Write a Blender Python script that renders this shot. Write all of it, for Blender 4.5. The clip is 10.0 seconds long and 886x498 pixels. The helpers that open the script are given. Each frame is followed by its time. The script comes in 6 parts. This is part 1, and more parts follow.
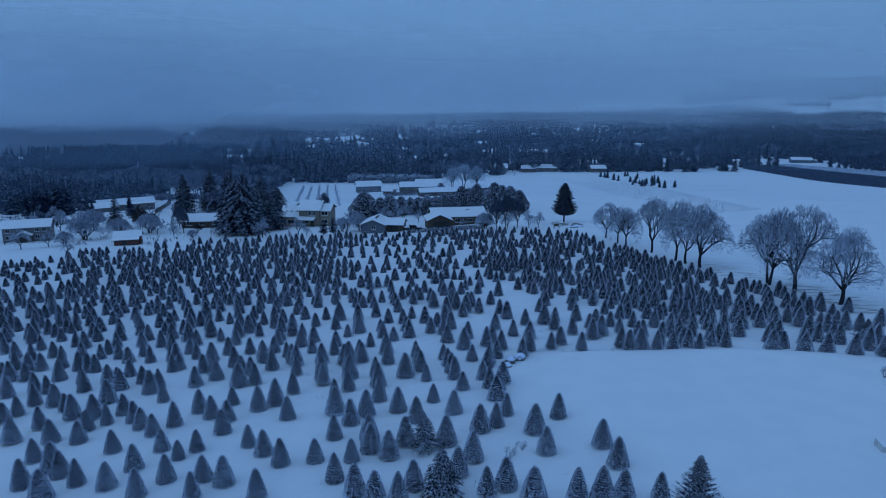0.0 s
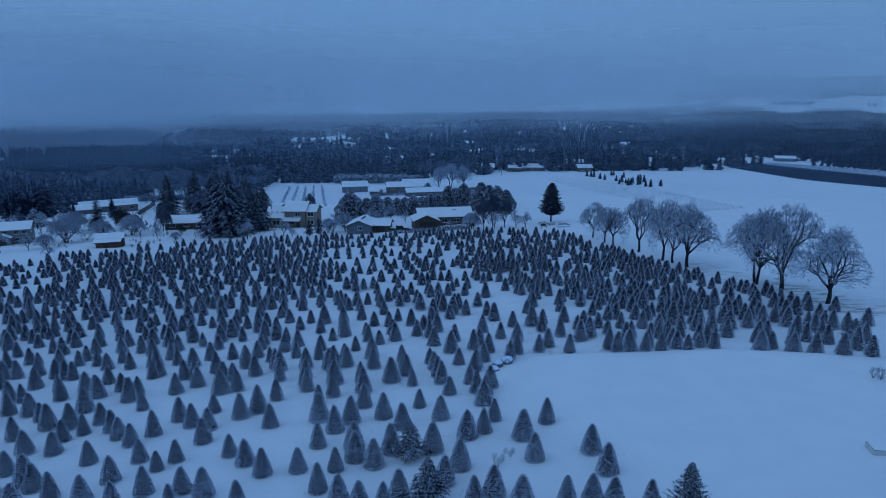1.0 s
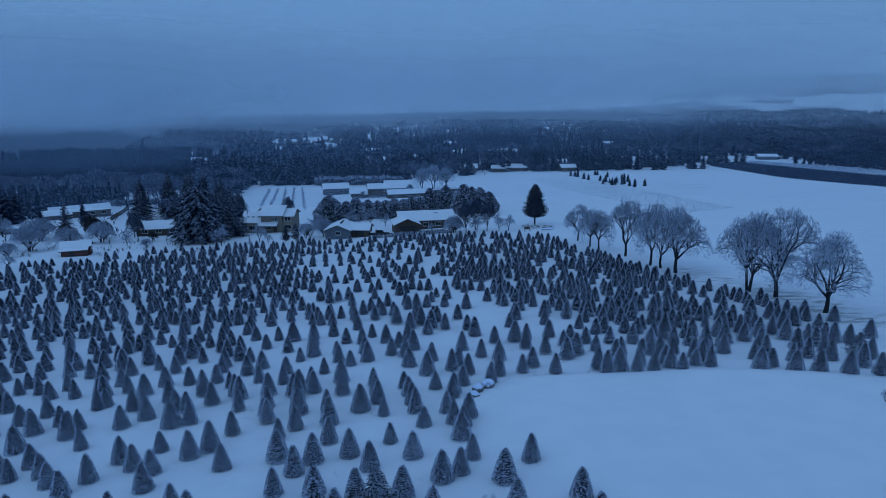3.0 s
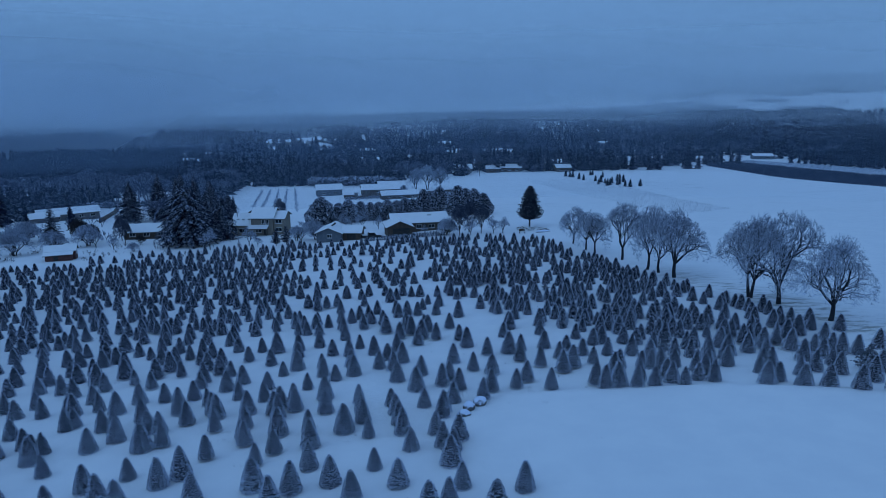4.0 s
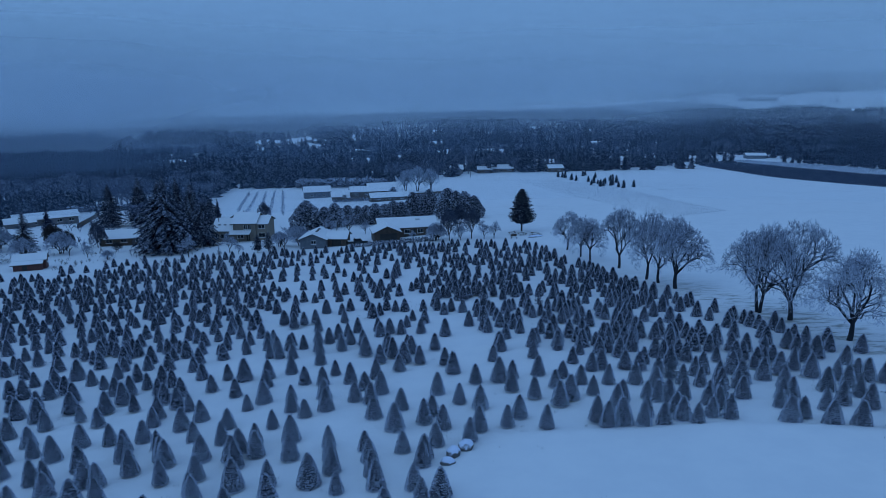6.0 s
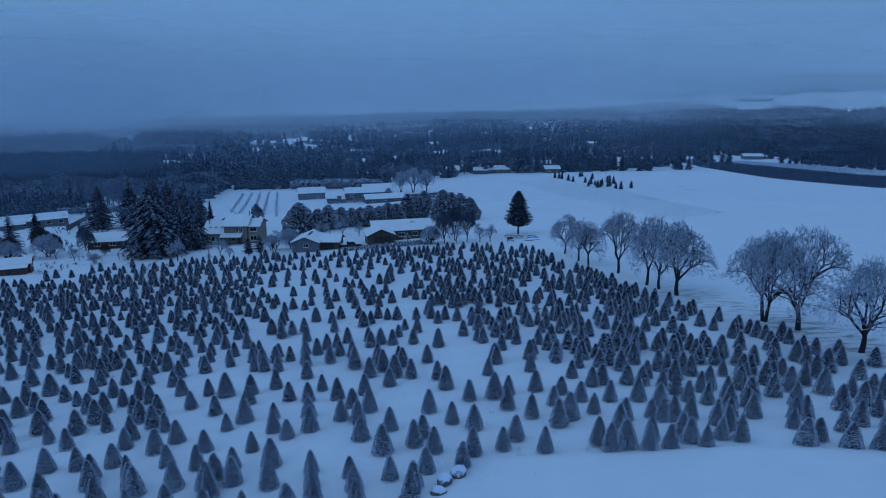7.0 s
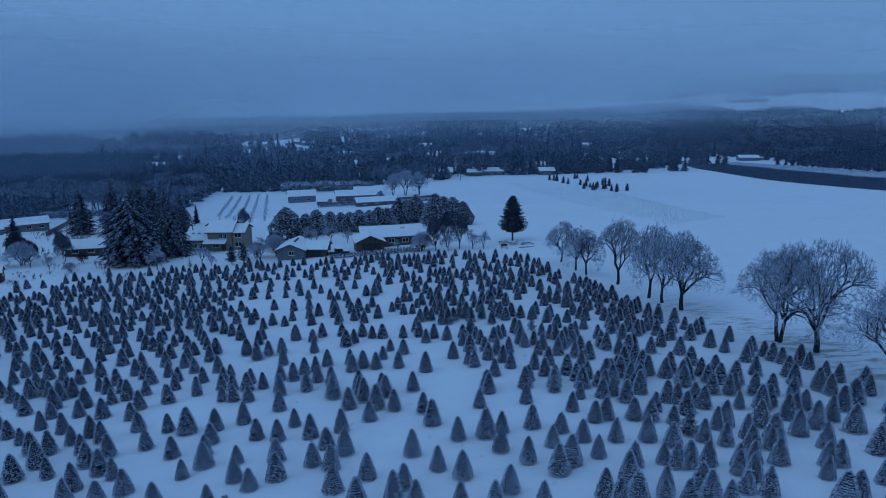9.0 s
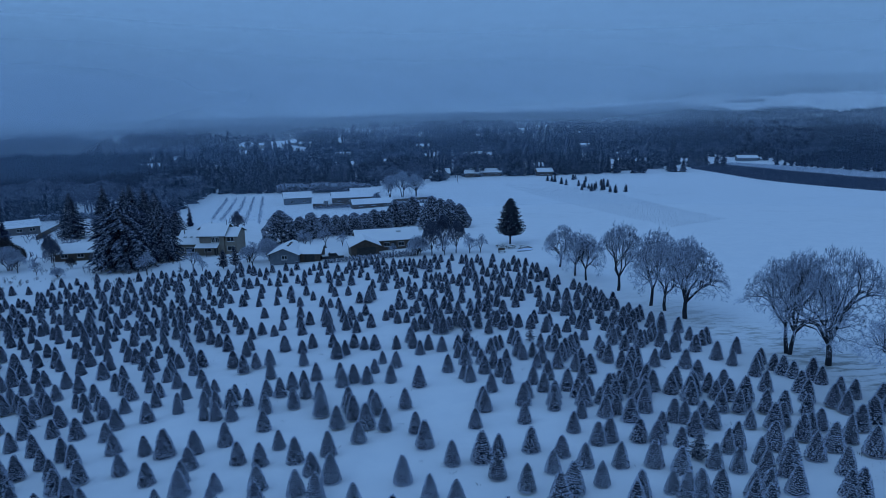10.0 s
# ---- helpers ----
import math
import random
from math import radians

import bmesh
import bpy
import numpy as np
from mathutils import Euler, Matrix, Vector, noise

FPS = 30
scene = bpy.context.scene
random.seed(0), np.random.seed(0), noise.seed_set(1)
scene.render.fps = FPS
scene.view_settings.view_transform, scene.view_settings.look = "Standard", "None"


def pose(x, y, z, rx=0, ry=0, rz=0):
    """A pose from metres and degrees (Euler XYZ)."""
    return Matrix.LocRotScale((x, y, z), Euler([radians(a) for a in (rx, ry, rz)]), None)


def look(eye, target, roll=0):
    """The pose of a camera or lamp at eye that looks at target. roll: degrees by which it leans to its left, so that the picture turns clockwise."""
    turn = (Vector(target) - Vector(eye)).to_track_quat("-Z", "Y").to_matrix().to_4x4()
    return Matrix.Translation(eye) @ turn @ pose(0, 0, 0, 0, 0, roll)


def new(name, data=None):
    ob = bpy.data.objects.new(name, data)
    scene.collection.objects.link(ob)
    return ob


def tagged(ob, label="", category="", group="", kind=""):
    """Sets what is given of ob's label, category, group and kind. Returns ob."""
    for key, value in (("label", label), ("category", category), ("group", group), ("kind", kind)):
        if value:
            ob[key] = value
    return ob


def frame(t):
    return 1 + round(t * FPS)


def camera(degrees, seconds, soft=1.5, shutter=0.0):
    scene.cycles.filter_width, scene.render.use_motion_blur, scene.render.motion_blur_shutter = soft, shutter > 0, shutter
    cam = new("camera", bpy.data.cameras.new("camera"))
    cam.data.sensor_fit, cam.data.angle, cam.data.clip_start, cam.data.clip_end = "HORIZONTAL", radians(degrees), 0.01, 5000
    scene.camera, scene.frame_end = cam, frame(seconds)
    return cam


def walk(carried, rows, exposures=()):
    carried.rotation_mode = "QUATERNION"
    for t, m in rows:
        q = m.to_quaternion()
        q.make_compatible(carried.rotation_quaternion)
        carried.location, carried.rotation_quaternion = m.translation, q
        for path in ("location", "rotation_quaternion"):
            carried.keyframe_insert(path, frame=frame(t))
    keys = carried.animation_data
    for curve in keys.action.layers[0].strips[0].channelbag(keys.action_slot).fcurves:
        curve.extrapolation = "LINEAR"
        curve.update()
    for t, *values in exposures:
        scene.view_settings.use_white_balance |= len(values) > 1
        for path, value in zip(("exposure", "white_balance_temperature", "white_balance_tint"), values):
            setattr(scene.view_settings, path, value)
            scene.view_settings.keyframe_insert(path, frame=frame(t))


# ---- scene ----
cam = camera(67.8, 10.0, 0.5)
PATH = [
    (0, (-0.757, -2.181, 25.131), (-0.757, -0.232, 24.683), 0.1),
    (0.5, (-0.754, -1.905, 25.133), (-0.731, 0.044, 24.684), 0.1),
    (1, (-0.603, -1.195, 25.139), (-0.565, 0.753, 24.69), -0.0),
    (1.5, (-0.432, -0.126, 25.154), (-0.38, 1.823, 24.704), -0.1),
    (2, (-0.199, 1.095, 25.141), (-0.135, 3.043, 24.692), -0.1),
    (2.5, (0.117, 2.503, 25.148), (0.192, 4.45, 24.699), -0.2),
    (4, (1.117, 7.201, 25.248), (1.215, 9.148, 24.798), -0.4),
    (4.5, (1.447, 8.87, 25.282), (1.552, 10.816, 24.831), -0.4),
    (5, (1.736, 10.563, 25.31), (1.847, 12.508, 24.859), -0.4),
    (5.5, (2.039, 12.196, 25.352), (2.155, 14.141, 24.901), -0.5),
    (7, (2.977, 17.236, 25.339), (3.108, 19.18, 24.889), -0.5),
    (7.5, (3.247, 18.734, 25.327), (3.383, 20.678, 24.878), -0.5),
    (8, (3.506, 20.328, 25.356), (3.646, 22.272, 24.907), -0.5),
    (8.5, (3.813, 21.972, 25.397), (3.957, 23.916, 24.948), -0.5),
    (9, (4.138, 23.595, 25.458), (4.286, 25.538, 25.01), -0.5),
    (9.5, (4.493, 25.233, 25.526), (4.644, 27.176, 25.078), -0.6),
    (10, (4.798, 26.85, 25.584), (4.952, 28.793, 25.137), -0.6),
]
walk(cam, [(t, look(eye, target, roll)) for t, eye, target, roll in PATH])

# ---- light ----
world = bpy.data.worlds.new("overcast_dusk")
scene.world = world
world.use_nodes = True
wn, wl = world.node_tree.nodes, world.node_tree.links
wn.clear()
sky = wn.new("ShaderNodeTexSky")
sky.sky_type = "NISHITA"
sky.sun_disc = False
sky.sun_elevation, sky.sun_rotation = radians(14), radians(-65)
sky.air_density, sky.dust_density, sky.ozone_density = 1.0, 2.0, 6.0
w_coord = wn.new("ShaderNodeTexCoord")
w_split = wn.new("ShaderNodeSeparateXYZ")
w_ramp = wn.new("ShaderNodeValToRGB")
for at, colour in ((0.0, (0.090, 0.202, 0.415, 1)), (0.09, (0.105, 0.230, 0.47, 1)), (0.3, (0.140, 0.305, 0.645, 1)), (1.0, (0.150, 0.312, 0.645, 1))):
    stop = w_ramp.color_ramp.elements.new(at) if at not in (0.0, 1.0) else w_ramp.color_ramp.elements[-int(at)]
    stop.color = colour
w_mix = wn.new("ShaderNodeMix")
w_mix.data_type = "RGBA"
w_mix.inputs[0].default_value = 0.94
w_gain = wn.new("ShaderNodeMix")
w_gain.data_type, w_gain.blend_type = "RGBA", "MULTIPLY"
w_gain.inputs[0].default_value = 1.0
w_gain.inputs[7].default_value = (0.012, 0.02, 0.035, 1)
w_noise = wn.new("ShaderNodeTexNoise")
w_noise.inputs["Scale"].default_value = 2.2
w_noise.inputs["Detail"].default_value = 3
w_cloud = wn.new("ShaderNodeMapRange")
w_cloud.inputs[1].default_value, w_cloud.inputs[2].default_value = 0.3, 0.7
w_cloud.inputs[3].default_value, w_cloud.inputs[4].default_value = 0.94, 1.06
w_back = wn.new("ShaderNodeBackground")
w_out = wn.new("ShaderNodeOutputWorld")
wl.new(w_coord.outputs["Generated"], w_split.inputs[0])
wl.new(w_split.outputs["Z"], w_ramp.inputs[0])
wl.new(w_coord.outputs["Generated"], w_noise.inputs["Vector"])
wl.new(w_noise.outputs["Fac"], w_cloud.inputs[0])
wl.new(sky.outputs[0], w_gain.inputs[6])
wl.new(w_gain.outputs[2], w_mix.inputs[6])
wl.new(w_ramp.outputs[0], w_mix.inputs[7])
wl.new(w_mix.outputs[2], w_back.inputs[0])
wl.new(w_cloud.outputs[0], w_back.inputs[1])
wl.new(w_back.outputs[0], w_out.inputs[0])

sun = new("sun", bpy.data.lights.new("sun", "SUN"))
sun.data.energy, sun.data.angle, sun.data.color = 0.30, radians(70), (0.40, 0.68, 1.0)
sun.matrix_world = look((-60, -25, 60), (0, 0, 0))


# ---- materials ----
def nodes_of(name):
    m = bpy.data.materials.new(name)
    m.use_nodes = True
    return m, m.node_tree.nodes, m.node_tree.links, m.node_tree.nodes["Principled BSDF"]


def noise_node(n, l, scale, detail=3.0, rough=0.55, coord="Object"):
    c, t = n.new("ShaderNodeTexCoord"), n.new("ShaderNodeTexNoise")
    t.inputs["Scale"].default_value, t.inputs["Detail"].default_value, t.inputs["Roughness"].default_value = scale, detail, rough
    l.new(c.outputs[coord], t.inputs["Vector"])
    return t.outputs["Fac"]


def span(n, l, value, a, b, c=0.0, d=1.0):
    r = n.new("ShaderNodeMapRange")
    r.interpolation_type = "SMOOTHSTEP"
    for i, v in enumerate((a, b, c, d)):
        r.inputs[i + 1].default_value = v
    l.new(value, r.inputs[0])
    return r.outputs[0]


def arith(n, l, op, a, b):
    r = n.new("ShaderNodeMath")
    r.operation = op
    for i, v in enumerate((a, b)):
        if isinstance(v, (int, float)):
            r.inputs[i].default_value = v
        else:
            l.new(v, r.inputs[i])
    return r.outputs[0]


def blend(n, l, fac, a, b):
    r = n.new("ShaderNodeMix")
    r.data_type = "RGBA"
    for slot, v in ((0, fac), (6, a), (7, b)):
        if isinstance(v, (int, float)):
            r.inputs[slot].default_value = v
        elif isinstance(v, tuple):
            r.inputs[slot].default_value = (*v, 1)
        else:
            l.new(v, r.inputs[slot])
    return r.outputs[2]


def relief(n, l, bsdf, height, strength, distance):
    b = n.new("ShaderNodeBump")
    b.inputs["Strength"].default_value, b.inputs["Distance"].default_value = strength, distance
    l.new(height, b.inputs["Height"])
    l.new(b.outputs[0], bsdf.inputs["Normal"])


def upward(n, l):
    g, s = n.new("ShaderNodeNewGeometry"), n.new("ShaderNodeSeparateXYZ")
    l.new(g.outputs["Normal"], s.inputs[0])
    return s.outputs["Z"]


RIME = (0.76, 0.83, 0.95)


def plain(name, a, b, scale=3.0, rough=0.8, bump=0.3, deep=0.01, metal=0.0, fine=40.0):
    """A surface of two close tones with broad stains and fine grain."""
    m, n, l, bsdf = nodes_of(name)
    broad, grain = noise_node(n, l, scale), noise_node(n, l, fine, 2.0)
    mixed = arith(n, l, "ADD", arith(n, l, "MULTIPLY", broad, 0.7), arith(n, l, "MULTIPLY", grain, 0.3))
    l.new(blend(n, l, span(n, l, mixed, 0.35, 0.65), a, b), bsdf.inputs["Base Color"])
    bsdf.inputs["Roughness"].default_value, bsdf.inputs["Metallic"].default_value = rough, metal
    relief(n, l, bsdf, mixed, bump, deep)
    return m


def snowed(name, a, b, low, high, scale, detail=3.0, lean=0.5, jitter=0.25, rough=0.85, island=True, cap=1.0):
    """Plant matter of two tones, dusted with snow on what faces up; low and high set how much."""
    m, n, l, bsdf = nodes_of(name)
    g = n.new("ShaderNodeNewGeometry")
    info = n.new("ShaderNodeObjectInfo")
    tone = g.outputs["Random Per Island"] if island else noise_node(n, l, scale * 0.5)
    speck = noise_node(n, l, scale, detail)
    amount = arith(n, l, "ADD", speck, arith(n, l, "MULTIPLY", upward(n, l), lean))
    amount = arith(n, l, "ADD", amount, arith(n, l, "MULTIPLY", tone, jitter))
    amount = arith(n, l, "ADD", amount, arith(n, l, "MULTIPLY", info.outputs["Random"], 0.05))
    mask = span(n, l, amount, low, high, 0.0, cap)
    l.new(blend(n, l, mask, blend(n, l, tone, a, b), RIME), bsdf.inputs["Base Color"])
    bsdf.inputs["Roughness"].default_value = rough
    bsdf.inputs["Specular IOR Level"].default_value = 0.2
    return m


def bare_ground(n, l):
    """Thin snow with grass showing, on the bank where the big maples stand."""
    c, s, st = n.new("ShaderNodeTexCoord"), n.new("ShaderNodeSeparateXYZ"), n.new("ShaderNodeMapping")
    l.new(c.outputs["Object"], s.inputs[0])
    st.inputs["Scale"].default_value = (0.5, 1.3, 1.0)
    st.inputs["Rotation"].default_value = (0, 0, radians(28))
    l.new(c.outputs["Object"], st.inputs[0])
    streak = n.new("ShaderNodeTexNoise")
    streak.inputs["Scale"].default_value, streak.inputs["Detail"].default_value, streak.inputs["Roughness"].default_value = 0.7, 6, 0.7
    l.new(st.outputs[0], streak.inputs["Vector"])
    across = arith(n, l, "ADD", s.outputs["X"], arith(n, l, "MULTIPLY", s.outputs["Y"], 0.16))
    band = arith(n, l, "MULTIPLY", span(n, l, across, 56, 60.5), span(n, l, across, 63, 69, 1, 0))
    along = arith(n, l, "MULTIPLY", span(n, l, s.outputs["Y"], 50, 70), span(n, l, s.outputs["Y"], 92, 132, 1, 0))
    return arith(n, l, "MULTIPLY", arith(n, l, "MULTIPLY", band, along), span(n, l, streak.outputs["Fac"], 0.45, 0.66, 0, 0.75))


def snow_material(name, stubble=0.0, broad=0.06, lump=0.5):
    """Fresh snow with drifted relief; stubble: how much grass shows through in patches."""
    m, n, l, bsdf = nodes_of(name)
    soft, fine, grit = noise_node(n, l, broad), noise_node(n, l, 1.3), noise_node(n, l, 9.0, 4.0, 0.7)
    patch = arith(n, l, "MULTIPLY", span(n, l, soft, 0.52, 0.68), span(n, l, grit, 0.52, 0.62))
    place, parts = n.new("ShaderNodeTexCoord"), n.new("ShaderNodeSeparateXYZ")
    l.new(place.outputs["Object"], parts.inputs[0])
    patch = arith(n, l, "MULTIPLY", patch, span(n, l, parts.outputs["Y"], 150, 260, 0.0, stubble))
    white = blend(n, l, span(n, l, noise_node(n, l, 0.35), 0.3, 0.7), (0.86, 0.86, 0.84), (0.82, 0.825, 0.815))
    if stubble:
        ripple = span(n, l, noise_node(n, l, 1.6, 6.0, 0.75), 0.54, 0.70, 0.0, 0.16)
        ripple = arith(n, l, "MULTIPLY", ripple, arith(n, l, "MAXIMUM", span(n, l, parts.outputs["X"], 40, 60), span(n, l, parts.outputs["Y"], 180, 240)))
        patch = arith(n, l, "MAXIMUM", patch, ripple)
        patch = arith(n, l, "MAXIMUM", patch, bare_ground(n, l))
    l.new(blend(n, l, patch, white, (0.16, 0.15, 0.10)), bsdf.inputs["Base Color"])
    bsdf.inputs["Roughness"].default_value = 0.75
    height = arith(n, l, "ADD", arith(n, l, "MULTIPLY", fine, 0.8), arith(n, l, "MULTIPLY", grit, 0.2))
    relief(n, l, bsdf, height, lump, 0.12)
    return m


M_SNOW = snow_material("field_snow", 0.35)
M_ROOF_SNOW = snow_material("roof_snow", 0.0, 0.3, 0.3)
M_FIR = snowed("fir_needles", (0.005, 0.009, 0.025), (0.016, 0.026, 0.060), 1.26, 1.40, 18.0, 2.0, 0.80, 0.50, cap=1.0)
M_FIR_MID = snowed("frosted_fir_needles", (0.008, 0.013, 0.032), (0.022, 0.034, 0.070), 0.96, 1.58, 15.0, 2.0, 0.80, 0.45, cap=0.85)
M_FIR_FAR = snowed("far_fir_needles", (0.007, 0.013, 0.034), (0.015, 0.026, 0.056), 1.05, 1.4, 1.1, 3.0, 0.45, 0.35, cap=0.26)
# Snowless inside, a darker needle tone standing in for shade between branch tips.
M_FIR_CORE = plain("fir_inside_shade", (0.006, 0.010, 0.022), (0.012, 0.018, 0.036), 6.0, 0.9)
M_PINE = snowed("pine_needles", (0.008, 0.013, 0.024), (0.017, 0.026, 0.042), 1.02, 1.3, 3.0, 3.0, 0.4, 0.3, cap=0.6)
M_BARK = plain("dark_bark", (0.020, 0.021, 0.026), (0.048, 0.048, 0.056), 4.0, 0.9, 0.6, 0.03)
M_LIMB = snowed("snowy_limbs", (0.018, 0.020, 0.026), (0.040, 0.042, 0.050), 0.85, 1.1, 5.0, 3.0, 0.5, 0.1, cap=0.8)
M_NURSERY = snowed("young_nursery_needles", (0.030, 0.046, 0.084), (0.052, 0.074, 0.12), 0.85, 1.35, 2.5, 3.0, 0.4, 0.3, cap=0.35)
M_TWIG = snowed("frosted_twigs", (0.045, 0.055, 0.080), (0.10, 0.12, 0.16), 0.45, 0.95, 2.0, 2.0, 0.35, 0.35, cap=0.74)
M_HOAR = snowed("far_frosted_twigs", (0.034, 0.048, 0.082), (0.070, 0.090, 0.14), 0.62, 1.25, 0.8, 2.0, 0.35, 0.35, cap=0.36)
M_CEDAR = snowed("cedar_needles", (0.008, 0.014, 0.032), (0.017, 0.028, 0.056), 1.0, 1.3, 2.4, 3.0, 0.5, 0.3, cap=0.6)
M_HEDGE = snowed("evergreen_hedge", (0.008, 0.013, 0.026), (0.018, 0.028, 0.050), 0.90, 1.15, 3.0, 3.0, 0.6, 0.3, cap=0.7)
M_BUSH = snowed("wild_fir_needles", (0.008, 0.013, 0.024), (0.020, 0.029, 0.046), 1.02, 1.2, 7.0, 3.0, 0.4, 0.45, cap=0.85)
M_BROWN = snowed("brown_shrub_twigs", (0.028, 0.025, 0.028), (0.060, 0.054, 0.058), 0.9, 1.5, 1.5, 2.0, 0.35, 0.35, cap=0.6)
M_ROCK = snowed("boulder_stone", (0.10, 0.10, 0.10), (0.17, 0.165, 0.16), 0.62, 0.85, 2.0, 4.0, 0.55, 0.0, island=False)
M_WOOD = plain("weathered_wood", (0.09, 0.075, 0.06), (0.16, 0.14, 0.12), 2.0, 0.85, 0.5, 0.02)
M_BEIGE = plain("beige_siding", (0.22, 0.185, 0.145), (0.27, 0.23, 0.185), 1.2, 0.75, 0.3, 0.01)
M_BLUEGREY = plain("blue_grey_siding", (0.11, 0.13, 0.15), (0.15, 0.17, 0.19), 1.2, 0.75, 0.3, 0.01)
M_BROWNWALL = plain("brown_board_siding", (0.07, 0.050, 0.038), (0.11, 0.080, 0.060), 1.5, 0.8, 0.4, 0.015)
M_REDWALL = plain("red_brown_siding", (0.10, 0.040, 0.034), (0.14, 0.058, 0.048), 1.5, 0.8, 0.4, 0.015)
M_GREYWALL = plain("grey_siding", (0.15, 0.15, 0.155), (0.20, 0.20, 0.205), 1.2, 0.75, 0.3, 0.01)
M_FASCIA = plain("roof_fascia", (0.05, 0.048, 0.045), (0.09, 0.085, 0.08), 2.0, 0.7)
M_FRAME = plain("pale_window_frame", (0.50, 0.50, 0.48), (0.62, 0.62, 0.60), 3.0, 0.5, 0.1)
M_DARKDOOR = plain("dark_garage_door", (0.022, 0.020, 0.019), (0.040, 0.036, 0.033), 2.0, 0.6)
M_PAINT = plain("dark_car_paint", (0.018, 0.020, 0.025), (0.030, 0.032, 0.038), 1.0, 0.25, 0.02)
M_RUBBER = plain("black_rubber", (0.012, 0.012, 0.012), (0.022, 0.022, 0.022), 5.0, 0.85)
M_STEEL = plain("grey_steel", (0.30, 0.30, 0.31), (0.42, 0.42, 0.43), 4.0, 0.35, 0.05, metal=1.0)
M_GLASS, g_nodes, g_links, g_bsdf = nodes_of("window_glass")
g_bsdf.inputs["Base Color"].default_value = (0.012, 0.014, 0.018, 1)
g_bsdf.inputs["Roughness"].default_value = 0.08


def haze_material(name, reach, thin, thick, z_low, z_high, z_top, tint):
    """Mist and distance haze laid on a clear sheet; it thickens upwards into the cloud, denser over the valley's
    western end, thin over the eastern hill.
    """
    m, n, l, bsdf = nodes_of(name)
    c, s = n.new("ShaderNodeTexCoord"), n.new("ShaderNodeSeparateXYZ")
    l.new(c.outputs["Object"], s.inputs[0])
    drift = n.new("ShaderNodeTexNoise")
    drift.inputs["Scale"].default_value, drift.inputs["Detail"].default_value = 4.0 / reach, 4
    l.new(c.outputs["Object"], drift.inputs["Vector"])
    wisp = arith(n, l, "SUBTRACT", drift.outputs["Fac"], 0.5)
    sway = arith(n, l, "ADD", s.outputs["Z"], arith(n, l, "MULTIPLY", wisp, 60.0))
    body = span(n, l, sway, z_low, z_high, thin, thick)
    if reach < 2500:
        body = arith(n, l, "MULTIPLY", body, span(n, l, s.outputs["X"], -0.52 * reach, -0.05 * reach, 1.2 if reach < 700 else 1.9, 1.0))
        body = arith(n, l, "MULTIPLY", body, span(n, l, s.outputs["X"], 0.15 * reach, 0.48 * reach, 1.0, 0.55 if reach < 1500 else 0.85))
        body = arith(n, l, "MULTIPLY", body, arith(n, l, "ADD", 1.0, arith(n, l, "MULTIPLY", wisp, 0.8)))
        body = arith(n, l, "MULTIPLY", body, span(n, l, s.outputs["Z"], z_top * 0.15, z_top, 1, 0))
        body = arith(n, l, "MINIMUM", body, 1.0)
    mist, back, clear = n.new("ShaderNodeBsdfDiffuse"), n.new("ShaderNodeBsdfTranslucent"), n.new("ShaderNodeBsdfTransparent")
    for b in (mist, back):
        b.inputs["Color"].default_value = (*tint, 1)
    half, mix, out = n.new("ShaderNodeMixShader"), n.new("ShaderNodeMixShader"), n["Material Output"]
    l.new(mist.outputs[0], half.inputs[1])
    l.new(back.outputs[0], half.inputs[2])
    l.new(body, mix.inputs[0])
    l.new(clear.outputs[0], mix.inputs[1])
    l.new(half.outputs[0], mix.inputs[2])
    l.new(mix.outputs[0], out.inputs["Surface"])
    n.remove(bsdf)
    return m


# ---- mesh helpers ----
def mesh_of(name, verts, tris, material=None, smooth=False, inner=None, core=None):
    """A mesh from arrays of points and triangles; inner: the material of the triangles that core marks."""
    verts, tris = np.asarray(verts, np.float32), np.asarray(tris, np.int32)
    me = bpy.data.meshes.new(name)
    me.vertices.add(len(verts))
    me.vertices.foreach_set("co", verts.ravel())
    me.loops.add(tris.size)
    me.loops.foreach_set("vertex_index", tris.ravel())
    me.polygons.add(len(tris))
    me.polygons.foreach_set("loop_start", np.arange(0, tris.size, 3, dtype=np.int32))
    me.polygons.foreach_set("use_smooth", np.full(len(tris), smooth))
    me.update(calc_edges=True)
    me.validate()
    if material:
        me.materials.append(material)
    if inner:
        me.materials.append(inner)
        me.polygons.foreach_set("material_index", np.asarray(core, np.int32))
    return me


def joined(parts):
    """Several (points, triangles) as one."""
    vs, ts, k = [], [], 0
    for v, t in parts:
        vs.append(v)
        ts.append(np.asarray(t) + k)
        k += len(v)
    return np.concatenate(vs), np.concatenate(ts)


def part(name, bm, material, parent, label=""):
    """Links a bmesh, or ready mesh data, as one mesh under a thing or a part."""
    if isinstance(bm, bmesh.types.BMesh):
        me = bpy.data.meshes.new(name)
        bm.normal_update()
        bm.to_mesh(me)
        bm.free()
        me.materials.append(material)
    else:
        me = bm
    ob = new(name, me)
    ob.parent = parent
    if label:
        tagged(ob, label)
    return ob


def thing(name, m, label, category, group="", kind=""):
    """An Empty at the base of a thing, tagged."""
    ob = new(name)
    ob.matrix_basis = m
    return tagged(ob, label, category, group, kind)


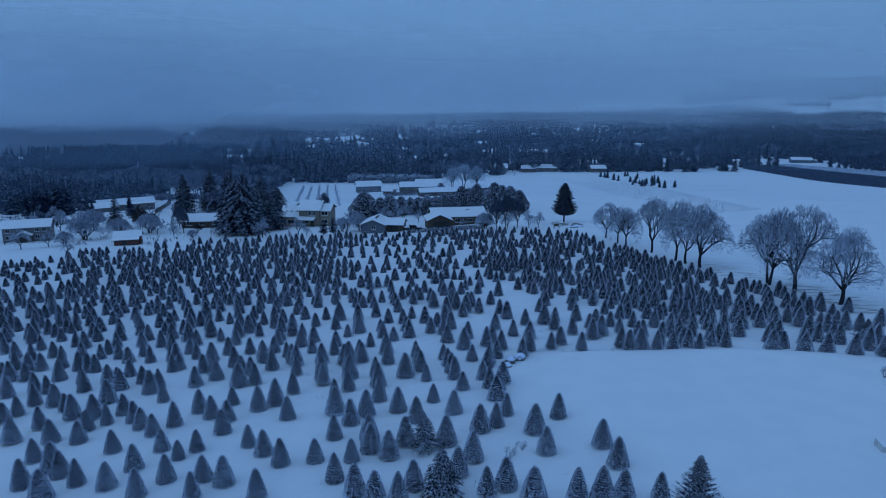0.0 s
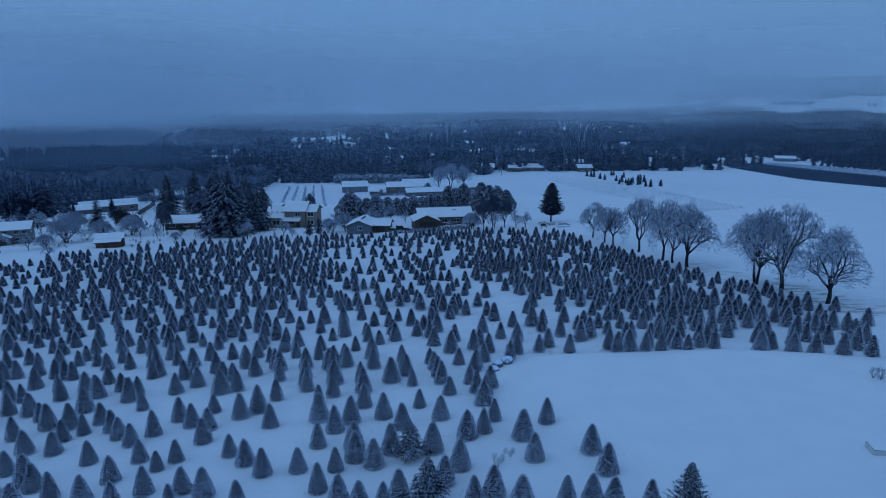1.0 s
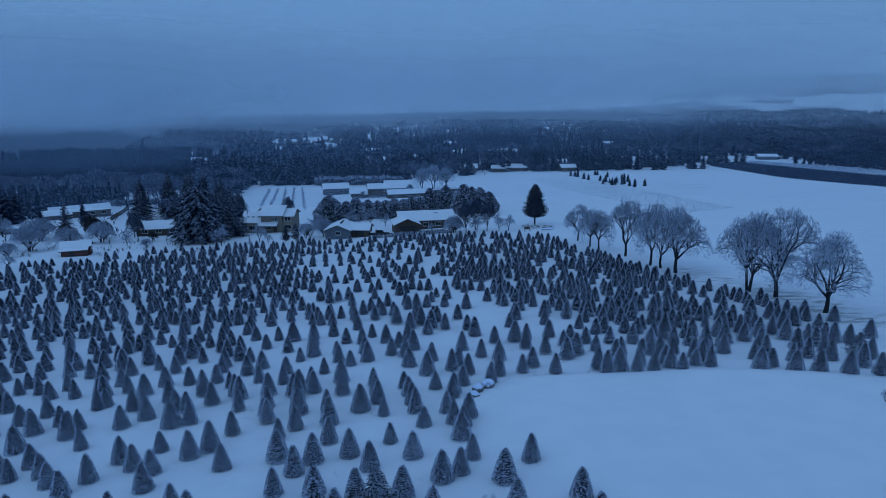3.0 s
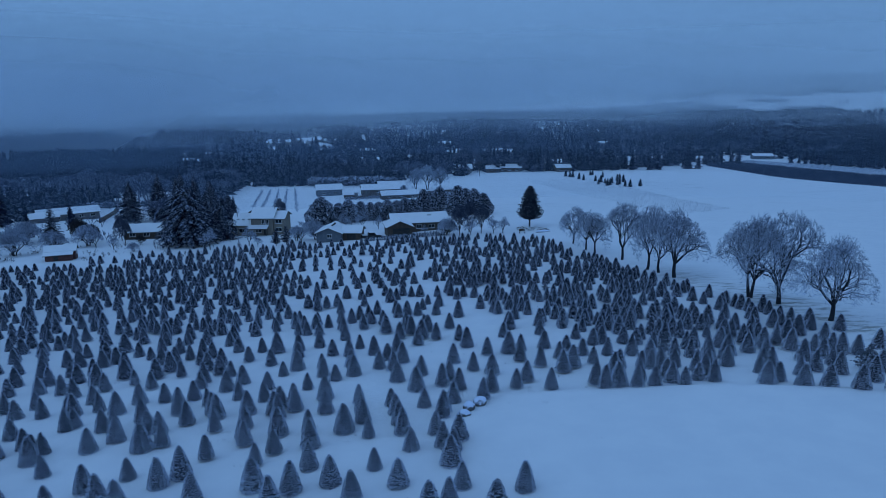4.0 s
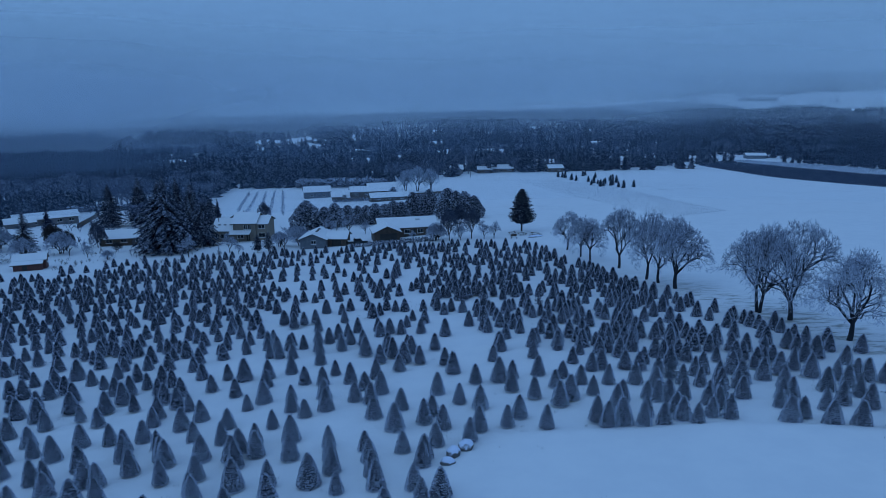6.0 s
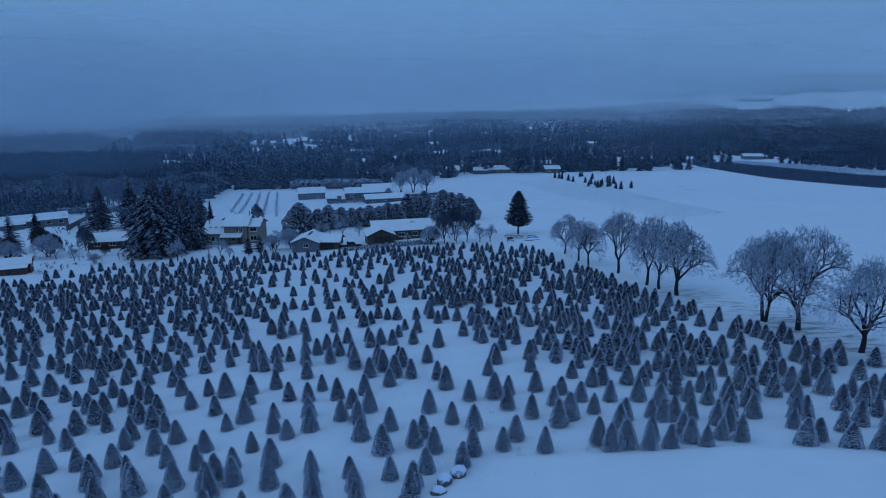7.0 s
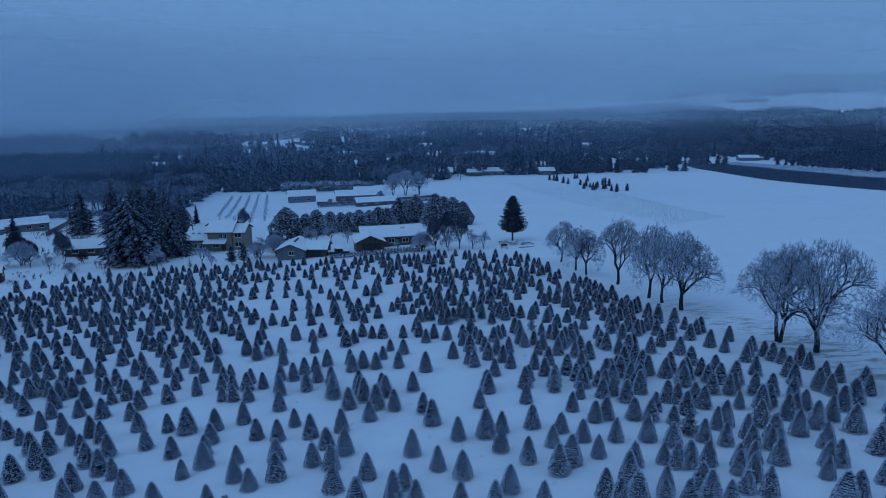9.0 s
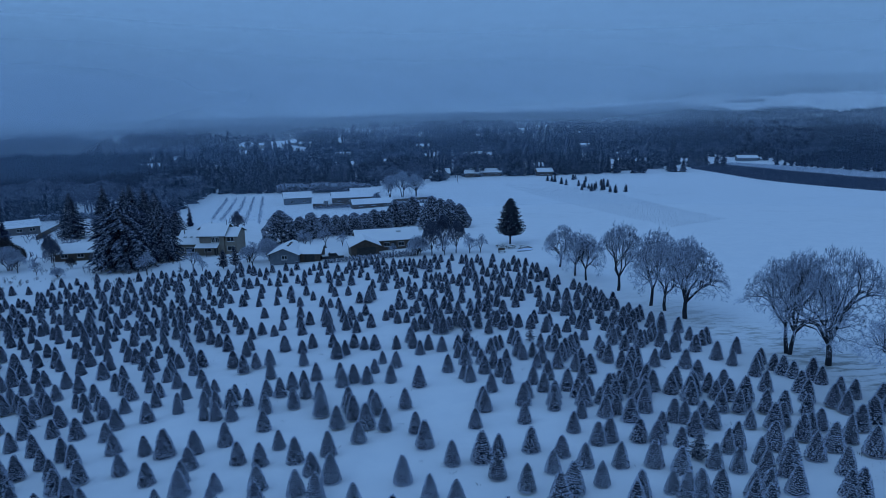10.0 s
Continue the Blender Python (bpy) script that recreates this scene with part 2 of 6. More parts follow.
def box(bm, x0, x1, y0, y1, z0, z1, bevel=0.0):
    made = bmesh.ops.create_cube(bm, size=1.0, matrix=Matrix.Translation(((x0 + x1) / 2, (y0 + y1) / 2, (z0 + z1) / 2)) @ Matrix.Diagonal((x1 - x0, y1 - y0, z1 - z0, 1)))
    if bevel:
        edges = list({e for v in made["verts"] for e in v.link_edges})
        bmesh.ops.bevel(bm, geom=edges, offset=bevel, segments=1, affect="EDGES")
    return bm


def tube(a, b, ra, rb, sides=5):
    """A tapered stick from a to b as points and triangles."""
    a, b = np.asarray(a, float), np.asarray(b, float)
    d = b - a
    d = d / (np.linalg.norm(d) + 1e-9)
    u = np.cross(d, (0.3, 0.9, 0.31) if abs(d[1]) < 0.8 else (0.9, 0.1, 0.3))
    u /= np.linalg.norm(u)
    w = np.cross(d, u)
    ang = np.arange(sides) * 2 * math.pi / sides
    ring = np.cos(ang)[:, None] * u + np.sin(ang)[:, None] * w
    v = np.concatenate((a + ring * ra, b + ring * rb))
    i = np.arange(sides)
    j = (i + 1) % sides
    return v, np.concatenate((np.stack((i, j, j + sides), 1), np.stack((i, j + sides, i + sides), 1)))


def sticks(rows):
    """Many tapered sticks, each (from, to, radius, radius, sides), as points and triangles."""
    out = []
    for sides in sorted({r[4] for r in rows}):
        some = [r for r in rows if r[4] == sides]
        a, b = np.array([r[0] for r in some]), np.array([r[1] for r in some])
        ra, rb = np.array([r[2] for r in some]), np.array([r[3] for r in some])
        d = b - a
        d /= np.linalg.norm(d, axis=1)[:, None] + 1e-9
        u = np.cross(d, np.where(np.abs(d[:, 1:2]) < 0.8, (0.3, 0.9, 0.31), (0.9, 0.1, 0.3)))
        u /= np.linalg.norm(u, axis=1)[:, None]
        w = np.cross(d, u)
        ang = np.arange(sides) * 2 * math.pi / sides
        ring = np.cos(ang)[None, :, None] * u[:, None] + np.sin(ang)[None, :, None] * w[:, None]
        v = np.concatenate((a[:, None] + ring * ra[:, None, None], b[:, None] + ring * rb[:, None, None]), 1)
        i = np.arange(sides)
        j = (i + 1) % sides
        t = np.concatenate((np.stack((i, j, j + sides), 1), np.stack((i, j + sides, i + sides), 1)))
        out.append((v.reshape(-1, 3), (t[None] + (np.arange(len(some)) * 2 * sides)[:, None, None]).reshape(-1, 3)))
    return joined(out)


# ---- the lie of the land ----
LIE_Y = np.arange(-400.0, 6000.0, 2.0)
LIE_Z = np.interp(LIE_Y, (-400, -60, 0, 40, 60, 90, 130, 160, 185, 215, 290, 350, 400, 600, 1000, 6000),
                  (22, 8, 5.0, 2.1, 0.5, -2.9, -7.3, -9.6, -11.5, -14, -20, -24, -27, -30, -32, -32))
LIE_Z = np.convolve(np.pad(LIE_Z, 6, "edge"), np.ones(13) / 13, "valid")


def ground_z(x, y):
    """Height of the ground; takes numbers or arrays."""
    x, y = np.asarray(x, float), np.asarray(y, float)
    z = np.interp(y, LIE_Y, LIE_Z) + 2.6 * np.tanh(x / 55)
    z = z - 0.5 * np.exp(-((x - 36) / 18) ** 2 - ((y - 70) / 11) ** 2)
    lip = 57.6 - 0.006 * np.maximum(x - 10, 0) ** 2
    z = z + 0.42 / (1 + np.exp(np.clip(-(lip - y) / 0.3, -50, 50))) / (1 + np.exp(np.clip(-(x - 9.5) / 0.8, -50, 50))) * np.clip((y - 20) / 25, 0, 1)
    hill = np.clip((np.hypot(x - 300, y) - 1300) / 1500, 0, 1) * np.clip((x - 350) / 900, 0, 1)
    ridge = np.clip((np.hypot(x - 300, y) - 2480) / 700, 0, 1) * np.clip((x - 0.3 * y) / 400, 0, 1)
    return z + 60 * hill * hill * (3 - 2 * hill) + 75 * ridge


def on_ground(x, y, turn=0.0, sink=0.0):
    return pose(x, y, float(ground_z(x, y)) - sink, 0, 0, turn)


def stretch(near, step, far, grow):
    out = list(np.arange(0, near, step))
    while out[-1] < far:
        step *= grow
        out.append(out[-1] + step)
    return np.array(out)


def build_ground():
    side = stretch(70, 1.6, 4600, 1.09)
    xs = np.concatenate((-side[:0:-1], side))
    ahead, behind = stretch(230, 1.6, 4600, 1.09), stretch(30, 3, 1200, 1.2)
    ys = np.unique(np.concatenate((-behind[:0:-1], ahead, np.arange(44, 61, 0.4))))
    gx, gy = np.meshgrid(xs, ys)
    gz = ground_z(gx, gy)
    near = np.exp(-((gx / 160) ** 2 + ((gy - 90) / 170) ** 2))
    for kx, ky, p, amp in ((0.21, 0.13, 0.4, 0.10), (-0.11, 0.27, 1.9, 0.08), (0.52, 0.41, 3.1, 0.03)):
        gz = gz + near * amp * np.sin(kx * gx + ky * gy + p)
    nx, ny = len(xs), len(ys)
    i = (np.arange(ny - 1)[:, None] * nx + np.arange(nx - 1)).ravel()
    tris = np.concatenate((np.stack((i, i + 1, i + nx + 1), 1), np.stack((i, i + nx + 1, i + nx), 1)))
    me = mesh_of("ground", np.stack((gx.ravel(), gy.ravel(), gz.ravel()), 1), tris, M_SNOW, True)
    tagged(new("ground", me), "rolling farmland under smooth fresh snow with faint stubble", "ground", kind="structure")


build_ground()


def build_haze(radius, *mist):
    """A curved see-through sheet across the valley, coloured to stand in for mist and haze."""
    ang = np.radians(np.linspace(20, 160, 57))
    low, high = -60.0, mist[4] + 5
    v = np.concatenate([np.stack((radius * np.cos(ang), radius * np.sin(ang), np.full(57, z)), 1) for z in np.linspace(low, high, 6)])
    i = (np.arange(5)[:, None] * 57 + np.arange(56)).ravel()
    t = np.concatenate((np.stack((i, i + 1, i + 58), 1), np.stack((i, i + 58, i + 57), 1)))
    ob = new("haze_sheet", mesh_of("haze_sheet", v, t, haze_material("mist", radius, *mist), True))
    tagged(ob, "curved see-through sheet coloured as mist and distance haze over the wooded valley", "fog", kind="structure")


# Haze sheets by distance; the near ones bluer, as air tints far things.
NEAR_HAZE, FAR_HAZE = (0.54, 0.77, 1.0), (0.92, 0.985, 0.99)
build_haze(300, 0.085, 0.095, 0, 40, 70, NEAR_HAZE)
build_haze(520, 0.11, 0.15, -10, 50, 90, NEAR_HAZE)
build_haze(780, 0.14, 0.26, -15, 50, 110, (0.80, 0.88, 0.97))
build_haze(1050, 0.22, 0.46, -20, 55, 150, FAR_HAZE)
build_haze(1400, 0.34, 0.70, -20, 60, 220, FAR_HAZE)
build_haze(2000, 0.50, 0.92, 0, 50, 300, FAR_HAZE)
build_haze(3400, 0.96, 1.00, -10, 80, 800, FAR_HAZE)


# ---- plants: shapes ----
def fir_shape(rng, tall, wide, tufts, needle=0.2, curve=0.58, skirt=0.84, inside=0.66):
    """A sheared fir: a lumpy inner cone set with short branch tips. Points and triangles."""
    def radius(s):
        return wide * (1 - s) ** curve * np.minimum(1.0, skirt + s * 3.0)
    rings, sides, parts = 9, 10, []
    v = [(0, 0, tall * 0.97)]
    for i in range(rings):
        s = 0.02 + 0.91 * i / (rings - 1)
        for j in range(sides):
            a = (j + 0.5 * (i % 2)) * 2 * math.pi / sides
            r = float(radius(s)) * rng.uniform(inside - 0.07, inside + 0.07)
            v.append((r * math.cos(a), r * math.sin(a), s * tall + rng.uniform(-0.03, 0.03)))
    t = []
    for i in range(rings - 1):
        for j in range(sides):
            p, q = 1 + i * sides + j, 1 + i * sides + (j + 1) % sides
            t += [(p, q, q + sides), (p, q + sides, p + sides)]
    top = 1 + (rings - 1) * sides
    t += [(top + j, top + (j + 1) % sides, 0) for j in range(sides)]
    parts.append((np.array(v), np.array(t)))
    n = tufts
    s = 1 - rng.uniform(0.0, 1, n) ** 0.78
    s = np.clip((np.floor(s * 15) + rng.normal(0.5, 0.2, n)) / 15, 0.02, 0.98)
    a = rng.uniform(0, 2 * math.pi, n)
    out = np.stack((np.cos(a), np.sin(a), np.zeros(n)), 1)
    side = np.stack((-np.sin(a), np.cos(a), np.zeros(n)), 1)
    up = np.array((0, 0, 1.0))
    root = out * (radius(s) * 0.80)[:, None] + up * (s * tall)[:, None]
    size = needle * (0.7 + 0.6 * rng.random(n)) * (1 - 0.3 * s)
    lift = rng.uniform(-0.2, 0.35, n) + 0.6 * s ** 3
    tip = root + out * (size * 0.95)[:, None] + up * (size * lift)[:, None] + side * (size * rng.uniform(-0.35, 0.35, n))[:, None]
    w = (size * 0.42)[:, None]
    v = np.stack((root + side * w, root - side * w, root + up * w * 0.75, tip), 1).reshape(-1, 3)
    k = np.arange(n)[:, None] * 4
    parts.append((v, np.concatenate((k + (0, 3, 2), k + (1, 2, 3), k + (0, 1, 3)))))
    parts.append(tube((0, 0, tall * 0.94), (0.01, 0, tall * 1.03), tall * 0.006, tall * 0.002, 3))
    return joined(parts)


def conifer_shape(rng, tall, wide, boughs, droop=0.25, rise=0.15, clear=0.06, curve=0.9, spray=0.2, fine=7):
    """A tall open conifer: boughs round the trunk, each a bent spine with needle sprays at its sides."""
    vs, ts, k = [], [], 0
    up = np.array((0, 0, 1.0))
    for i in range(boughs):
        s = clear + (0.985 - clear) * (i + rng.random()) / boughs
        a = i * 2.39996 + rng.uniform(-0.4, 0.4)
        swell = min(1.0, 0.6 + (s - clear) * 4)
        reach = wide * ((1 - s) ** curve + 0.02) * swell * rng.uniform(0.72, 1.12)
        out, side = np.array((math.cos(a), math.sin(a), 0)), np.array((-math.sin(a), math.cos(a), 0))
        for j in range(fine):
            u = (j + 0.6 + 0.5 * rng.random()) / fine
            spine = out * reach * u + up * (s * tall + reach * (rise * u - droop * u * u))
            length = spray * reach * (1.15 - 0.75 * u) + 0.035 * wide
            for flip in (-1, 1):
                tip = spine + (side * flip * rng.uniform(0.7, 1.1) + out * rng.uniform(0.5, 1.0) - up * rng.uniform(0.05, 0.5)) * length
                base = out * length * 0.42
                vs += [spine - base, spine + base, spine + up * length * 0.32, tip]
                ts += [(k, k + 3, k + 2), (k + 1, k + 2, k + 3), (k, k + 1, k + 3)]
                k += 4
    return np.array(vs), np.array(ts)


def bushy_shape(rng, tall, wide, tufts, size, low=0.0, point=0.6):
    """A rounded evergreen or clipped tree: tufts over a lumpy egg, dense enough to hide its inside."""
    n = tufts
    s = rng.uniform(0.0, 1.0, n)
    a = rng.uniform(0, 2 * math.pi, n)
    lobes = 1 + 0.10 * np.sin(3 * a + 9 * s) + 0.08 * np.sin(5 * a - 13 * s + 1)
    r = wide * np.maximum(1 - s, 0.0) ** point * np.minimum(1, 0.72 + 1.8 * s) * lobes * np.where(rng.random(n) < 0.75, rng.uniform(0.86, 1.0, n), rng.uniform(0.4, 0.86, n))
    out = np.stack((np.cos(a), np.sin(a), np.zeros(n)), 1)
    side = np.stack((-np.sin(a), np.cos(a), np.zeros(n)), 1)
    up = np.array((0, 0, 1.0))
    root = out * r[:, None] + up * (low + s * (tall - low))[:, None]
    k = size * rng.uniform(0.6, 1.4, n)
    tip = root + (out * rng.uniform(0.5, 1, n)[:, None] + up * rng.uniform(-0.2, 0.9, n)[:, None] + side * rng.uniform(-0.5, 0.5, n)[:, None]) * k[:, None]
    w = (k * 0.55)[:, None]
    v = np.stack((root + side * w, root - side * w, root + up * w * 1.2, tip), 1).reshape(-1, 3)
    q = np.arange(n)[:, None] * 4
    t = np.concatenate((q + (0, 3, 2), q + (1, 2, 3), q + (0, 1, 3)))
    return v, t


def leafless_shape(rng, tall, wide, trunks=1, levels=6, forks=4, thick=0.02, lean=0.0, stem=0.2):
    """A bare broadleaf tree: (trunk and limbs), (twigs), each as points and triangles."""
    limbs, twigs = [], []
    lengths = [tall * f for f in (stem, 0.25, 0.18, 0.125, 0.08, 0.048, 0.03)]

    def cross(p, q):
        return np.array((p[1] * q[2] - p[2] * q[1], p[2] * q[0] - p[0] * q[2], p[0] * q[1] - p[1] * q[0]))

    def unit(p):
        return p / math.sqrt(p[0] * p[0] + p[1] * p[1] + p[2] * p[2])

    def grow(p, d, r, level):
        length = lengths[level] * rng.uniform(0.75, 1.2)
        bent = rng.normal(0, 1, 6)
        mid = p + d * length * 0.5 + bent[:3] * 0.05 * length
        bend = unit(d + bent[3:] * (0.22 if level else 0.07) + (0, 0, 0.04))
        end = mid + bend * length * 0.5
        r2 = max(r * 0.68, thick)
        sides = 8 if level == 0 else 5 if level < 3 else 3
        bag = limbs if level < (4 if levels == 7 else 3) else twigs
        bag.append((p, mid, r, (r + r2) / 2, sides))
        bag.append((mid, end, (r + r2) / 2, r2, sides))
        if level + 1 >= levels:
            return
        n = max(2, forks + (1 if level == 0 else 0) + int(rng.integers(-1, 2)))
        turn = rng.uniform(0, 6.283)
        u = unit(cross(bend, (0.21, 0.35, 0.9) if abs(bend[2]) < 0.9 else (1, 0.2, 0)))
        w = cross(bend, u)
        for i in range(n):
            a = turn + i * 6.283 / n + rng.uniform(-0.4, 0.4)
            open_up = rng.uniform(0.4, 1.0) if level == 0 else rng.uniform(0.5, 1.1) if level < 3 else rng.uniform(0.55, 1.15)
            nd = unit(bend + (u * math.cos(a) + w * math.sin(a)) * open_up + (0, 0, (0.12, 0.18, 0.22, 0.22, 0.2, 0.2, 0)[level]))
            start = end if i < 2 or level == 0 else mid + (end - mid) * rng.random()
            grow(start, nd, max(r2 * (rng.uniform(0.66, 0.88) if level < 2 else rng.uniform(0.6, 0.85)), thick), level + 1)

    for i in range(trunks):
        a = 6.283 * i / max(trunks, 1) + 0.5
        d = np.array((math.cos(a) * 0.16 * (trunks > 1) + lean, math.sin(a) * 0.16 * (trunks > 1), 1.0))
        d /= np.linalg.norm(d)
        grow(np.array((0.25 * (trunks > 1) * math.cos(a), 0.25 * (trunks > 1) * math.sin(a), -0.15)), d, tall * (0.028 if trunks == 1 else 0.024), 0)
    limbs, twigs = sticks(limbs), sticks(twigs)
    high = np.percentile(twigs[0][:, 2], 99.7)
    broad = np.percentile(np.hypot(twigs[0][:, 0], twigs[0][:, 1]), 97)
    grade = (wide / 2 / broad, wide / 2 / broad, tall / high)


    def dome(v):
        v = v * grade
        edge = np.minimum(np.hypot(v[:, 0], v[:, 1]) / (wide / 2), 1.0)
        share = np.clip((v[:, 2] / tall - 0.2) / 0.5, 0, 1)
        v[:, 2] *= 1 - share * (1 - (0.60 + 0.40 * np.sqrt(1 - edge ** 2)))
        return v

    return (dome(limbs[0]), limbs[1]), (dome(twigs[0]), twigs[1])


def spot(ob, x, y, turn=0.0, size=1.0, tall=1.0):
    ob.matrix_basis = on_ground(x, y, turn)
    ob.scale = (size, size, size * tall)
    return ob


RNG = np.random.default_rng(7)


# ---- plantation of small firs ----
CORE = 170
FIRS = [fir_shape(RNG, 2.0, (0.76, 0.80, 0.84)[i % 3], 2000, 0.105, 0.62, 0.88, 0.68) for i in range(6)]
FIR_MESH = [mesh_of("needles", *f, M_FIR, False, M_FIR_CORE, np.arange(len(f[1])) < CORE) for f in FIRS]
FIRS_MID = [fir_shape(RNG, 2.0, 0.80, 1000, 0.125, 0.60, 0.90, 0.76) for i in range(6)]
FIRS_FAR = [fir_shape(RNG, 2.0, 0.82, 460, 0.15, 0.58, 0.92, 0.82) for i in range(5)]
TRUNK_MESH = mesh_of("trunk", *tube((0, 0, -0.2), (0, 0, 0.5), 0.06, 0.05, 6), M_BARK)
FAR_FIRS = []


def fir_height(x, y, rng):
    return max(1.3, 1.88 + 0.002 * max(-25, min(x, 35)) + rng.normal(0, 0.17))


def fir_row(y0, *places):
    """Firs of one planting strip: each x, and how far it stands from the strip's middle line."""
    for x, dy in places:
        y = y0 + dy
        tall = fir_height(x, y, RNG)
        word = "tall" if tall > 2.35 else "short" if tall < 1.8 else "waist-wide"
        fir = thing("christmas_tree", on_ground(x, y, RNG.uniform(0, 360)), word + " sheared fir dusted with snow in a planted field", "christmas tree", "planted rows of firs")
        fir.scale = (tall / 2.0 * RNG.uniform(0.93, 1.1),) * 2 + (tall / 2.0,)
        part("needles", FIR_MESH[int(RNG.integers(6))], None, fir)
        part("trunk", TRUNK_MESH, None, fir)


def fir_patch(y0, *places):
    """Firs further down the slope, kept for one joined mesh."""
    FAR_FIRS.extend((x, y0 + dy) for x, dy in places)


def plant_far_firs():
    made, core = [], []
    for x, y in FAR_FIRS:
        v, t = (FIRS_MID if y < 100 else FIRS_FAR)[int(RNG.integers(5))]
        k, a = fir_height(x, y, RNG) / 2.0, RNG.uniform(0, 6.283)
        c, s, w = math.cos(a) * k, math.sin(a) * k, RNG.uniform(0.95, 1.12)
        made.append((v @ np.array(((c * w, s * w, 0), (-s * w, c * w, 0), (0, 0, k))) + (x, y, float(ground_z(x, y))), t))
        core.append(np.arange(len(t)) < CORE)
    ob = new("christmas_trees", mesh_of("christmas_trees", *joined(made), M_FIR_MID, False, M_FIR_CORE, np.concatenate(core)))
    tagged(ob, "dense rows of snow-dusted young firs down the slope", "christmas trees", "planted rows of firs", "stuff")


fir_row(33, (-27.1, 1.7), (-24.9, 0.1), (-23.7, 1.8), (-21.5, 1.2), (-19.1, 0.0), (-18.0, 1.7), (-15.7, 1.7), (-15.6, -0.4), (-14.2, 1.1), (-11.7, -0.6), (-7.4, 1.2), (-5.9, -0.7), (-4.7, -1.0), (-3.3, -1.4), (-2.5, 0.1), (0.2, 1.5), (1.8, -1.1), (3.0, -0.3), (4.4, -2.0), (6.8, -2.3), (8.2, -2.3), (9.4, -2.3), (10.0, 1.3), (11.3, -2.7))
fir_row(38, (-28.6, 0.4), (-26.4, -1.2), (-25.4, -2.0), (-23.6, 1.2), (-20.8, -1.6), (-20.1, 1.0), (-18.4, -0.4), (-17.6, 0.8), (-14.2, 1.3), (-12.8, 0.0), (-11.3, -1.5), (-9.1, -1.2), (-8.4, 2.2), (-6.7, -1.3), (-5.9, 1.9), (-5.6, 0.1), (-4.3, -0.9), (-3.3, 1.0), (-0.5, 0.8), (1.2, -1.7), (1.9, 2.5), (5.7, 1.9), (6.0, -1.2), (9.7, -0.9))
fir_row(43, (-35.3, 2.4), (-32.3, -1.3), (-31.7, 1.1), (-29.3, -1.5), (-27.6, 0.3), (-27.1, -1.8), (-26.6, 1.3), (-24.6, 1.5), (-23.4, 0.1), (-21.9, -1.3), (-21.0, 0.4), (-18.7, 1.8), (-17.2, 1.0), (-16.8, -1.3), (-12.6, 1.0), (-9.1, 1.9), (-7.6, -0.3), (-6.6, 1.2), (-4.2, 1.7), (-2.7, -0.4), (0.1, 0.8), (3.1, -1.8), (4.0, 0.0), (7.7, -0.9))
fir_row(48, (-35.2, -1.1), (-35.1, 1.0), (-33.2, 0.7), (-31.6, -0.6), (-30.1, -2.2), (-28.8, 0.8), (-28.3, -2.4), (-26.2, -1.8), (-24.1, 0.7), (-20.1, -1.9), (-17.9, -0.5), (-15.4, -1.9), (-14.3, -0.8), (-13.5, 1.9), (-9.7, 0.3), (-8.8, 2.0), (-6.3, 2.4), (-5.9, -0.9), (-1.5, -1.8), (0.9, 0.6), (3.1, 0.6), (3.5, -2.0), (3.8, -0.2), (4.3, 1.5))
fir_row(52, (-38.7, -1.0), (-37.0, 0.1), (-35.6, -0.4), (-32.3, -0.4), (-29.9, 0.8), (-29.2, -0.2), (-27.9, 1.3), (-26.8, 0.4), (-26.1, -1.2), (-26.0, 0.3), (-22.7, 0.2), (-18.8, -0.0), (-17.5, 0.5), (-11.8, 0.9), (-11.3, -0.2), (-9.1, 1.1), (-6.8, 1.0), (-4.1, 0.7), (-2.2, -0.7), (0.0, 1.2), (0.3, -0.6), (2.7, -1.2), (36.1, 1.2), (38.1, 0.4))
fir_row(55, (-41.4, 0.4), (-39.8, 0.3), (-36.4, -0.1), (-33.7, -1.2), (-31.3, -1.2), (-30.0, 0.3), (-26.4, 1.3), (-23.3, 0.8), (-22.2, 0.4), (-21.4, -1.2), (-19.5, 0.1), (-18.6, -0.0), (-14.3, -0.3), (-12.0, -0.1), (-9.7, 1.2), (-3.1, 1.1), (-2.8, -0.8), (-0.3, 0.3), (3.3, -1.2), (3.5, -0.1), (30.2, 1.1), (32.7, 0.1), (34.4, -0.5), (38.9, 0.6))
fir_row(57, (-42.8, -0.4), (-36.1, 0.7), (-34.9, 0.1), (-34.1, -0.1), (-26.0, -0.1), (-20.9, 0.5), (-17.0, -0.5), (-14.9, 0.4), (-12.5, 0.8), (-10.2, 0.3), (-8.6, 0.8), (-6.0, -0.2), (-0.7, 0.1), (2.0, -0.7), (4.4, 0.0), (6.9, 0.3), (17.2, 0.6), (19.7, 0.1), (21.2, 0.1), (23.6, -0.2), (26.4, 0.5), (31.5, -0.3), (34.0, 0.8), (37.4, 0.7))
fir_row(59, (-43.1, -0.1), (-41.5, -0.6), (-40.3, -0.5), (-38.4, -0.2), (-30.0, 0.6), (-27.4, 0.6), (-23.8, 0.5), (-18.4, -0.2), (-15.5, -0.7), (-10.0, -0.3), (-3.4, -0.8), (7.8, 0.1), (10.0, 0.5), (12.8, -0.5), (16.8, 0.1), (18.4, -1.0), (20.6, 0.0), (23.0, 0.2), (23.0, -1.0), (25.3, -0.9), (26.5, 0.5), (31.1, -0.0), (35.9, -0.3), (41.2, -1.1))
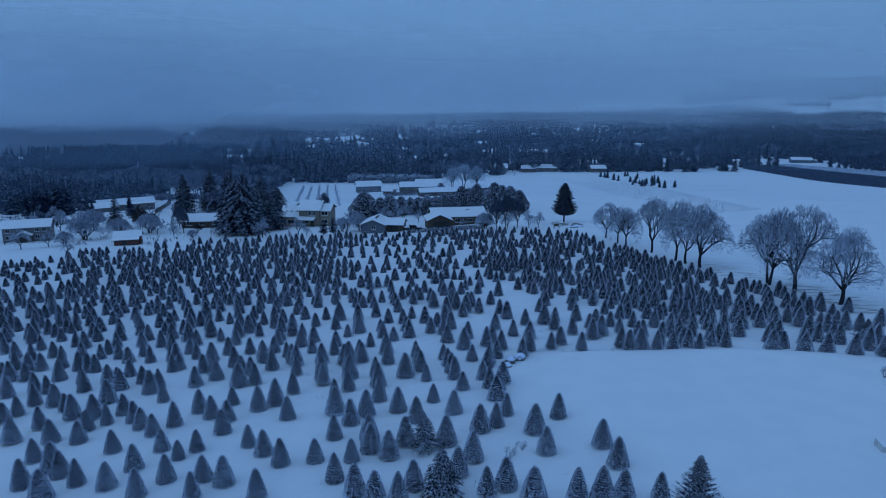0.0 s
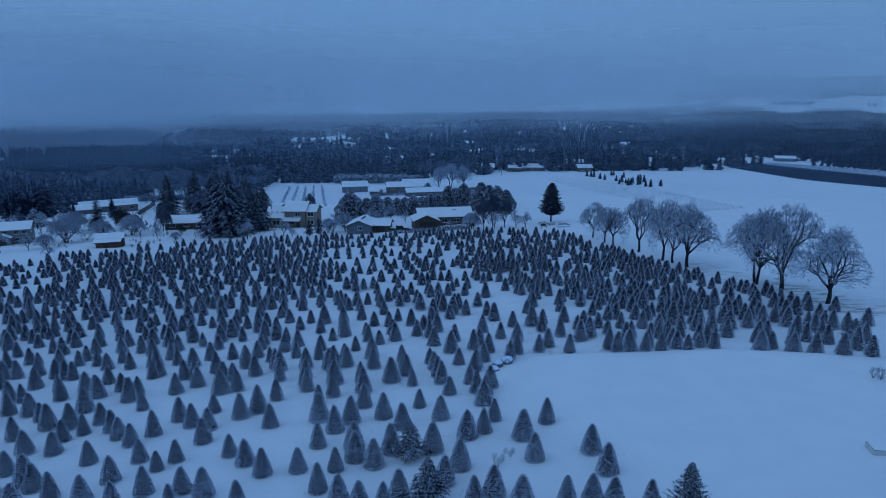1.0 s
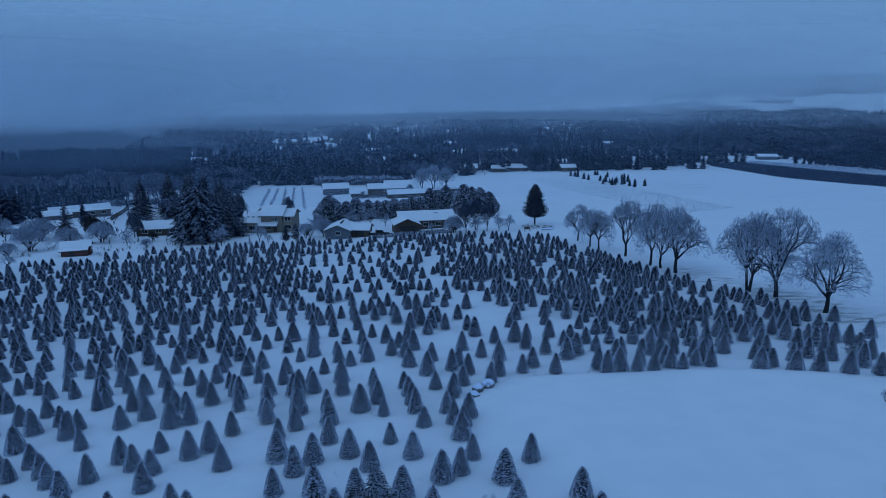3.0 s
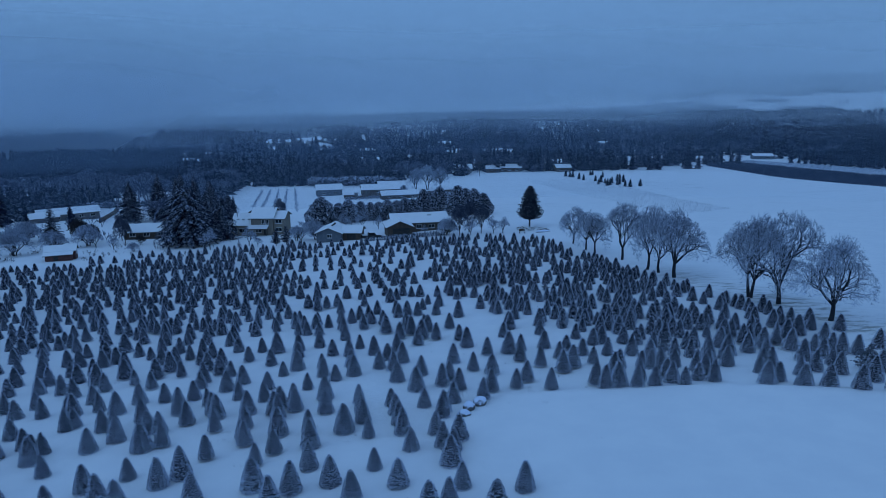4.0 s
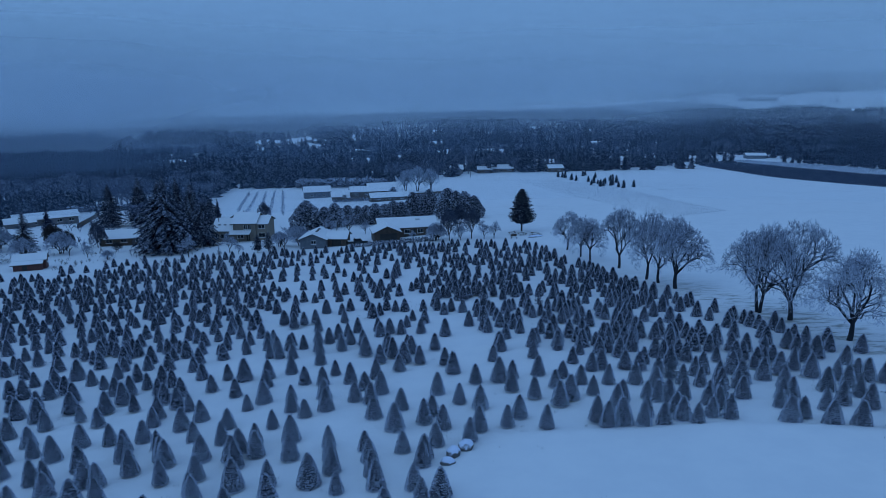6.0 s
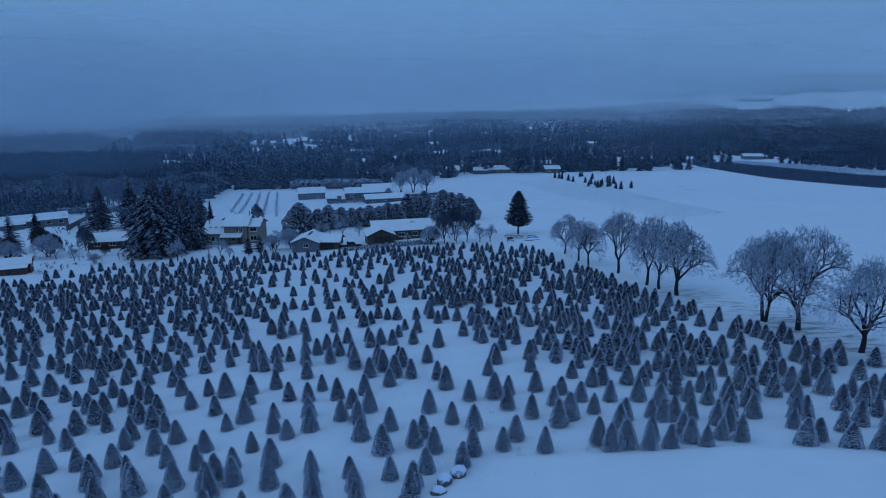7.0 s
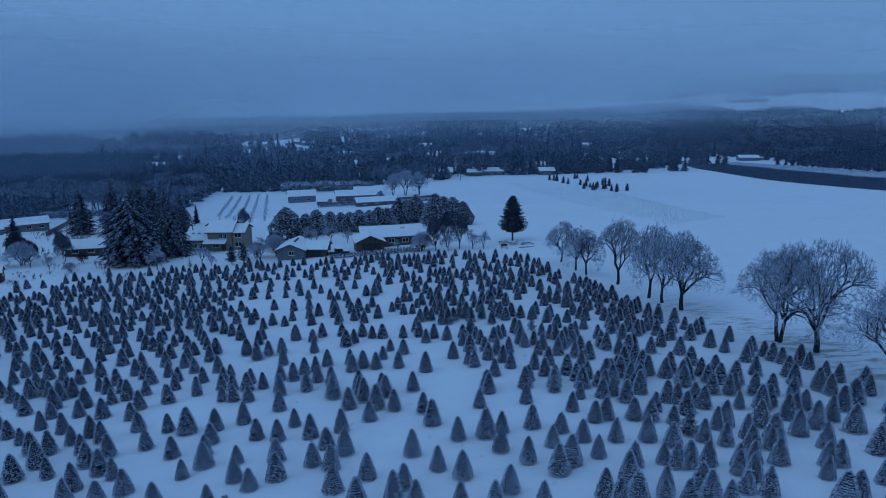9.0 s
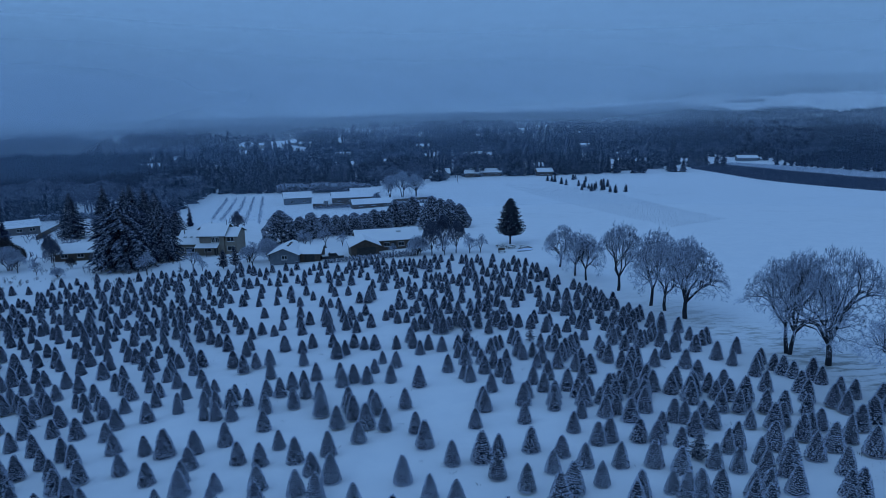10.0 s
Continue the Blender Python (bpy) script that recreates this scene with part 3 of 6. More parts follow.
fir_row(61, (-43.3, 0.8), (-36.0, 0.6), (-34.0, 0.3), (-32.3, -1.2), (-28.0, -1.1), (-25.6, -0.7), (-18.9, -0.8), (-16.5, -0.7), (-14.1, 0.3), (-11.7, -0.6), (-9.1, -1.0), (-6.4, -1.2), (1.4, -0.6), (3.7, 0.3), (5.1, -1.0), (11.2, 0.1), (19.0, -0.0), (26.2, -0.4), (26.8, 0.7), (27.9, 0.9), (29.5, 0.6), (32.3, -0.3), (33.0, -0.4), (38.4, -0.7))
fir_row(63, (-45.7, -0.1), (-41.8, 0.1), (-40.6, -0.5), (-38.3, -0.8), (-36.2, 0.5), (-31.8, -1.0), (-27.1, -0.5), (-22.9, -1.0), (-20.7, -1.0), (-18.2, -0.9), (-12.0, 0.3), (-8.3, -0.5), (-0.3, 0.0), (4.4, -0.3), (8.4, 0.6), (14.9, 0.1), (20.1, 0.0), (22.2, 0.1), (22.8, -0.7), (23.6, -0.8), (24.9, -0.8), (36.9, -0.9), (39.2, -0.2), (42.8, 0.2))
fir_row(65, (-48.3, 0.1), (-31.5, 0.7), (-29.9, -0.4), (-18.6, 0.2), (-15.8, -1.2), (-14.8, 0.6), (-7.3, 0.6), (-6.0, -0.8), (-4.4, 0.3), (1.9, -0.5), (6.8, 0.0), (13.2, 0.1), (16.1, -0.7), (18.2, -0.1), (24.0, 0.8), (27.7, 0.2), (29.0, -0.9), (30.4, -1.0), (31.5, 0.5), (34.2, -1.4), (39.6, -0.2), (41.1, -0.6), (41.7, -1.1), (45.8, -0.5))
fir_row(67, (-49.7, -0.1), (-44.9, -1.0), (-41.6, 0.0), (-40.2, -0.8), (-36.6, -0.9), (-33.9, -0.7), (-27.8, -0.8), (-25.7, 0.8), (-23.5, -0.8), (-18.8, -0.1), (-11.3, 0.0), (-2.1, 0.1), (-0.7, -0.8), (5.1, 0.6), (11.6, 0.2), (15.5, 0.3), (17.9, 0.7), (20.3, 0.3), (22.6, -0.0), (26.5, -0.9), (29.9, -0.7), (33.9, -0.7), (36.1, 0.5), (38.2, -0.8))
fir_row(69, (-34.3, -0.2), (-29.5, -0.7), (-16.6, -0.8), (-10.2, -0.5), (-7.8, -0.5), (-4.9, -0.7), (0.1, -0.4), (28.6, -0.7), (29.6, -0.1), (32.2, -0.5), (38.0, -0.5), (43.2, -0.2))
fir_patch(70, (-51.1, -0.5), (-49.2, 0.9), (-47.7, -1.0), (-44.6, -0.6), (-40.3, -0.9), (-37.6, -1.0), (-31.8, -0.7), (-27.6, 0.1), (-24.3, -0.5), (-21.8, -0.6), (-18.0, -0.7), (-13.3, 1.0), (-10.7, 0.6), (-1.4, -0.0), (8.7, -0.2), (10.9, -0.1), (12.2, 0.3), (14.7, 0.7), (16.7, -0.5), (24.3, 0.6), (25.8, -0.2), (35.1, -0.4), (36.3, 0.5), (40.2, 0.3))
fir_patch(72, (-52.6, 0.0), (-46.5, -0.5), (-41.8, -1.0), (-36.3, -0.6), (-33.4, -0.8), (-31.4, -0.3), (-23.7, -0.3), (-19.7, -1.0), (-18.7, 0.5), (-5.5, 0.4), (-2.9, 0.4), (19.9, -0.9), (20.9, -0.6), (23.1, -0.9), (25.4, 0.4), (27.7, -0.4), (29.8, 0.9), (32.6, 0.4), (34.2, -0.2), (35.3, 0.5), (37.5, -0.9), (42.0, -0.6), (44.3, 0.8), (46.7, -0.4))
fir_patch(74, (-50.1, -0.8), (-48.2, -1.0), (-46.4, -0.3), (-45.6, 0.3), (-45.5, -0.9), (-42.2, -0.6), (-39.6, -1.1), (-31.8, 0.6), (-28.8, -1.0), (-25.5, 0.3), (-24.0, 0.1), (-21.1, -0.7), (-16.1, -0.7), (-10.9, -1.0), (-7.3, -0.9), (-0.5, -0.8), (6.9, -0.8), (18.7, -0.5), (27.3, 0.5), (28.0, 0.1), (29.3, -0.4), (38.2, -0.2), (41.5, -0.3), (44.7, -0.1))
fir_patch(76, (-53.5, -0.6), (-43.5, -0.8), (-38.3, -0.9), (-35.7, -0.9), (-34.3, -1.2), (-30.9, -0.2), (-23.0, -0.3), (-20.6, -0.3), (-13.6, -0.2), (-11.3, -0.1), (-4.6, -0.6), (1.7, -0.6), (6.3, 0.1), (11.2, -0.1), (15.3, 0.0), (20.1, 0.1), (22.1, 0.0), (23.8, -1.2), (32.0, -0.1), (33.3, -0.6), (35.4, -1.0), (36.8, -1.3), (41.3, -1.0), (44.0, 0.2))
fir_patch(77, (-56.9, 0.7), (-55.1, -0.5), (-51.3, -0.3), (-49.3, 0.1), (-47.6, 0.9), (-45.4, 0.0), (-42.7, 0.5), (-39.6, 0.6), (-32.8, 0.8), (-27.5, -0.5), (-22.0, -0.0), (-18.2, 0.4), (-15.4, -0.5), (-9.2, 0.1), (3.8, 0.4), (23.2, -0.5), (25.4, 0.4), (25.7, -0.3), (30.3, 0.9), (33.8, 1.0), (34.2, -0.8), (35.1, 0.7), (39.9, -0.6), (43.0, -0.3))
fir_patch(79, (-53.6, 0.1), (-43.1, -0.4), (-35.3, -0.4), (-29.4, -0.9), (-27.5, 0.7), (-25.0, -0.6), (-6.6, 0.7), (-0.3, -0.1), (2.2, -0.7), (12.5, 0.4), (18.3, -0.9), (18.6, 0.4), (21.1, -0.2), (22.6, 0.0), (23.1, -0.5), (24.2, 0.6), (26.0, 0.8), (26.7, 0.4), (30.5, -0.4), (31.3, 0.6), (32.8, -0.6), (37.9, 0.3), (40.6, -0.6), (43.4, 0.7))
fir_patch(81, (-57.7, -0.6), (-50.2, -0.9), (-46.7, -0.6), (-41.0, -1.0), (-34.6, -0.1), (-31.9, -0.6), (-22.9, 0.4), (-19.9, -0.8), (1.0, -0.4), (3.0, 0.3), (12.5, -0.3), (16.0, -1.1), (19.1, 0.1), (21.1, -0.1), (22.3, 0.4), (24.1, 0.1), (25.6, 0.5), (27.2, -0.6), (28.3, 0.4), (29.6, -0.6), (33.0, -0.8), (34.5, -0.6), (41.9, 0.6), (43.3, -0.1))
fir_patch(82, (-59.3, 0.2), (-54.7, -0.1), (-54.7, 1.0), (-52.2, -0.0), (-48.7, 0.1), (-44.3, -0.2), (-42.1, 0.6), (-38.0, -0.3), (-28.0, 0.5), (-25.4, 0.3), (-20.1, 0.7), (-11.5, 1.0), (-10.0, 0.6), (-2.0, 0.1), (0.6, 0.2), (5.6, 0.1), (16.7, -0.3), (18.6, 1.1), (24.7, -0.3), (25.5, 0.3), (28.2, 0.7), (30.6, -0.3), (38.9, 0.8), (41.5, 0.6))
fir_patch(84, (-61.2, -0.1), (-56.8, -0.8), (-49.5, 0.6), (-46.9, -0.2), (-44.9, 0.8), (-40.8, -0.8), (-39.9, 0.3), (-35.7, 0.2), (-31.3, 0.2), (-26.0, 0.9), (-17.8, -0.2), (-12.6, -0.7), (-7.5, 1.0), (-7.2, -0.2), (-4.8, 0.6), (-2.1, -0.4), (0.4, -0.5), (2.6, -0.6), (13.8, 0.2), (20.8, -0.9), (27.1, 0.6), (33.5, -0.6), (39.9, 0.2), (41.4, -0.1))
fir_patch(86, (-58.1, -0.1), (-55.1, -0.7), (-51.8, -0.4), (-41.7, 0.4), (-37.0, 0.3), (-33.0, 0.4), (-29.1, -0.8), (-23.6, -0.9), (-22.4, -0.1), (-18.9, 0.3), (-15.6, -0.5), (-13.5, 0.7), (-12.3, 0.2), (-10.8, -0.2), (-9.3, 0.2), (-4.9, -0.7), (-2.5, 0.0), (15.8, 0.4), (18.1, -0.4), (19.8, 0.6), (22.8, -1.0), (28.5, -0.6), (38.4, 0.1), (41.2, -0.1))
fir_patch(88, (-62.0, -1.0), (-59.7, -0.2), (-56.3, -0.6), (-54.3, -0.5), (-48.4, -0.9), (-44.1, -0.7), (-39.6, -0.7), (-29.9, 0.0), (-24.0, 0.5), (-23.1, -0.5), (-21.0, -1.1), (-18.5, -0.0), (-16.2, -0.6), (-10.9, 0.1), (-6.6, 0.3), (-4.0, -0.7), (7.1, -0.4), (12.2, -0.3), (24.4, -0.2), (27.9, 0.5), (28.9, 0.4), (31.3, 0.2), (33.9, -1.2), (37.9, 0.3))
fir_patch(89, (-64.7, -0.4), (-61.8, 0.8), (-51.9, 0.9), (-48.8, 0.6), (-45.9, 0.5), (-42.3, 0.7), (-35.0, -0.3), (-33.8, 0.9), (-31.7, 0.5), (-30.4, -0.1), (-29.0, -0.1), (-25.6, -0.1), (-16.2, 0.8), (-14.0, 0.5), (-8.0, -0.2), (-0.6, 0.7), (1.9, 0.9), (4.3, 0.6), (11.7, -0.2), (14.0, 1.0), (15.4, -0.3), (23.2, -0.2), (24.0, 0.6), (29.6, -0.2))
fir_patch(91, (-66.2, -0.6), (-63.9, 0.6), (-58.0, -0.9), (-54.0, 0.6), (-39.3, 0.1), (-36.9, -0.6), (-32.7, -0.5), (-30.1, -0.8), (-26.9, -0.9), (-25.8, 0.6), (-22.0, -0.0), (-19.2, 0.1), (-13.7, 0.2), (-5.7, -0.8), (-4.6, -0.2), (0.5, -0.4), (10.3, 0.2), (15.2, 0.7), (19.6, -0.4), (21.7, -0.8), (27.3, -0.2), (33.2, -0.9), (37.3, 0.8), (40.9, -1.0))
fir_patch(93, (-64.9, 1.0), (-59.8, -0.6), (-56.6, 0.6), (-51.7, -0.5), (-49.0, -0.8), (-45.9, -0.6), (-41.2, -0.1), (-34.5, -0.4), (-30.3, 0.1), (-23.4, 0.2), (-20.9, 0.3), (-15.6, 0.5), (-3.5, -0.5), (-1.0, -0.7), (2.6, 0.1), (12.4, 0.5), (14.1, 0.4), (16.6, -1.0), (18.8, 1.0), (20.5, -0.7), (22.7, -0.6), (23.4, 0.7), (27.1, -0.9), (35.2, -0.6))
fir_patch(95, (-67.5, -0.6), (-62.2, -0.9), (-58.4, 0.6), (-54.1, -0.1), (-50.8, -0.2), (-48.3, -0.2), (-43.7, -0.4), (-38.2, -0.1), (-32.7, -0.4), (-28.9, 0.1), (-25.0, -0.1), (-18.3, -1.0), (-8.7, -0.2), (4.9, -0.7), (18.6, 0.4), (20.0, -0.4), (24.4, -0.1), (27.7, 0.2), (30.4, -0.6), (32.4, 0.1), (34.6, -0.3), (36.9, 0.5), (39.1, -0.9), (39.9, -0.3))
fir_patch(97, (-69.5, -0.1), (-65.2, 0.3), (-61.0, -0.0), (-56.6, 0.1), (-51.6, 0.3), (-46.9, 0.5), (-41.6, -0.7), (-38.2, 0.4), (-34.9, -1.1), (-31.1, 0.0), (-22.6, 0.5), (-20.2, -0.4), (3.4, -0.8), (11.9, -0.8), (14.0, -0.6), (15.7, 0.1), (22.4, -0.3), (22.9, -0.9), (25.4, -0.4), (29.9, -0.2), (32.1, 0.3), (33.3, -0.9), (34.3, 0.1), (38.8, -0.5))
fir_patch(99, (-68.1, -0.2), (-63.7, 0.1), (-60.9, 0.3), (-58.5, -0.7), (-53.1, -0.9), (-49.6, 0.4), (-44.1, -0.4), (-38.1, 0.3), (-34.0, -0.8), (-28.2, 0.3), (-25.6, -0.7), (-20.6, 0.1), (-17.9, -0.4), (-12.3, -1.0), (-5.7, -0.1), (7.7, -0.3), (13.8, -0.1), (16.4, -0.9), (17.1, 0.1), (19.2, 0.3), (21.7, -0.9), (30.6, 0.4), (31.0, -0.6), (35.0, -1.2))
fir_patch(100, (-72.2, -0.4), (-70.1, 0.8), (-57.7, 0.7), (-55.4, -0.3), (-51.5, 1.5), (-46.8, 0.1), (-44.5, 1.2), (-41.0, 0.4), (-35.9, 0.1), (-23.1, 0.7), (-14.0, 0.5), (-11.2, -0.5), (-9.7, -0.1), (-2.0, 0.5), (8.8, 0.8), (10.3, -0.5), (12.3, 0.1), (13.4, 1.1), (18.9, 0.7), (24.4, 1.3), (27.3, -0.5), (33.5, -0.5), (37.0, 0.2), (39.0, -0.1))
fir_patch(103, (-70.2, -0.2), (-66.4, 0.1), (-63.2, 0.7), (-59.8, -1.3), (-54.8, -0.8), (-48.2, -0.7), (-45.9, 0.7), (-42.5, 0.7), (-38.7, -0.8), (-31.7, -1.4), (-28.8, -0.3), (-24.7, -1.0), (-20.6, -1.2), (-18.0, -1.2), (-1.1, -1.3), (1.1, 0.2), (2.4, -0.2), (5.0, -0.8), (7.0, -0.8), (26.3, 0.5), (31.1, 0.1), (32.9, -0.4), (34.2, 0.7), (36.8, -0.1))
fir_patch(105, (-64.5, -1.2), (-59.3, -0.8), (-56.8, -0.6), (-53.0, 0.5), (-50.6, -1.1), (-48.1, -0.2), (-35.1, -1.1), (-32.3, 0.3), (-26.6, -0.1), (-22.4, 0.0), (-19.8, -0.5), (-13.4, -0.3), (-8.9, 0.8), (-6.5, -0.8), (-2.9, 0.7), (-0.2, -0.5), (6.8, -0.0), (23.8, -0.7), (24.1, 0.2), (28.4, -0.1), (28.8, -1.2), (33.0, 0.6), (35.4, 0.4), (38.6, -1.1))
fir_patch(107, (-63.8, -0.6), (-61.2, -0.7), (-57.5, -0.1), (-50.7, 0.5), (-47.3, 0.3), (-44.4, 0.1), (-41.8, -0.3), (-39.2, -0.2), (-36.6, -0.9), (-30.9, 0.1), (-27.9, -0.9), (-24.6, -0.3), (-20.8, -0.0), (-13.5, 0.4), (-5.5, -0.8), (16.9, -0.5), (19.0, 0.9), (22.4, -0.2), (24.9, 0.0), (28.1, 0.3), (31.6, -0.5), (34.8, 0.2), (36.2, -0.8), (37.1, 0.4))
fir_patch(109, (-77.4, 0.1), (-75.8, 1.0), (-65.0, 0.4), (-61.5, 0.0), (-57.6, 0.7), (-55.4, -0.5), (-52.7, 0.6), (-41.3, 1.1), (-38.5, 0.9), (-34.8, -0.0), (-26.9, -0.7), (-24.4, 0.2), (-22.0, 0.6), (-16.4, -1.0), (10.4, -0.3), (11.2, -0.6), (14.3, -0.6), (16.0, 0.9), (18.5, 0.7), (20.1, 0.7), (21.1, -0.7), (23.5, 0.7), (31.1, 0.5), (36.6, 1.1))
fir_patch(111, (-72.8, -0.2), (-63.4, 0.2), (-56.1, 0.8), (-53.4, 0.9), (-50.3, -0.5), (-47.3, -0.5), (-45.6, -0.3), (-43.2, 0.7), (-40.4, 0.7), (-36.0, -0.8), (-33.5, -0.2), (-30.5, 0.4), (-27.4, -0.0), (-18.2, -0.2), (-3.9, 1.0), (-0.3, 1.0), (7.5, -0.3), (8.4, 0.5), (9.1, 0.2), (12.1, -0.8), (14.0, 0.2), (18.3, 0.4), (30.8, 0.3), (33.0, 0.2))
fir_patch(113, (-77.2, 1.1), (-67.1, -0.5), (-60.9, 0.0), (-58.5, -0.4), (-52.2, 1.2), (-50.7, -0.0), (-46.9, -0.0), (-36.5, 0.9), (-34.0, 1.0), (-26.5, 1.3), (-23.1, -0.9), (-19.7, -0.3), (-14.5, 0.4), (-11.6, 1.0), (-7.7, 0.0), (-3.8, 0.5), (-1.8, 0.9), (10.5, 1.1), (13.2, -1.0), (16.3, 0.8), (28.6, -0.3), (29.4, 0.6), (35.0, 1.4), (36.1, 0.4))
fir_patch(115, (-74.8, 1.1), (-71.6, -0.2), (-64.9, 0.3), (-62.6, 1.3), (-58.5, 0.4), (-55.9, -0.4), (-50.2, 1.1), (-43.7, 0.7), (-39.5, 0.6), (-30.6, -0.4), (-24.0, 0.2), (-21.6, -0.5), (-13.6, 0.7), (-1.3, -0.1), (1.6, -0.6), (5.3, 1.0), (6.6, 1.1), (9.8, 0.5), (11.3, 0.6), (18.0, -0.6), (25.9, -0.2), (28.1, 1.0), (31.4, 1.2), (33.8, 0.4))
fir_patch(117, (-80.8, -0.6), (-68.7, -0.2), (-65.6, 0.8), (-60.4, 0.6), (-54.4, 0.7), (-51.6, 1.2), (-48.6, 1.3), (-46.4, -0.2), (-36.4, -0.6), (-34.5, 1.0), (-31.7, 0.8), (-28.8, -0.1), (-25.8, 0.4), (-17.0, 0.4), (-11.0, 0.1), (-8.6, 1.0), (-4.8, 0.2), (15.9, 0.0), (20.5, -0.3), (27.1, -0.0), (30.1, 1.0), (32.7, 0.1), (35.5, 0.5), (36.7, -0.3))
fir_patch(119, (-83.1, -0.4), (-68.4, 0.3), (-61.9, 0.6), (-58.7, 1.0), (-56.2, 0.6), (-42.3, -0.3), (-39.0, -0.0), (-35.9, 0.2), (-28.2, 0.5), (-23.3, -0.2), (-19.4, -0.3), (-7.4, 0.3), (-2.5, 0.4), (-0.1, -0.2), (3.6, -0.6), (7.4, 1.1), (13.0, 0.4), (14.2, -0.1), (17.4, 0.7), (18.4, 1.0), (18.5, -0.3), (23.0, 1.0), (26.5, 0.5), (34.2, 1.1))
fir_patch(121, (-85.6, -0.0), (-70.7, -0.6), (-64.4, -0.6), (-53.5, -0.4), (-50.5, -0.0), (-46.9, -0.8), (-44.4, 0.4), (-39.3, 0.4), (-31.6, -0.2), (-30.5, -0.0), (-25.2, -0.6), (-22.5, 0.4), (-17.0, -0.8), (-5.4, 0.0), (-4.8, -0.8), (-1.5, -0.2), (4.5, -0.8), (9.8, -0.5), (10.9, 0.4), (16.3, 0.5), (20.4, 0.3), (32.8, 0.7), (35.7, 0.8), (36.3, -0.2))
fir_patch(123, (-80.1, -1.1), (-77.7, -0.6), (-74.9, -0.3), (-72.2, -0.4), (-69.0, -0.6), (-68.0, -0.7), (-66.1, -0.8), (-62.1, -0.0), (-60.0, -0.2), (-58.8, -0.3), (-54.1, 0.4), (-41.8, -0.6), (-39.3, -0.2), (-38.2, -0.4), (-35.7, -1.2), (-33.2, -0.1), (-29.1, -0.2), (-26.7, -0.3), (-18.7, -0.5), (0.5, 0.3), (8.2, -1.2), (12.5, -0.2), (28.5, -0.7), (31.4, -0.5))
fir_patch(124, (-74.2, 0.3), (-67.8, 1.3), (-64.1, 0.5), (-56.6, 1.3), (-50.9, 0.6), (-49.3, 1.3), (-47.7, 0.4), (-47.4, 1.2), (-45.0, -0.2), (-42.1, 0.7), (-35.2, 0.6), (-31.0, 1.1), (-29.6, -0.5), (-28.5, 1.2), (-24.0, -0.3), (-21.5, 0.2), (-11.9, 0.5), (-9.5, 0.9), (-3.2, -0.0), (19.9, -0.4), (23.8, 1.1), (24.8, 0.5), (30.4, -0.0), (35.3, -0.6))
fir_patch(126, (-86.7, 0.7), (-84.1, -0.1), (-76.3, 0.7), (-70.9, -0.4), (-61.7, 0.7), (-58.9, 0.2), (-53.2, -0.1), (-44.9, 1.2), (-42.3, 1.0), (-38.6, 0.1), (-37.3, 0.3), (-33.7, 1.7), (-30.8, 1.7), (-27.3, 1.3), (-20.6, 1.2), (-15.2, 0.2), (-5.7, -0.5), (5.5, -0.6), (6.5, -0.5), (9.8, -0.1), (10.9, 0.9), (15.5, -0.1), (27.9, 0.4), (35.4, -0.4))
fir_patch(129, (-90.9, 0.2), (-79.5, -0.2), (-75.0, 0.8), (-72.3, -0.7), (-69.6, 0.5), (-67.2, -0.1), (-64.4, -0.3), (-60.2, 0.4), (-57.9, -0.5), (-56.1, 1.1), (-53.6, -0.1), (-49.2, -0.5), (-28.9, 0.3), (-26.1, -0.2), (-23.5, -0.7), (-4.0, 0.6), (14.0, -1.1), (18.5, -0.5), (20.1, -1.1), (21.7, 0.1), (22.7, 1.0), (23.2, -0.4), (27.3, 1.0), (35.0, -1.2))
fir_patch(131, (-91.1, 0.6), (-86.3, -0.7), (-85.4, 0.5), (-83.7, -0.8), (-71.7, -0.2), (-65.3, 0.6), (-62.3, 0.3), (-54.1, 0.6), (-52.6, 0.3), (-47.4, 0.5), (-46.0, -0.7), (-43.3, -0.7), (-39.2, -0.6), (-35.3, -0.4), (-31.0, 0.6), (-28.0, 0.7), (-24.2, -0.1), (-5.5, -0.1), (5.8, 0.7), (9.3, -0.6), (13.9, 0.7), (25.3, -0.3), (31.6, -0.1), (34.8, -0.4))
fir_patch(133, (-89.6, -0.2), (-80.4, 0.7), (-78.3, -0.9), (-75.2, -0.7), (-67.6, -0.5), (-59.7, 0.2), (-56.7, -0.2), (-50.0, 0.1), (-48.5, -1.2), (-46.4, -0.7), (-42.5, 0.2), (-41.6, -0.7), (-34.2, -0.1), (-30.0, -0.8), (-25.6, 0.5), (-10.6, -0.3), (-6.8, -1.3), (-0.8, -0.3), (0.6, -0.8), (7.8, -0.5), (11.7, -1.2), (20.3, -0.5), (22.9, 0.1), (31.3, 0.5))
fir_patch(135, (-82.5, 0.0), (-79.6, -0.6), (-77.0, -0.7), (-74.4, -0.4), (-70.9, -0.6), (-68.5, -0.2), (-65.7, -0.8), (-62.3, -0.2), (-52.6, -0.9), (-44.8, -0.6), (-39.5, -1.2), (-37.0, -0.8), (-33.3, 0.2), (-28.2, -0.8), (-17.8, 0.2), (-14.8, 0.1), (1.3, -0.9), (13.2, 0.1), (16.5, -0.8), (19.1, 0.3), (21.6, -0.6), (24.8, -0.1), (26.5, 0.1), (27.1, -0.9))
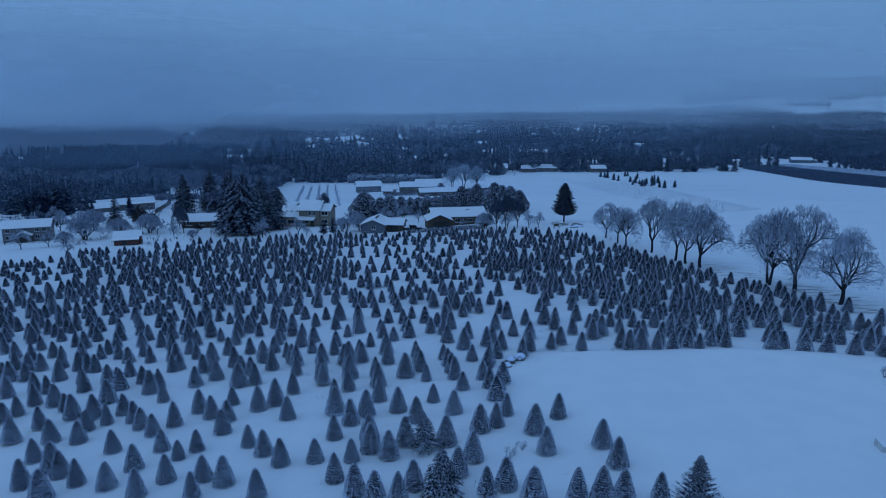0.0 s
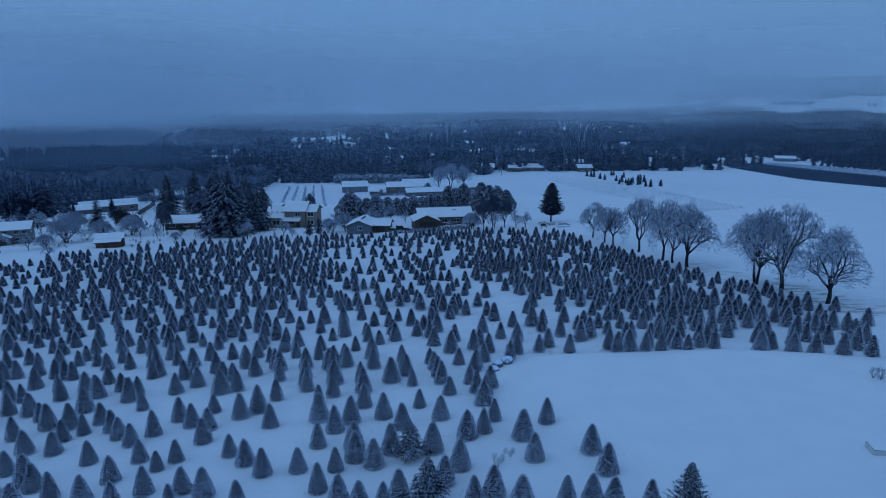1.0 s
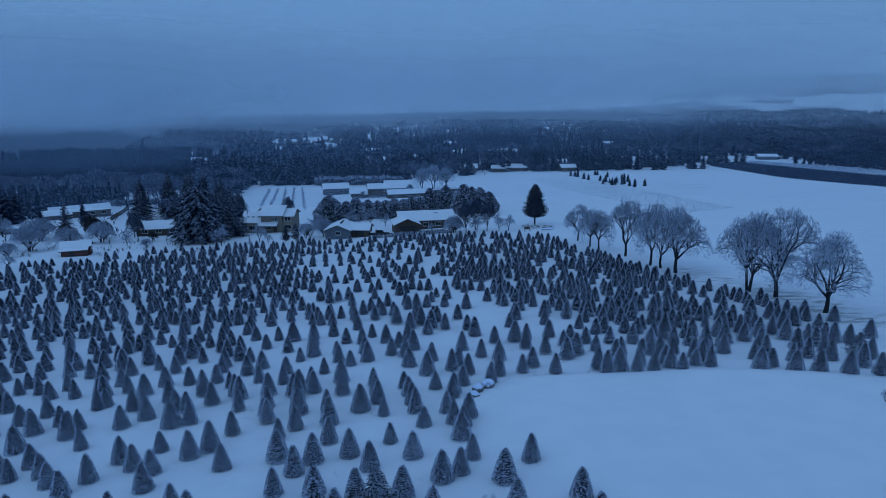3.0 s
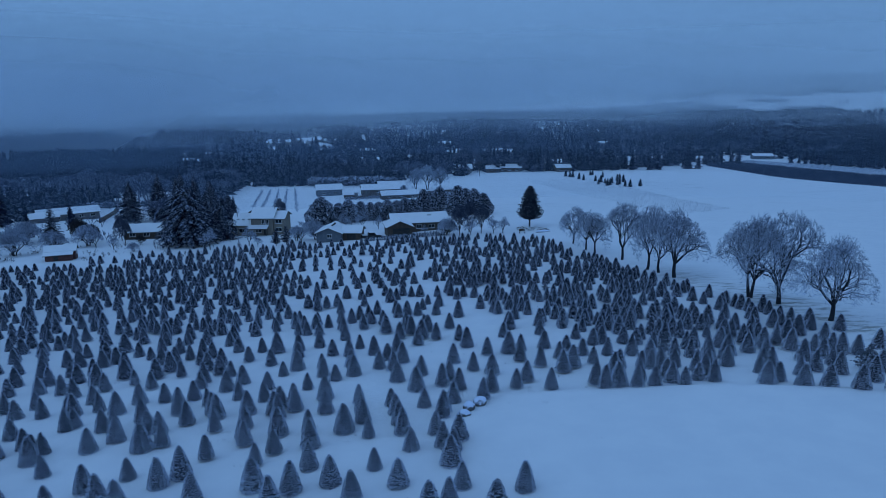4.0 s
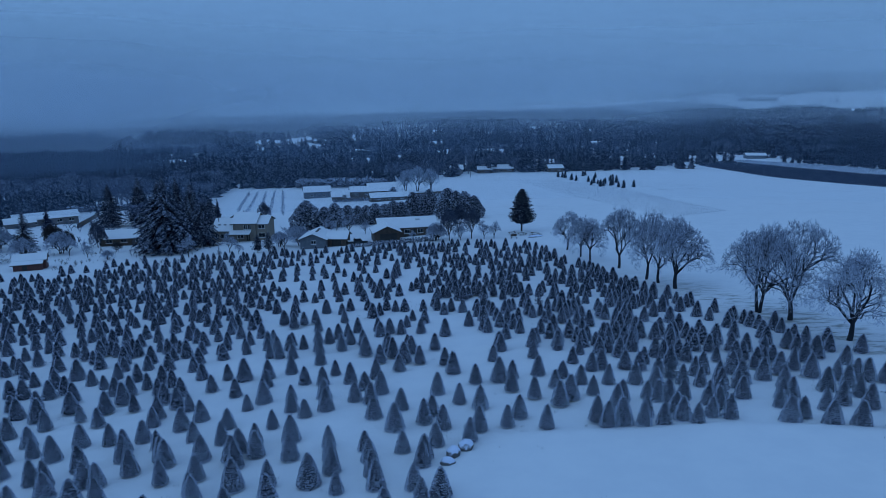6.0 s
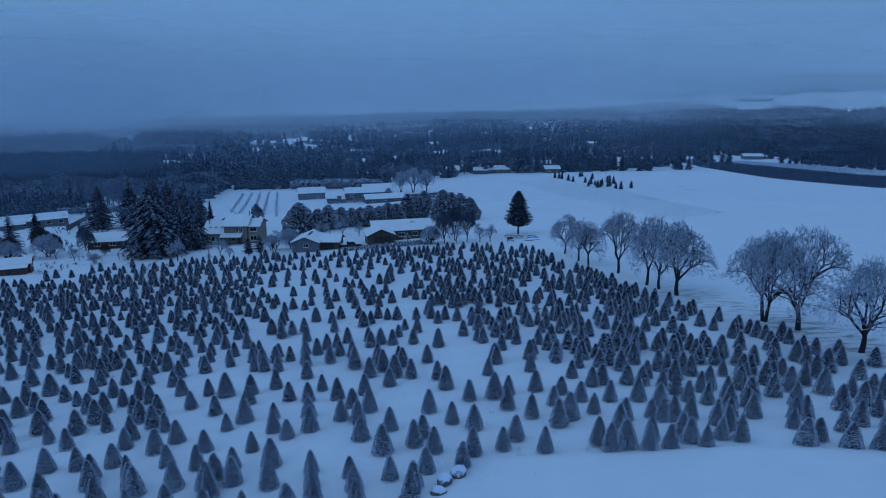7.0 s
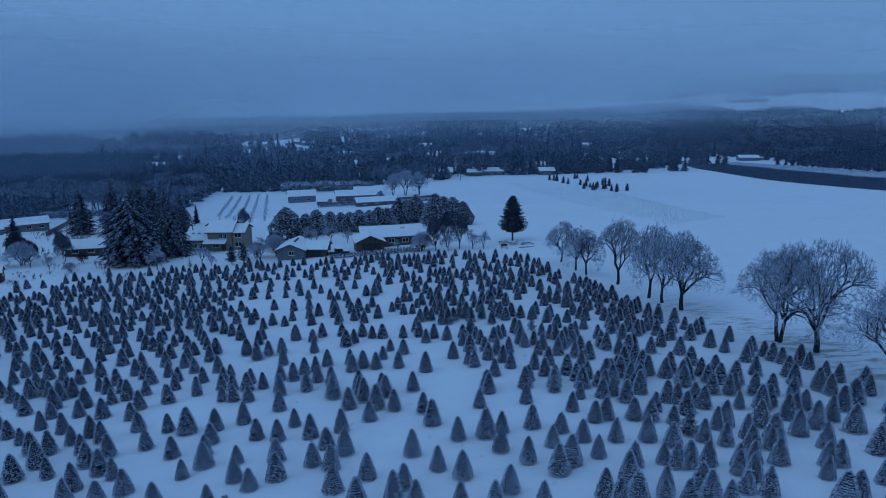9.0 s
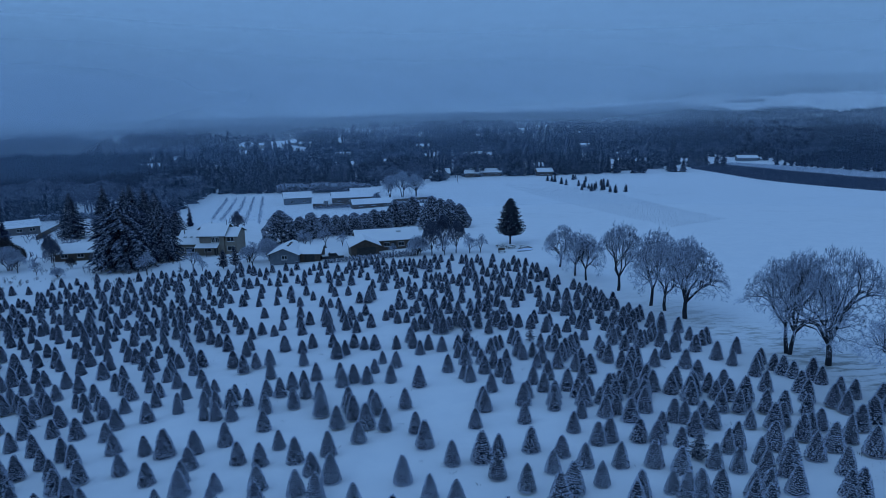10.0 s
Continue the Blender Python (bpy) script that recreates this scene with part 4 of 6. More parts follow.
fir_patch(137, (-89.9, 0.8), (-78.1, -0.5), (-66.1, 0.6), (-63.4, 0.7), (-59.9, -1.3), (-57.4, -0.3), (-53.8, -0.5), (-49.4, -1.0), (-43.1, 0.9), (-40.6, -0.5), (-39.7, -0.7), (-37.2, 0.9), (-32.9, 0.8), (-30.5, 0.1), (-27.2, -0.5), (-24.5, -0.2), (-20.7, -0.6), (-12.4, -0.8), (-9.0, 0.5), (7.5, 0.2), (8.6, 0.6), (12.8, 0.7), (14.3, 0.9), (33.3, -1.7))
fir_patch(139, (-86.8, -0.8), (-83.2, -0.3), (-80.1, -0.3), (-76.1, -0.7), (-71.6, -0.8), (-68.7, -0.5), (-59.6, 0.1), (-56.3, 0.7), (-53.2, -0.0), (-49.6, 0.6), (-46.7, -0.6), (-39.8, 0.4), (-26.3, 0.4), (-5.4, 0.2), (-3.1, 0.3), (0.7, -0.8), (10.4, 0.4), (11.9, -0.2), (18.0, 0.9), (20.6, -0.1), (23.8, 0.5), (27.4, 0.9), (28.2, -0.2), (30.5, -0.1))
fir_patch(141, (-84.5, 0.4), (-78.5, -0.3), (-75.9, 0.0), (-73.3, 0.3), (-70.9, -0.2), (-67.5, -0.4), (-65.0, 0.2), (-58.6, 0.9), (-55.9, -0.1), (-47.5, 0.7), (-45.2, -0.2), (-41.4, 0.6), (-36.0, 0.2), (-32.0, -0.2), (-29.3, -0.3), (-25.1, -0.1), (-23.6, -1.0), (-13.3, -0.5), (3.1, -0.2), (5.6, 0.2), (16.7, -0.6), (25.6, -0.0), (30.0, 0.7), (31.4, -1.0))
fir_patch(143, (-86.2, 0.7), (-81.9, -0.7), (-79.5, -0.1), (-67.3, 0.3), (-61.2, -1.1), (-54.7, 0.1), (-52.4, -0.8), (-49.9, -0.7), (-44.2, 0.7), (-40.6, -0.9), (-37.5, 0.4), (-33.7, 0.8), (-31.1, 0.0), (-21.4, -0.8), (-18.8, -0.9), (-15.8, -0.3), (-10.8, -0.5), (-6.4, 0.2), (1.1, 0.7), (6.4, -0.4), (15.7, -0.5), (19.9, 0.0), (23.3, -0.1), (32.9, -1.0))
fir_patch(145, (-83.6, -0.6), (-79.2, 0.7), (-75.2, 0.3), (-72.6, -0.2), (-69.8, -1.2), (-64.3, -1.2), (-61.5, 1.1), (-60.1, -0.4), (-58.4, -0.1), (-57.1, -0.3), (-53.3, 0.4), (-50.1, -0.2), (-45.9, 0.6), (-40.0, -0.5), (-28.4, -0.5), (-25.5, -0.4), (-13.7, -0.7), (7.7, -0.4), (10.9, 1.0), (11.9, -0.2), (12.9, 1.2), (13.5, 0.1), (14.5, -0.3), (25.2, -0.3))
fir_patch(147, (-85.4, 0.6), (-82.0, -0.4), (-81.1, 1.0), (-76.2, 0.7), (-70.3, -0.5), (-67.3, 0.2), (-64.9, -0.6), (-63.1, 0.4), (-59.3, 0.8), (-56.3, 1.1), (-48.2, -0.3), (-44.0, -0.4), (-42.7, 0.8), (-39.7, 0.0), (-37.3, -0.7), (-35.1, 1.0), (-31.1, 0.1), (-27.1, -0.3), (-19.5, 0.1), (3.5, 0.1), (19.3, -0.5), (22.7, -0.3), (30.0, 0.4), (32.3, -0.0))
fir_patch(149, (-85.1, 0.5), (-75.7, 0.1), (-74.3, 1.4), (-72.1, -0.1), (-58.6, 1.2), (-53.7, -0.7), (-52.2, 1.3), (-51.1, -0.6), (-49.0, 0.2), (-45.0, 0.5), (-38.1, 1.0), (-35.3, 1.5), (-29.9, 1.2), (-5.5, -0.2), (-3.1, -0.5), (2.4, -0.5), (5.5, 0.1), (9.3, 1.4), (18.5, -0.3), (22.2, 0.2), (24.5, -0.6), (27.4, 1.3), (28.7, 0.2), (31.8, -0.2))
fir_patch(152, (-80.8, -1.2), (-61.9, -0.3), (-60.7, -1.3), (-58.8, 1.4), (-57.1, 1.0), (-53.9, 0.1), (-51.0, -0.1), (-47.7, 0.2), (-43.4, 0.8), (-41.2, -1.4), (-38.8, -1.3), (-33.1, -0.5), (-26.9, 1.0), (-25.1, -1.3), (-22.8, -0.0), (-17.4, 0.4), (-12.3, -0.6), (-9.9, 1.3), (-7.5, 0.4), (-5.2, 1.3), (-0.1, -0.1), (3.8, -0.4), (16.0, 0.7), (20.6, -0.1))
fir_patch(154, (-70.5, 1.1), (-55.4, 0.2), (-52.4, 1.3), (-49.2, 0.4), (-41.2, 0.8), (-37.5, 0.6), (-36.1, -0.3), (-33.6, 1.2), (-30.9, -0.5), (-28.4, -0.5), (-24.2, -0.1), (-21.8, 0.3), (-19.3, -0.0), (-13.9, 0.2), (-1.7, 0.8), (3.1, 0.9), (4.6, 1.3), (8.7, 0.6), (12.2, 1.7), (19.7, 0.3), (24.8, 1.5), (27.0, 0.0), (30.0, -0.4), (31.6, 0.1))
fir_patch(157, (-72.3, 1.3), (-66.9, 1.1), (-62.1, -1.2), (-59.1, -0.5), (-56.5, 0.3), (-52.2, 0.8), (-49.7, 0.4), (-46.4, -1.0), (-43.6, -0.9), (-40.8, 1.4), (-39.4, -0.9), (-33.4, 0.8), (-29.9, -1.1), (-28.8, 1.2), (-26.8, -1.3), (-16.6, -1.2), (-8.2, 0.4), (-6.7, -1.1), (-3.4, 0.1), (5.2, 0.1), (7.5, 1.2), (14.1, 1.3), (21.1, 1.1), (29.7, 0.0))
fir_patch(160, (-70.3, -1.5), (-57.2, 0.8), (-55.3, 1.3), (-52.9, 0.1), (-48.4, -0.1), (-44.7, -1.4), (-42.8, 0.1), (-40.3, 0.9), (-38.4, -0.7), (-35.6, -0.9), (-33.5, 0.6), (-31.3, -0.9), (-28.0, 0.6), (-21.4, 0.5), (-13.3, -0.1), (-9.9, 0.1), (-4.8, 0.2), (-1.6, -0.1), (1.9, -1.6), (9.2, 0.8), (11.3, -0.1), (12.7, 0.4), (16.4, -1.1), (23.2, -0.9))
fir_patch(163, (-64.4, -0.9), (-60.7, -1.4), (-53.7, -0.3), (-51.0, -1.0), (-49.7, 0.6), (-45.1, -1.6), (-42.2, 0.4), (-37.1, 0.8), (-34.7, -0.3), (-31.8, 0.1), (-28.3, 0.4), (-18.7, -1.4), (-16.4, 0.1), (-12.5, -0.7), (-6.8, 0.6), (1.2, 0.1), (3.6, -0.9), (6.4, -1.0), (7.4, 0.8), (10.6, -1.7), (19.5, -0.8), (20.5, -0.0), (22.8, -0.9), (26.1, -1.1))
fir_patch(166, (-63.8, -1.2), (-61.4, 0.2), (-49.2, 1.4), (-45.3, -1.8), (-42.9, -0.4), (-39.9, -1.3), (-35.1, 1.3), (-33.8, -0.9), (-30.1, -0.1), (-27.3, -0.3), (-25.0, 1.0), (-23.3, -1.1), (-22.1, -0.0), (-12.2, 1.2), (-11.0, 1.6), (-4.4, -1.2), (-3.2, -2.2), (-0.9, 0.3), (5.0, -1.1), (8.5, -1.5), (11.8, -0.5), (14.0, 0.2), (15.3, -0.3), (17.8, 0.6))
fir_patch(169, (-58.4, -0.2), (-46.3, -1.4), (-45.1, 0.4), (-42.7, 0.7), (-39.4, -1.3), (-38.4, 1.1), (-32.7, -1.4), (-29.6, 1.9), (-28.8, 2.8), (-26.5, 0.8), (-21.4, 0.0), (-18.6, 0.8), (-16.2, 0.7), (-9.8, -0.0), (-2.4, 0.3), (0.3, 0.3), (1.5, 1.8), (2.8, -1.2))
plant_far_firs()


# ---- wild conifers among the rows ----
def wild_fir(name, label, category, x, y, tall, wide, boughs, material, droop=0.2, rise=0.2, clear=0.02, curve=0.85, spray=0.24, fine=6, turn=0.0, group=""):
    tree = thing(name, on_ground(x, y, turn), label, category, group)
    v, t = conifer_shape(RNG, tall, wide, boughs, droop, rise, clear, curve, spray, fine)
    part("crown", mesh_of("crown", v, t, material), None, tree)
    part("trunk", mesh_of("trunk", *tube((0, 0, -0.3), (0, 0, tall * 0.97), tall * 0.022, tall * 0.004, 7), M_BARK), None, tree)
    return tree


wild_fir("wild_fir", "shaggy untrimmed fir with drooping snowy branches", "fir tree", -2.0, 38.0, 2.7, 1.3, 230, M_BUSH, 0.35, 0.25, spray=0.09, fine=12)
wild_fir("wild_fir", "broad shaggy fir weighed down with snow", "fir tree", -0.8, 32.0, 3.0, 1.6, 270, M_BUSH, 0.4, 0.25, spray=0.085, fine=13)
wild_fir("spruce", "young dark spruce with upswept branches on snow", "spruce", 12.7, 28.8, 3.4, 1.45, 320, M_BUSH, -0.15, 0.2, 0.02, 0.9, 0.06, 13)
wild_fir("wild_fir", "small spiky untrimmed fir between sheared ones", "fir tree", 26.0, 67.5, 2.0, 0.95, 110, M_BUSH, 0.1, 0.35)
wild_fir("wild_fir", "bent untrimmed fir at the edge of the clearing", "fir tree", 40.6, 58.7, 2.3, 1.3, 130, M_BUSH, 0.2, 0.35)
wild_fir("wild_fir", "small shaggy fir among the planted rows", "fir tree", 21.1, 101.0, 1.9, 0.9, 50, M_BUSH, 0.2, 0.3)


# ---- grass and litter showing through the snow ----
blades = []
for i in range(520):
    x, y = RNG.uniform(-45, 46), RNG.uniform(30, 110)
    if x > 12 and y < 57 and RNG.random() < 0.85:
        continue
    for k in range(int(RNG.integers(3, 9))):
        px, py, a, r = x + RNG.normal(0, 0.22), y + RNG.normal(0, 0.16), RNG.uniform(0, 6.283), RNG.uniform(0.05, 0.16)
        z = float(ground_z(px, py)) + 0.02
        c, s = math.cos(a), math.sin(a)
        blades.append((np.array(((px, py, z - 0.1), (px + 0.03 * s, py - 0.03 * c, z - 0.1), (px + r * c, py + r * s, z + 0.08))), np.array(((0, 1, 2),))))
for x0, y0, x1, y1, n in ((112, 322, 150, 330, 70), (118, 345, 158, 352, 80), (132, 372, 150, 366, 40), (60, 60, 75, 80, 60), (58, 66, 70, 92, 60)):
    for k in range(n):
        u, a = RNG.random(), RNG.uniform(0, 6.283)
        px, py, r = x0 + (x1 - x0) * u + RNG.normal(0, 0.7), y0 + (y1 - y0) * u + RNG.normal(0, 1.2), RNG.uniform(0.15, 0.4)
        z, c, s = float(ground_z(px, py)), math.cos(a), math.sin(a)
        blades.append((np.array(((px, py, z - 0.1), (px + 0.2 * s, py - 0.2 * c, z - 0.1), (px + r * c, py + r * s, z + 0.25))), np.array(((0, 1, 2),))))
tagged(new("dead_grass", mesh_of("dead_grass", *joined(blades), M_BROWN)), "dead grass blades poking through the snow", "grass", kind="stuff")


# ---- big bare maples along the field edge ----
MAPLES = []
for seed, tall, wide, trunks, lean, stem in ((31, 12.2, 12.0, 2, 0.0, 0.24), (12, 12.2, 12.5, 1, 0.05, 0.17), (18, 11.2, 10.5, 1, 0.0, 0.2), (14, 11.2, 9.0, 1, 0.0, 0.18), (15, 8.6, 7.0, 1, 0.0, 0.22)):
    limb, twig = leafless_shape(np.random.default_rng(seed), tall, wide, trunks, 7, 4, 0.013, lean, stem)
    MAPLES.append((mesh_of("trunk", *limb, M_LIMB, True), mesh_of("crown", *twig, M_TWIG)))


def maple(kind, x, y, turn, size, label):
    tree = spot(thing("maple_tree", Matrix(), label, "tree", "bare trees along the field edge"), x, y, turn, size)
    part("trunk", MAPLES[kind][0], None, tree)
    part("crown", MAPLES[kind][1], None, tree, "fine twigs white with rime")


for row in ((4, 37.8, 151.0, 20, 1.0, "small bare tree with a round frosted crown"), (4, 38.3, 142.0, 130, 0.95, "small bare tree with frosted twigs on a slope"),
            (4, 38.9, 137.0, 250, 1.0, "small bare tree with frosted twigs on a slope"), (3, 41.2, 127.0, 40, 1.02, "tall bare maple with frosted twigs and open limbs"),
            (3, 42.0, 115.6, 160, 1.0, "tall bare maple with frosted twigs on the bank"), (3, 42.4, 111.6, 280, 0.93, "slim bare maple with frosted twigs on the bank"),
            (2, 43.0, 106.6, 30, 0.98, "spreading bare maple with frosted twigs and forked trunk"), (0, 45.7, 88.4, 70, 0.90, "twin-trunked bare maple with a wide frosted crown"),
            (1, 47.2, 84.2, 200, 0.97, "great bare maple with a domed frosted crown"), (2, 48.2, 75.4, 210, 0.86, "bare maple with wide low limbs and frosted twigs")):
    maple(*row)


for x, y, turn, size in ((4.5, 367.0, 15, 1.02), (11.0, 369.0, 140, 1.12), (18.0, 366.0, 260, 1.0)):
    maple(0, x, y, turn, size, "broad domed tree blue-grey with rime beside farm sheds")


# ---- boulders, clearing edge ----
def boulder(x, y, size, turn):
    bm = bmesh.new()
    bmesh.ops.create_icosphere(bm, subdivisions=3, radius=1.0)
    for v in bm.verts:
        k = 1 + 0.22 * noise.noise(v.co * 1.3 + Vector((x, y, 0))) + 0.06 * noise.noise(v.co * 4)
        v.co = Vector((v.co.x * k, v.co.y * k * 0.8, max(v.co.z, -0.6) * k * 0.75)) * size
    me = bpy.data.meshes.new("boulder")
    bm.to_mesh(me)
    bm.free()
    me.materials.append(M_ROCK)
    for p in me.polygons:
        p.use_smooth = True
    ob = new("boulder", me)
    ob.matrix_basis = on_ground(x, y, turn) @ pose(0, 0, 0.3 * size)
    tagged(ob, "grey boulder capped with snow at the clearing's edge", "boulder", "boulders at the clearing")


boulder(5.0, 53.8, 0.50, 10)
boulder(5.5, 55.1, 0.62, 70)
boulder(6.5, 56.0, 0.60, 30)


def dry_bush(x, y, tall, wide, label, material=None, name="dry_bush", levels=5, group="", turn=0.0):
    limb, twig = leafless_shape(RNG, tall, wide, 3, levels, 3, tall * 0.004, 0.0, 0.1)
    bush = thing(name, on_ground(x, y, turn), label, "shrub", group)
    part("stems", mesh_of("stems", *limb, M_BARK), None, bush)
    part("crown", mesh_of("crown", *twig, material or M_TWIG), None, bush)


dry_bush(34.7, 46.6, 1.1, 1.6, "low bare bush dusted with snow in the clearing")
dry_bush(3.6, 36.4, 0.7, 1.0, "low dead twigs poking through the snow")
dry_bush(4.5, 37.6, 0.5, 0.9, "low dead twigs poking through the snow")
dry_bush(6.6, 56.8, 1.6, 0.8, "thin bare sapling beside snowy boulders")
dry_bush(26.6, 31.6, 1.0, 2.2, "dark low shrub with snow in its twigs", M_BROWN)


def raised_bed(x, y, turn):
    """A low planked bed, heaped with snow."""
    bed = thing("raised_bed", on_ground(x, y, turn), "low pale-walled garden bed heaped with snow", "raised bed")
    for x0, x1, y0, y1 in ((0, 2.4, 0, 0.06), (0, 2.4, 1.14, 1.2), (0, 0.06, 0.063, 1.137), (2.34, 2.4, 0.063, 1.137)):
        part("plank", box(bmesh.new(), x0, x1, y0, y1, -0.2, 0.3, 0.02), M_FRAME, bed)
    part("snow_cover", box(bmesh.new(), 0.01, 2.39, 0.01, 1.19, 0.302, 0.42, 0.05), M_ROOF_SNOW, bed)


raised_bed(26.3, 34.6, -12)


# ---- houses ----
def slab(points, thick):
    """A thick sheet from the corners of its upper face."""
    bm = bmesh.new()
    top = [bm.verts.new(p) for p in points]
    low = [bm.verts.new((p[0], p[1], p[2] - thick)) for p in points]
    n = len(points)
    bm.faces.new(top)
    bm.faces.new(low[::-1])
    for i in range(n):
        bm.faces.new((top[i], low[i], low[(i + 1) % n], top[(i + 1) % n]))
    bmesh.ops.recalc_face_normals(bm, faces=bm.faces)
    return bm


def gable_block(parent, x0, x1, y0, y1, eave, rise, axis, wall, over=0.5, base=-1.2):
    """One block of a house: walls up to its gables, two roof slopes, and the snow on them."""
    bm = bmesh.new()
    if axis == "x":
        ends = [(x0, y0, base), (x0, y1, base), (x0, y1, eave), (x0, (y0 + y1) / 2, eave + rise), (x0, y0, eave)]
        far = [(x1, p[1], p[2]) for p in ends]
    else:
        ends = [(x0, y0, base), (x1, y0, base), (x1, y0, eave), ((x0 + x1) / 2, y0, eave + rise), (x0, y0, eave)]
        far = [(p[0], y1, p[2]) for p in ends]
    a, b = [bm.verts.new(p) for p in ends], [bm.verts.new(p) for p in far]
    bm.faces.new(a)
    bm.faces.new(b[::-1])
    for i in range(5):
        bm.faces.new((a[i], b[i], b[(i + 1) % 5], a[(i + 1) % 5]))
    bmesh.ops.recalc_face_normals(bm, faces=bm.faces)
    part("wall", bm, wall, parent)
    half = ((y1 - y0) if axis == "x" else (x1 - x0)) / 2
    drop = rise * over / half
    for sign in (-1, 1):
        if axis == "x":
            yc = (y0 + y1) / 2
            ye = yc + sign * (half + over)
            pts = [(x0 - over, yc, eave + rise), (x1 + over, yc, eave + rise), (x1 + over, ye, eave - drop), (x0 - over, ye, eave - drop)]
        else:
            xc = (x0 + x1) / 2
            xe = xc + sign * (half + over)
            pts = [(xc, y0 - over, eave + rise), (xc, y1 + over, eave + rise), (xe, y1 + over, eave - drop), (xe, y0 - over, eave - drop)]
        lift = [(p[0], p[1], p[2] + 0.16) for p in pts]
        roof = part("roof", slab(lift, 0.14), M_FASCIA, parent)
        part("snow_cover", slab([(p[0], p[1], p[2] + 0.30) for p in pts], 0.136), M_ROOF_SNOW, roof, "smooth layer of snow")


def lean_roof(parent, x0, x1, y0, y1, z_back, z_front):
    pts = [(x0, y0, z_front), (x1, y0, z_front), (x1, y1, z_back), (x0, y1, z_back)]
    roof = part("porch_roof", slab(pts, 0.14), M_FASCIA, parent)
    part("snow_cover", slab([(p[0], p[1], p[2] + 0.14) for p in pts], 0.136), M_ROOF_SNOW, roof)


def front_window(parent, x, y, z, w, h, facing="y"):
    """A framed window on a wall that looks along -y, or along x (facing "x") or -x."""
    win = new("window")
    win.parent = parent
    win.matrix_basis = pose(x, y, z, 0, 0, {"y": 0, "x": 90, "-x": -90}[facing])
    for x0, x1, z0, z1 in ((-w / 2, w / 2, 0, 0.09), (-w / 2, w / 2, h - 0.09, h), (-w / 2, -w / 2 + 0.09, 0.092, h - 0.092), (w / 2 - 0.09, w / 2, 0.092, h - 0.092), (-0.04, 0.04, 0.092, h - 0.092)):
        part("frame", box(bmesh.new(), x0, x1, -0.07, 0.04, z0, z1), M_FRAME, win)
    part("pane", box(bmesh.new(), -w / 2 + 0.05, w / 2 - 0.05, -0.03, 0.02, 0.05, h - 0.05), M_GLASS, win)
    part("sill", box(bmesh.new(), -w / 2 - 0.08, w / 2 + 0.08, -0.14, 0.03, -0.06, -0.003), M_ROOF_SNOW, win)


def front_door(parent, x, y, w, h, material, name="door"):
    d = part(name, box(bmesh.new(), x - w / 2, x + w / 2, y - 0.06, y + 0.05, 0.0, h, 0.01), material, parent)
    for k in range(3):
        part("panel", box(bmesh.new(), x - w / 2 + 0.12, x + w / 2 - 0.12, y - 0.085, y - 0.058, 0.12 + k * (h - 0.2) / 3, (k + 0.9) * (h - 0.2) / 3 + 0.1, 0.01), material, d)


def stack(parent, x, y, z0, z1, name="vent_pipe"):
    part(name, mesh_of(name, *tube((x, y, z0), (x, y, z1), 0.14, 0.14, 8), M_STEEL), None, parent)


def two_storey_house():
    h = thing("house", on_ground(-46.2, 203.0, -3), "two-storey beige house with snowy split-level roofs and a porch", "house")
    gable_block(h, -10.0, -6.0, 2.0, 9.0, 2.6, 1.3, "x", M_BEIGE)
    gable_block(h, -6.0, 0.0, 0.5, 10.5, 3.0, 2.6, "x", M_BEIGE)
    gable_block(h, -5.0, 1.5, 8.0, 15.0, 4.2, 2.0, "y", M_GREYWALL)
    gable_block(h, 0.0, 6.4, 0.0, 10.0, 5.2, 2.2, "x", M_BEIGE)
    gable_block(h, 6.5, 9.6, 0.6, 9.0, 4.9, 1.5, "x", M_BEIGE)
    lean_roof(h, -0.8, 5.2, -2.4, -0.02, 3.1, 2.4)
    for x in (-0.5, 2.2, 4.9):
        part("porch_post", box(bmesh.new(), x - 0.09, x + 0.09, -2.2, -2.02, -1.0, 2.4), M_WOOD, h)
    for x in (3.6, 4.7):
        front_window(h, x, 0.0, 3.5, 1.0, 1.3)
    for z in (1.0, 3.5):
        front_window(h, 8.0, 0.6, z, 1.9, 1.3)
    front_window(h, 2.0, 0.0, 0.9, 1.8, 1.3)
    front_window(h, -4.8, 0.5, 0.7, 1.0, 1.4)
    front_window(h, -2.8, 0.5, 0.7, 2.2, 1.4)
    front_door(h, 4.2, 0.0, 1.0, 2.05, M_DARKDOOR)
    for x in (-4.6, -3.0, -1.3):
        box_z = 3.0 + 2.6 * 0.42
        light = part("skylight", box(bmesh.new(), x - 0.4, x + 0.4, 2.3, 3.1, box_z + 0.1, box_z + 0.45, 0.03), M_FRAME, h)
        part("pane", box(bmesh.new(), x - 0.33, x + 0.33, 2.25, 3.0, box_z + 0.452, box_z + 0.47), M_GLASS, light)
    stack(h, 6.2, 4.4, 6.5, 8.8, "chimney_pipe")
    stack(h, -5.2, 4.0, 4.2, 6.4)
    stack(h, 1.0, 8.2, 5.6, 7.6)


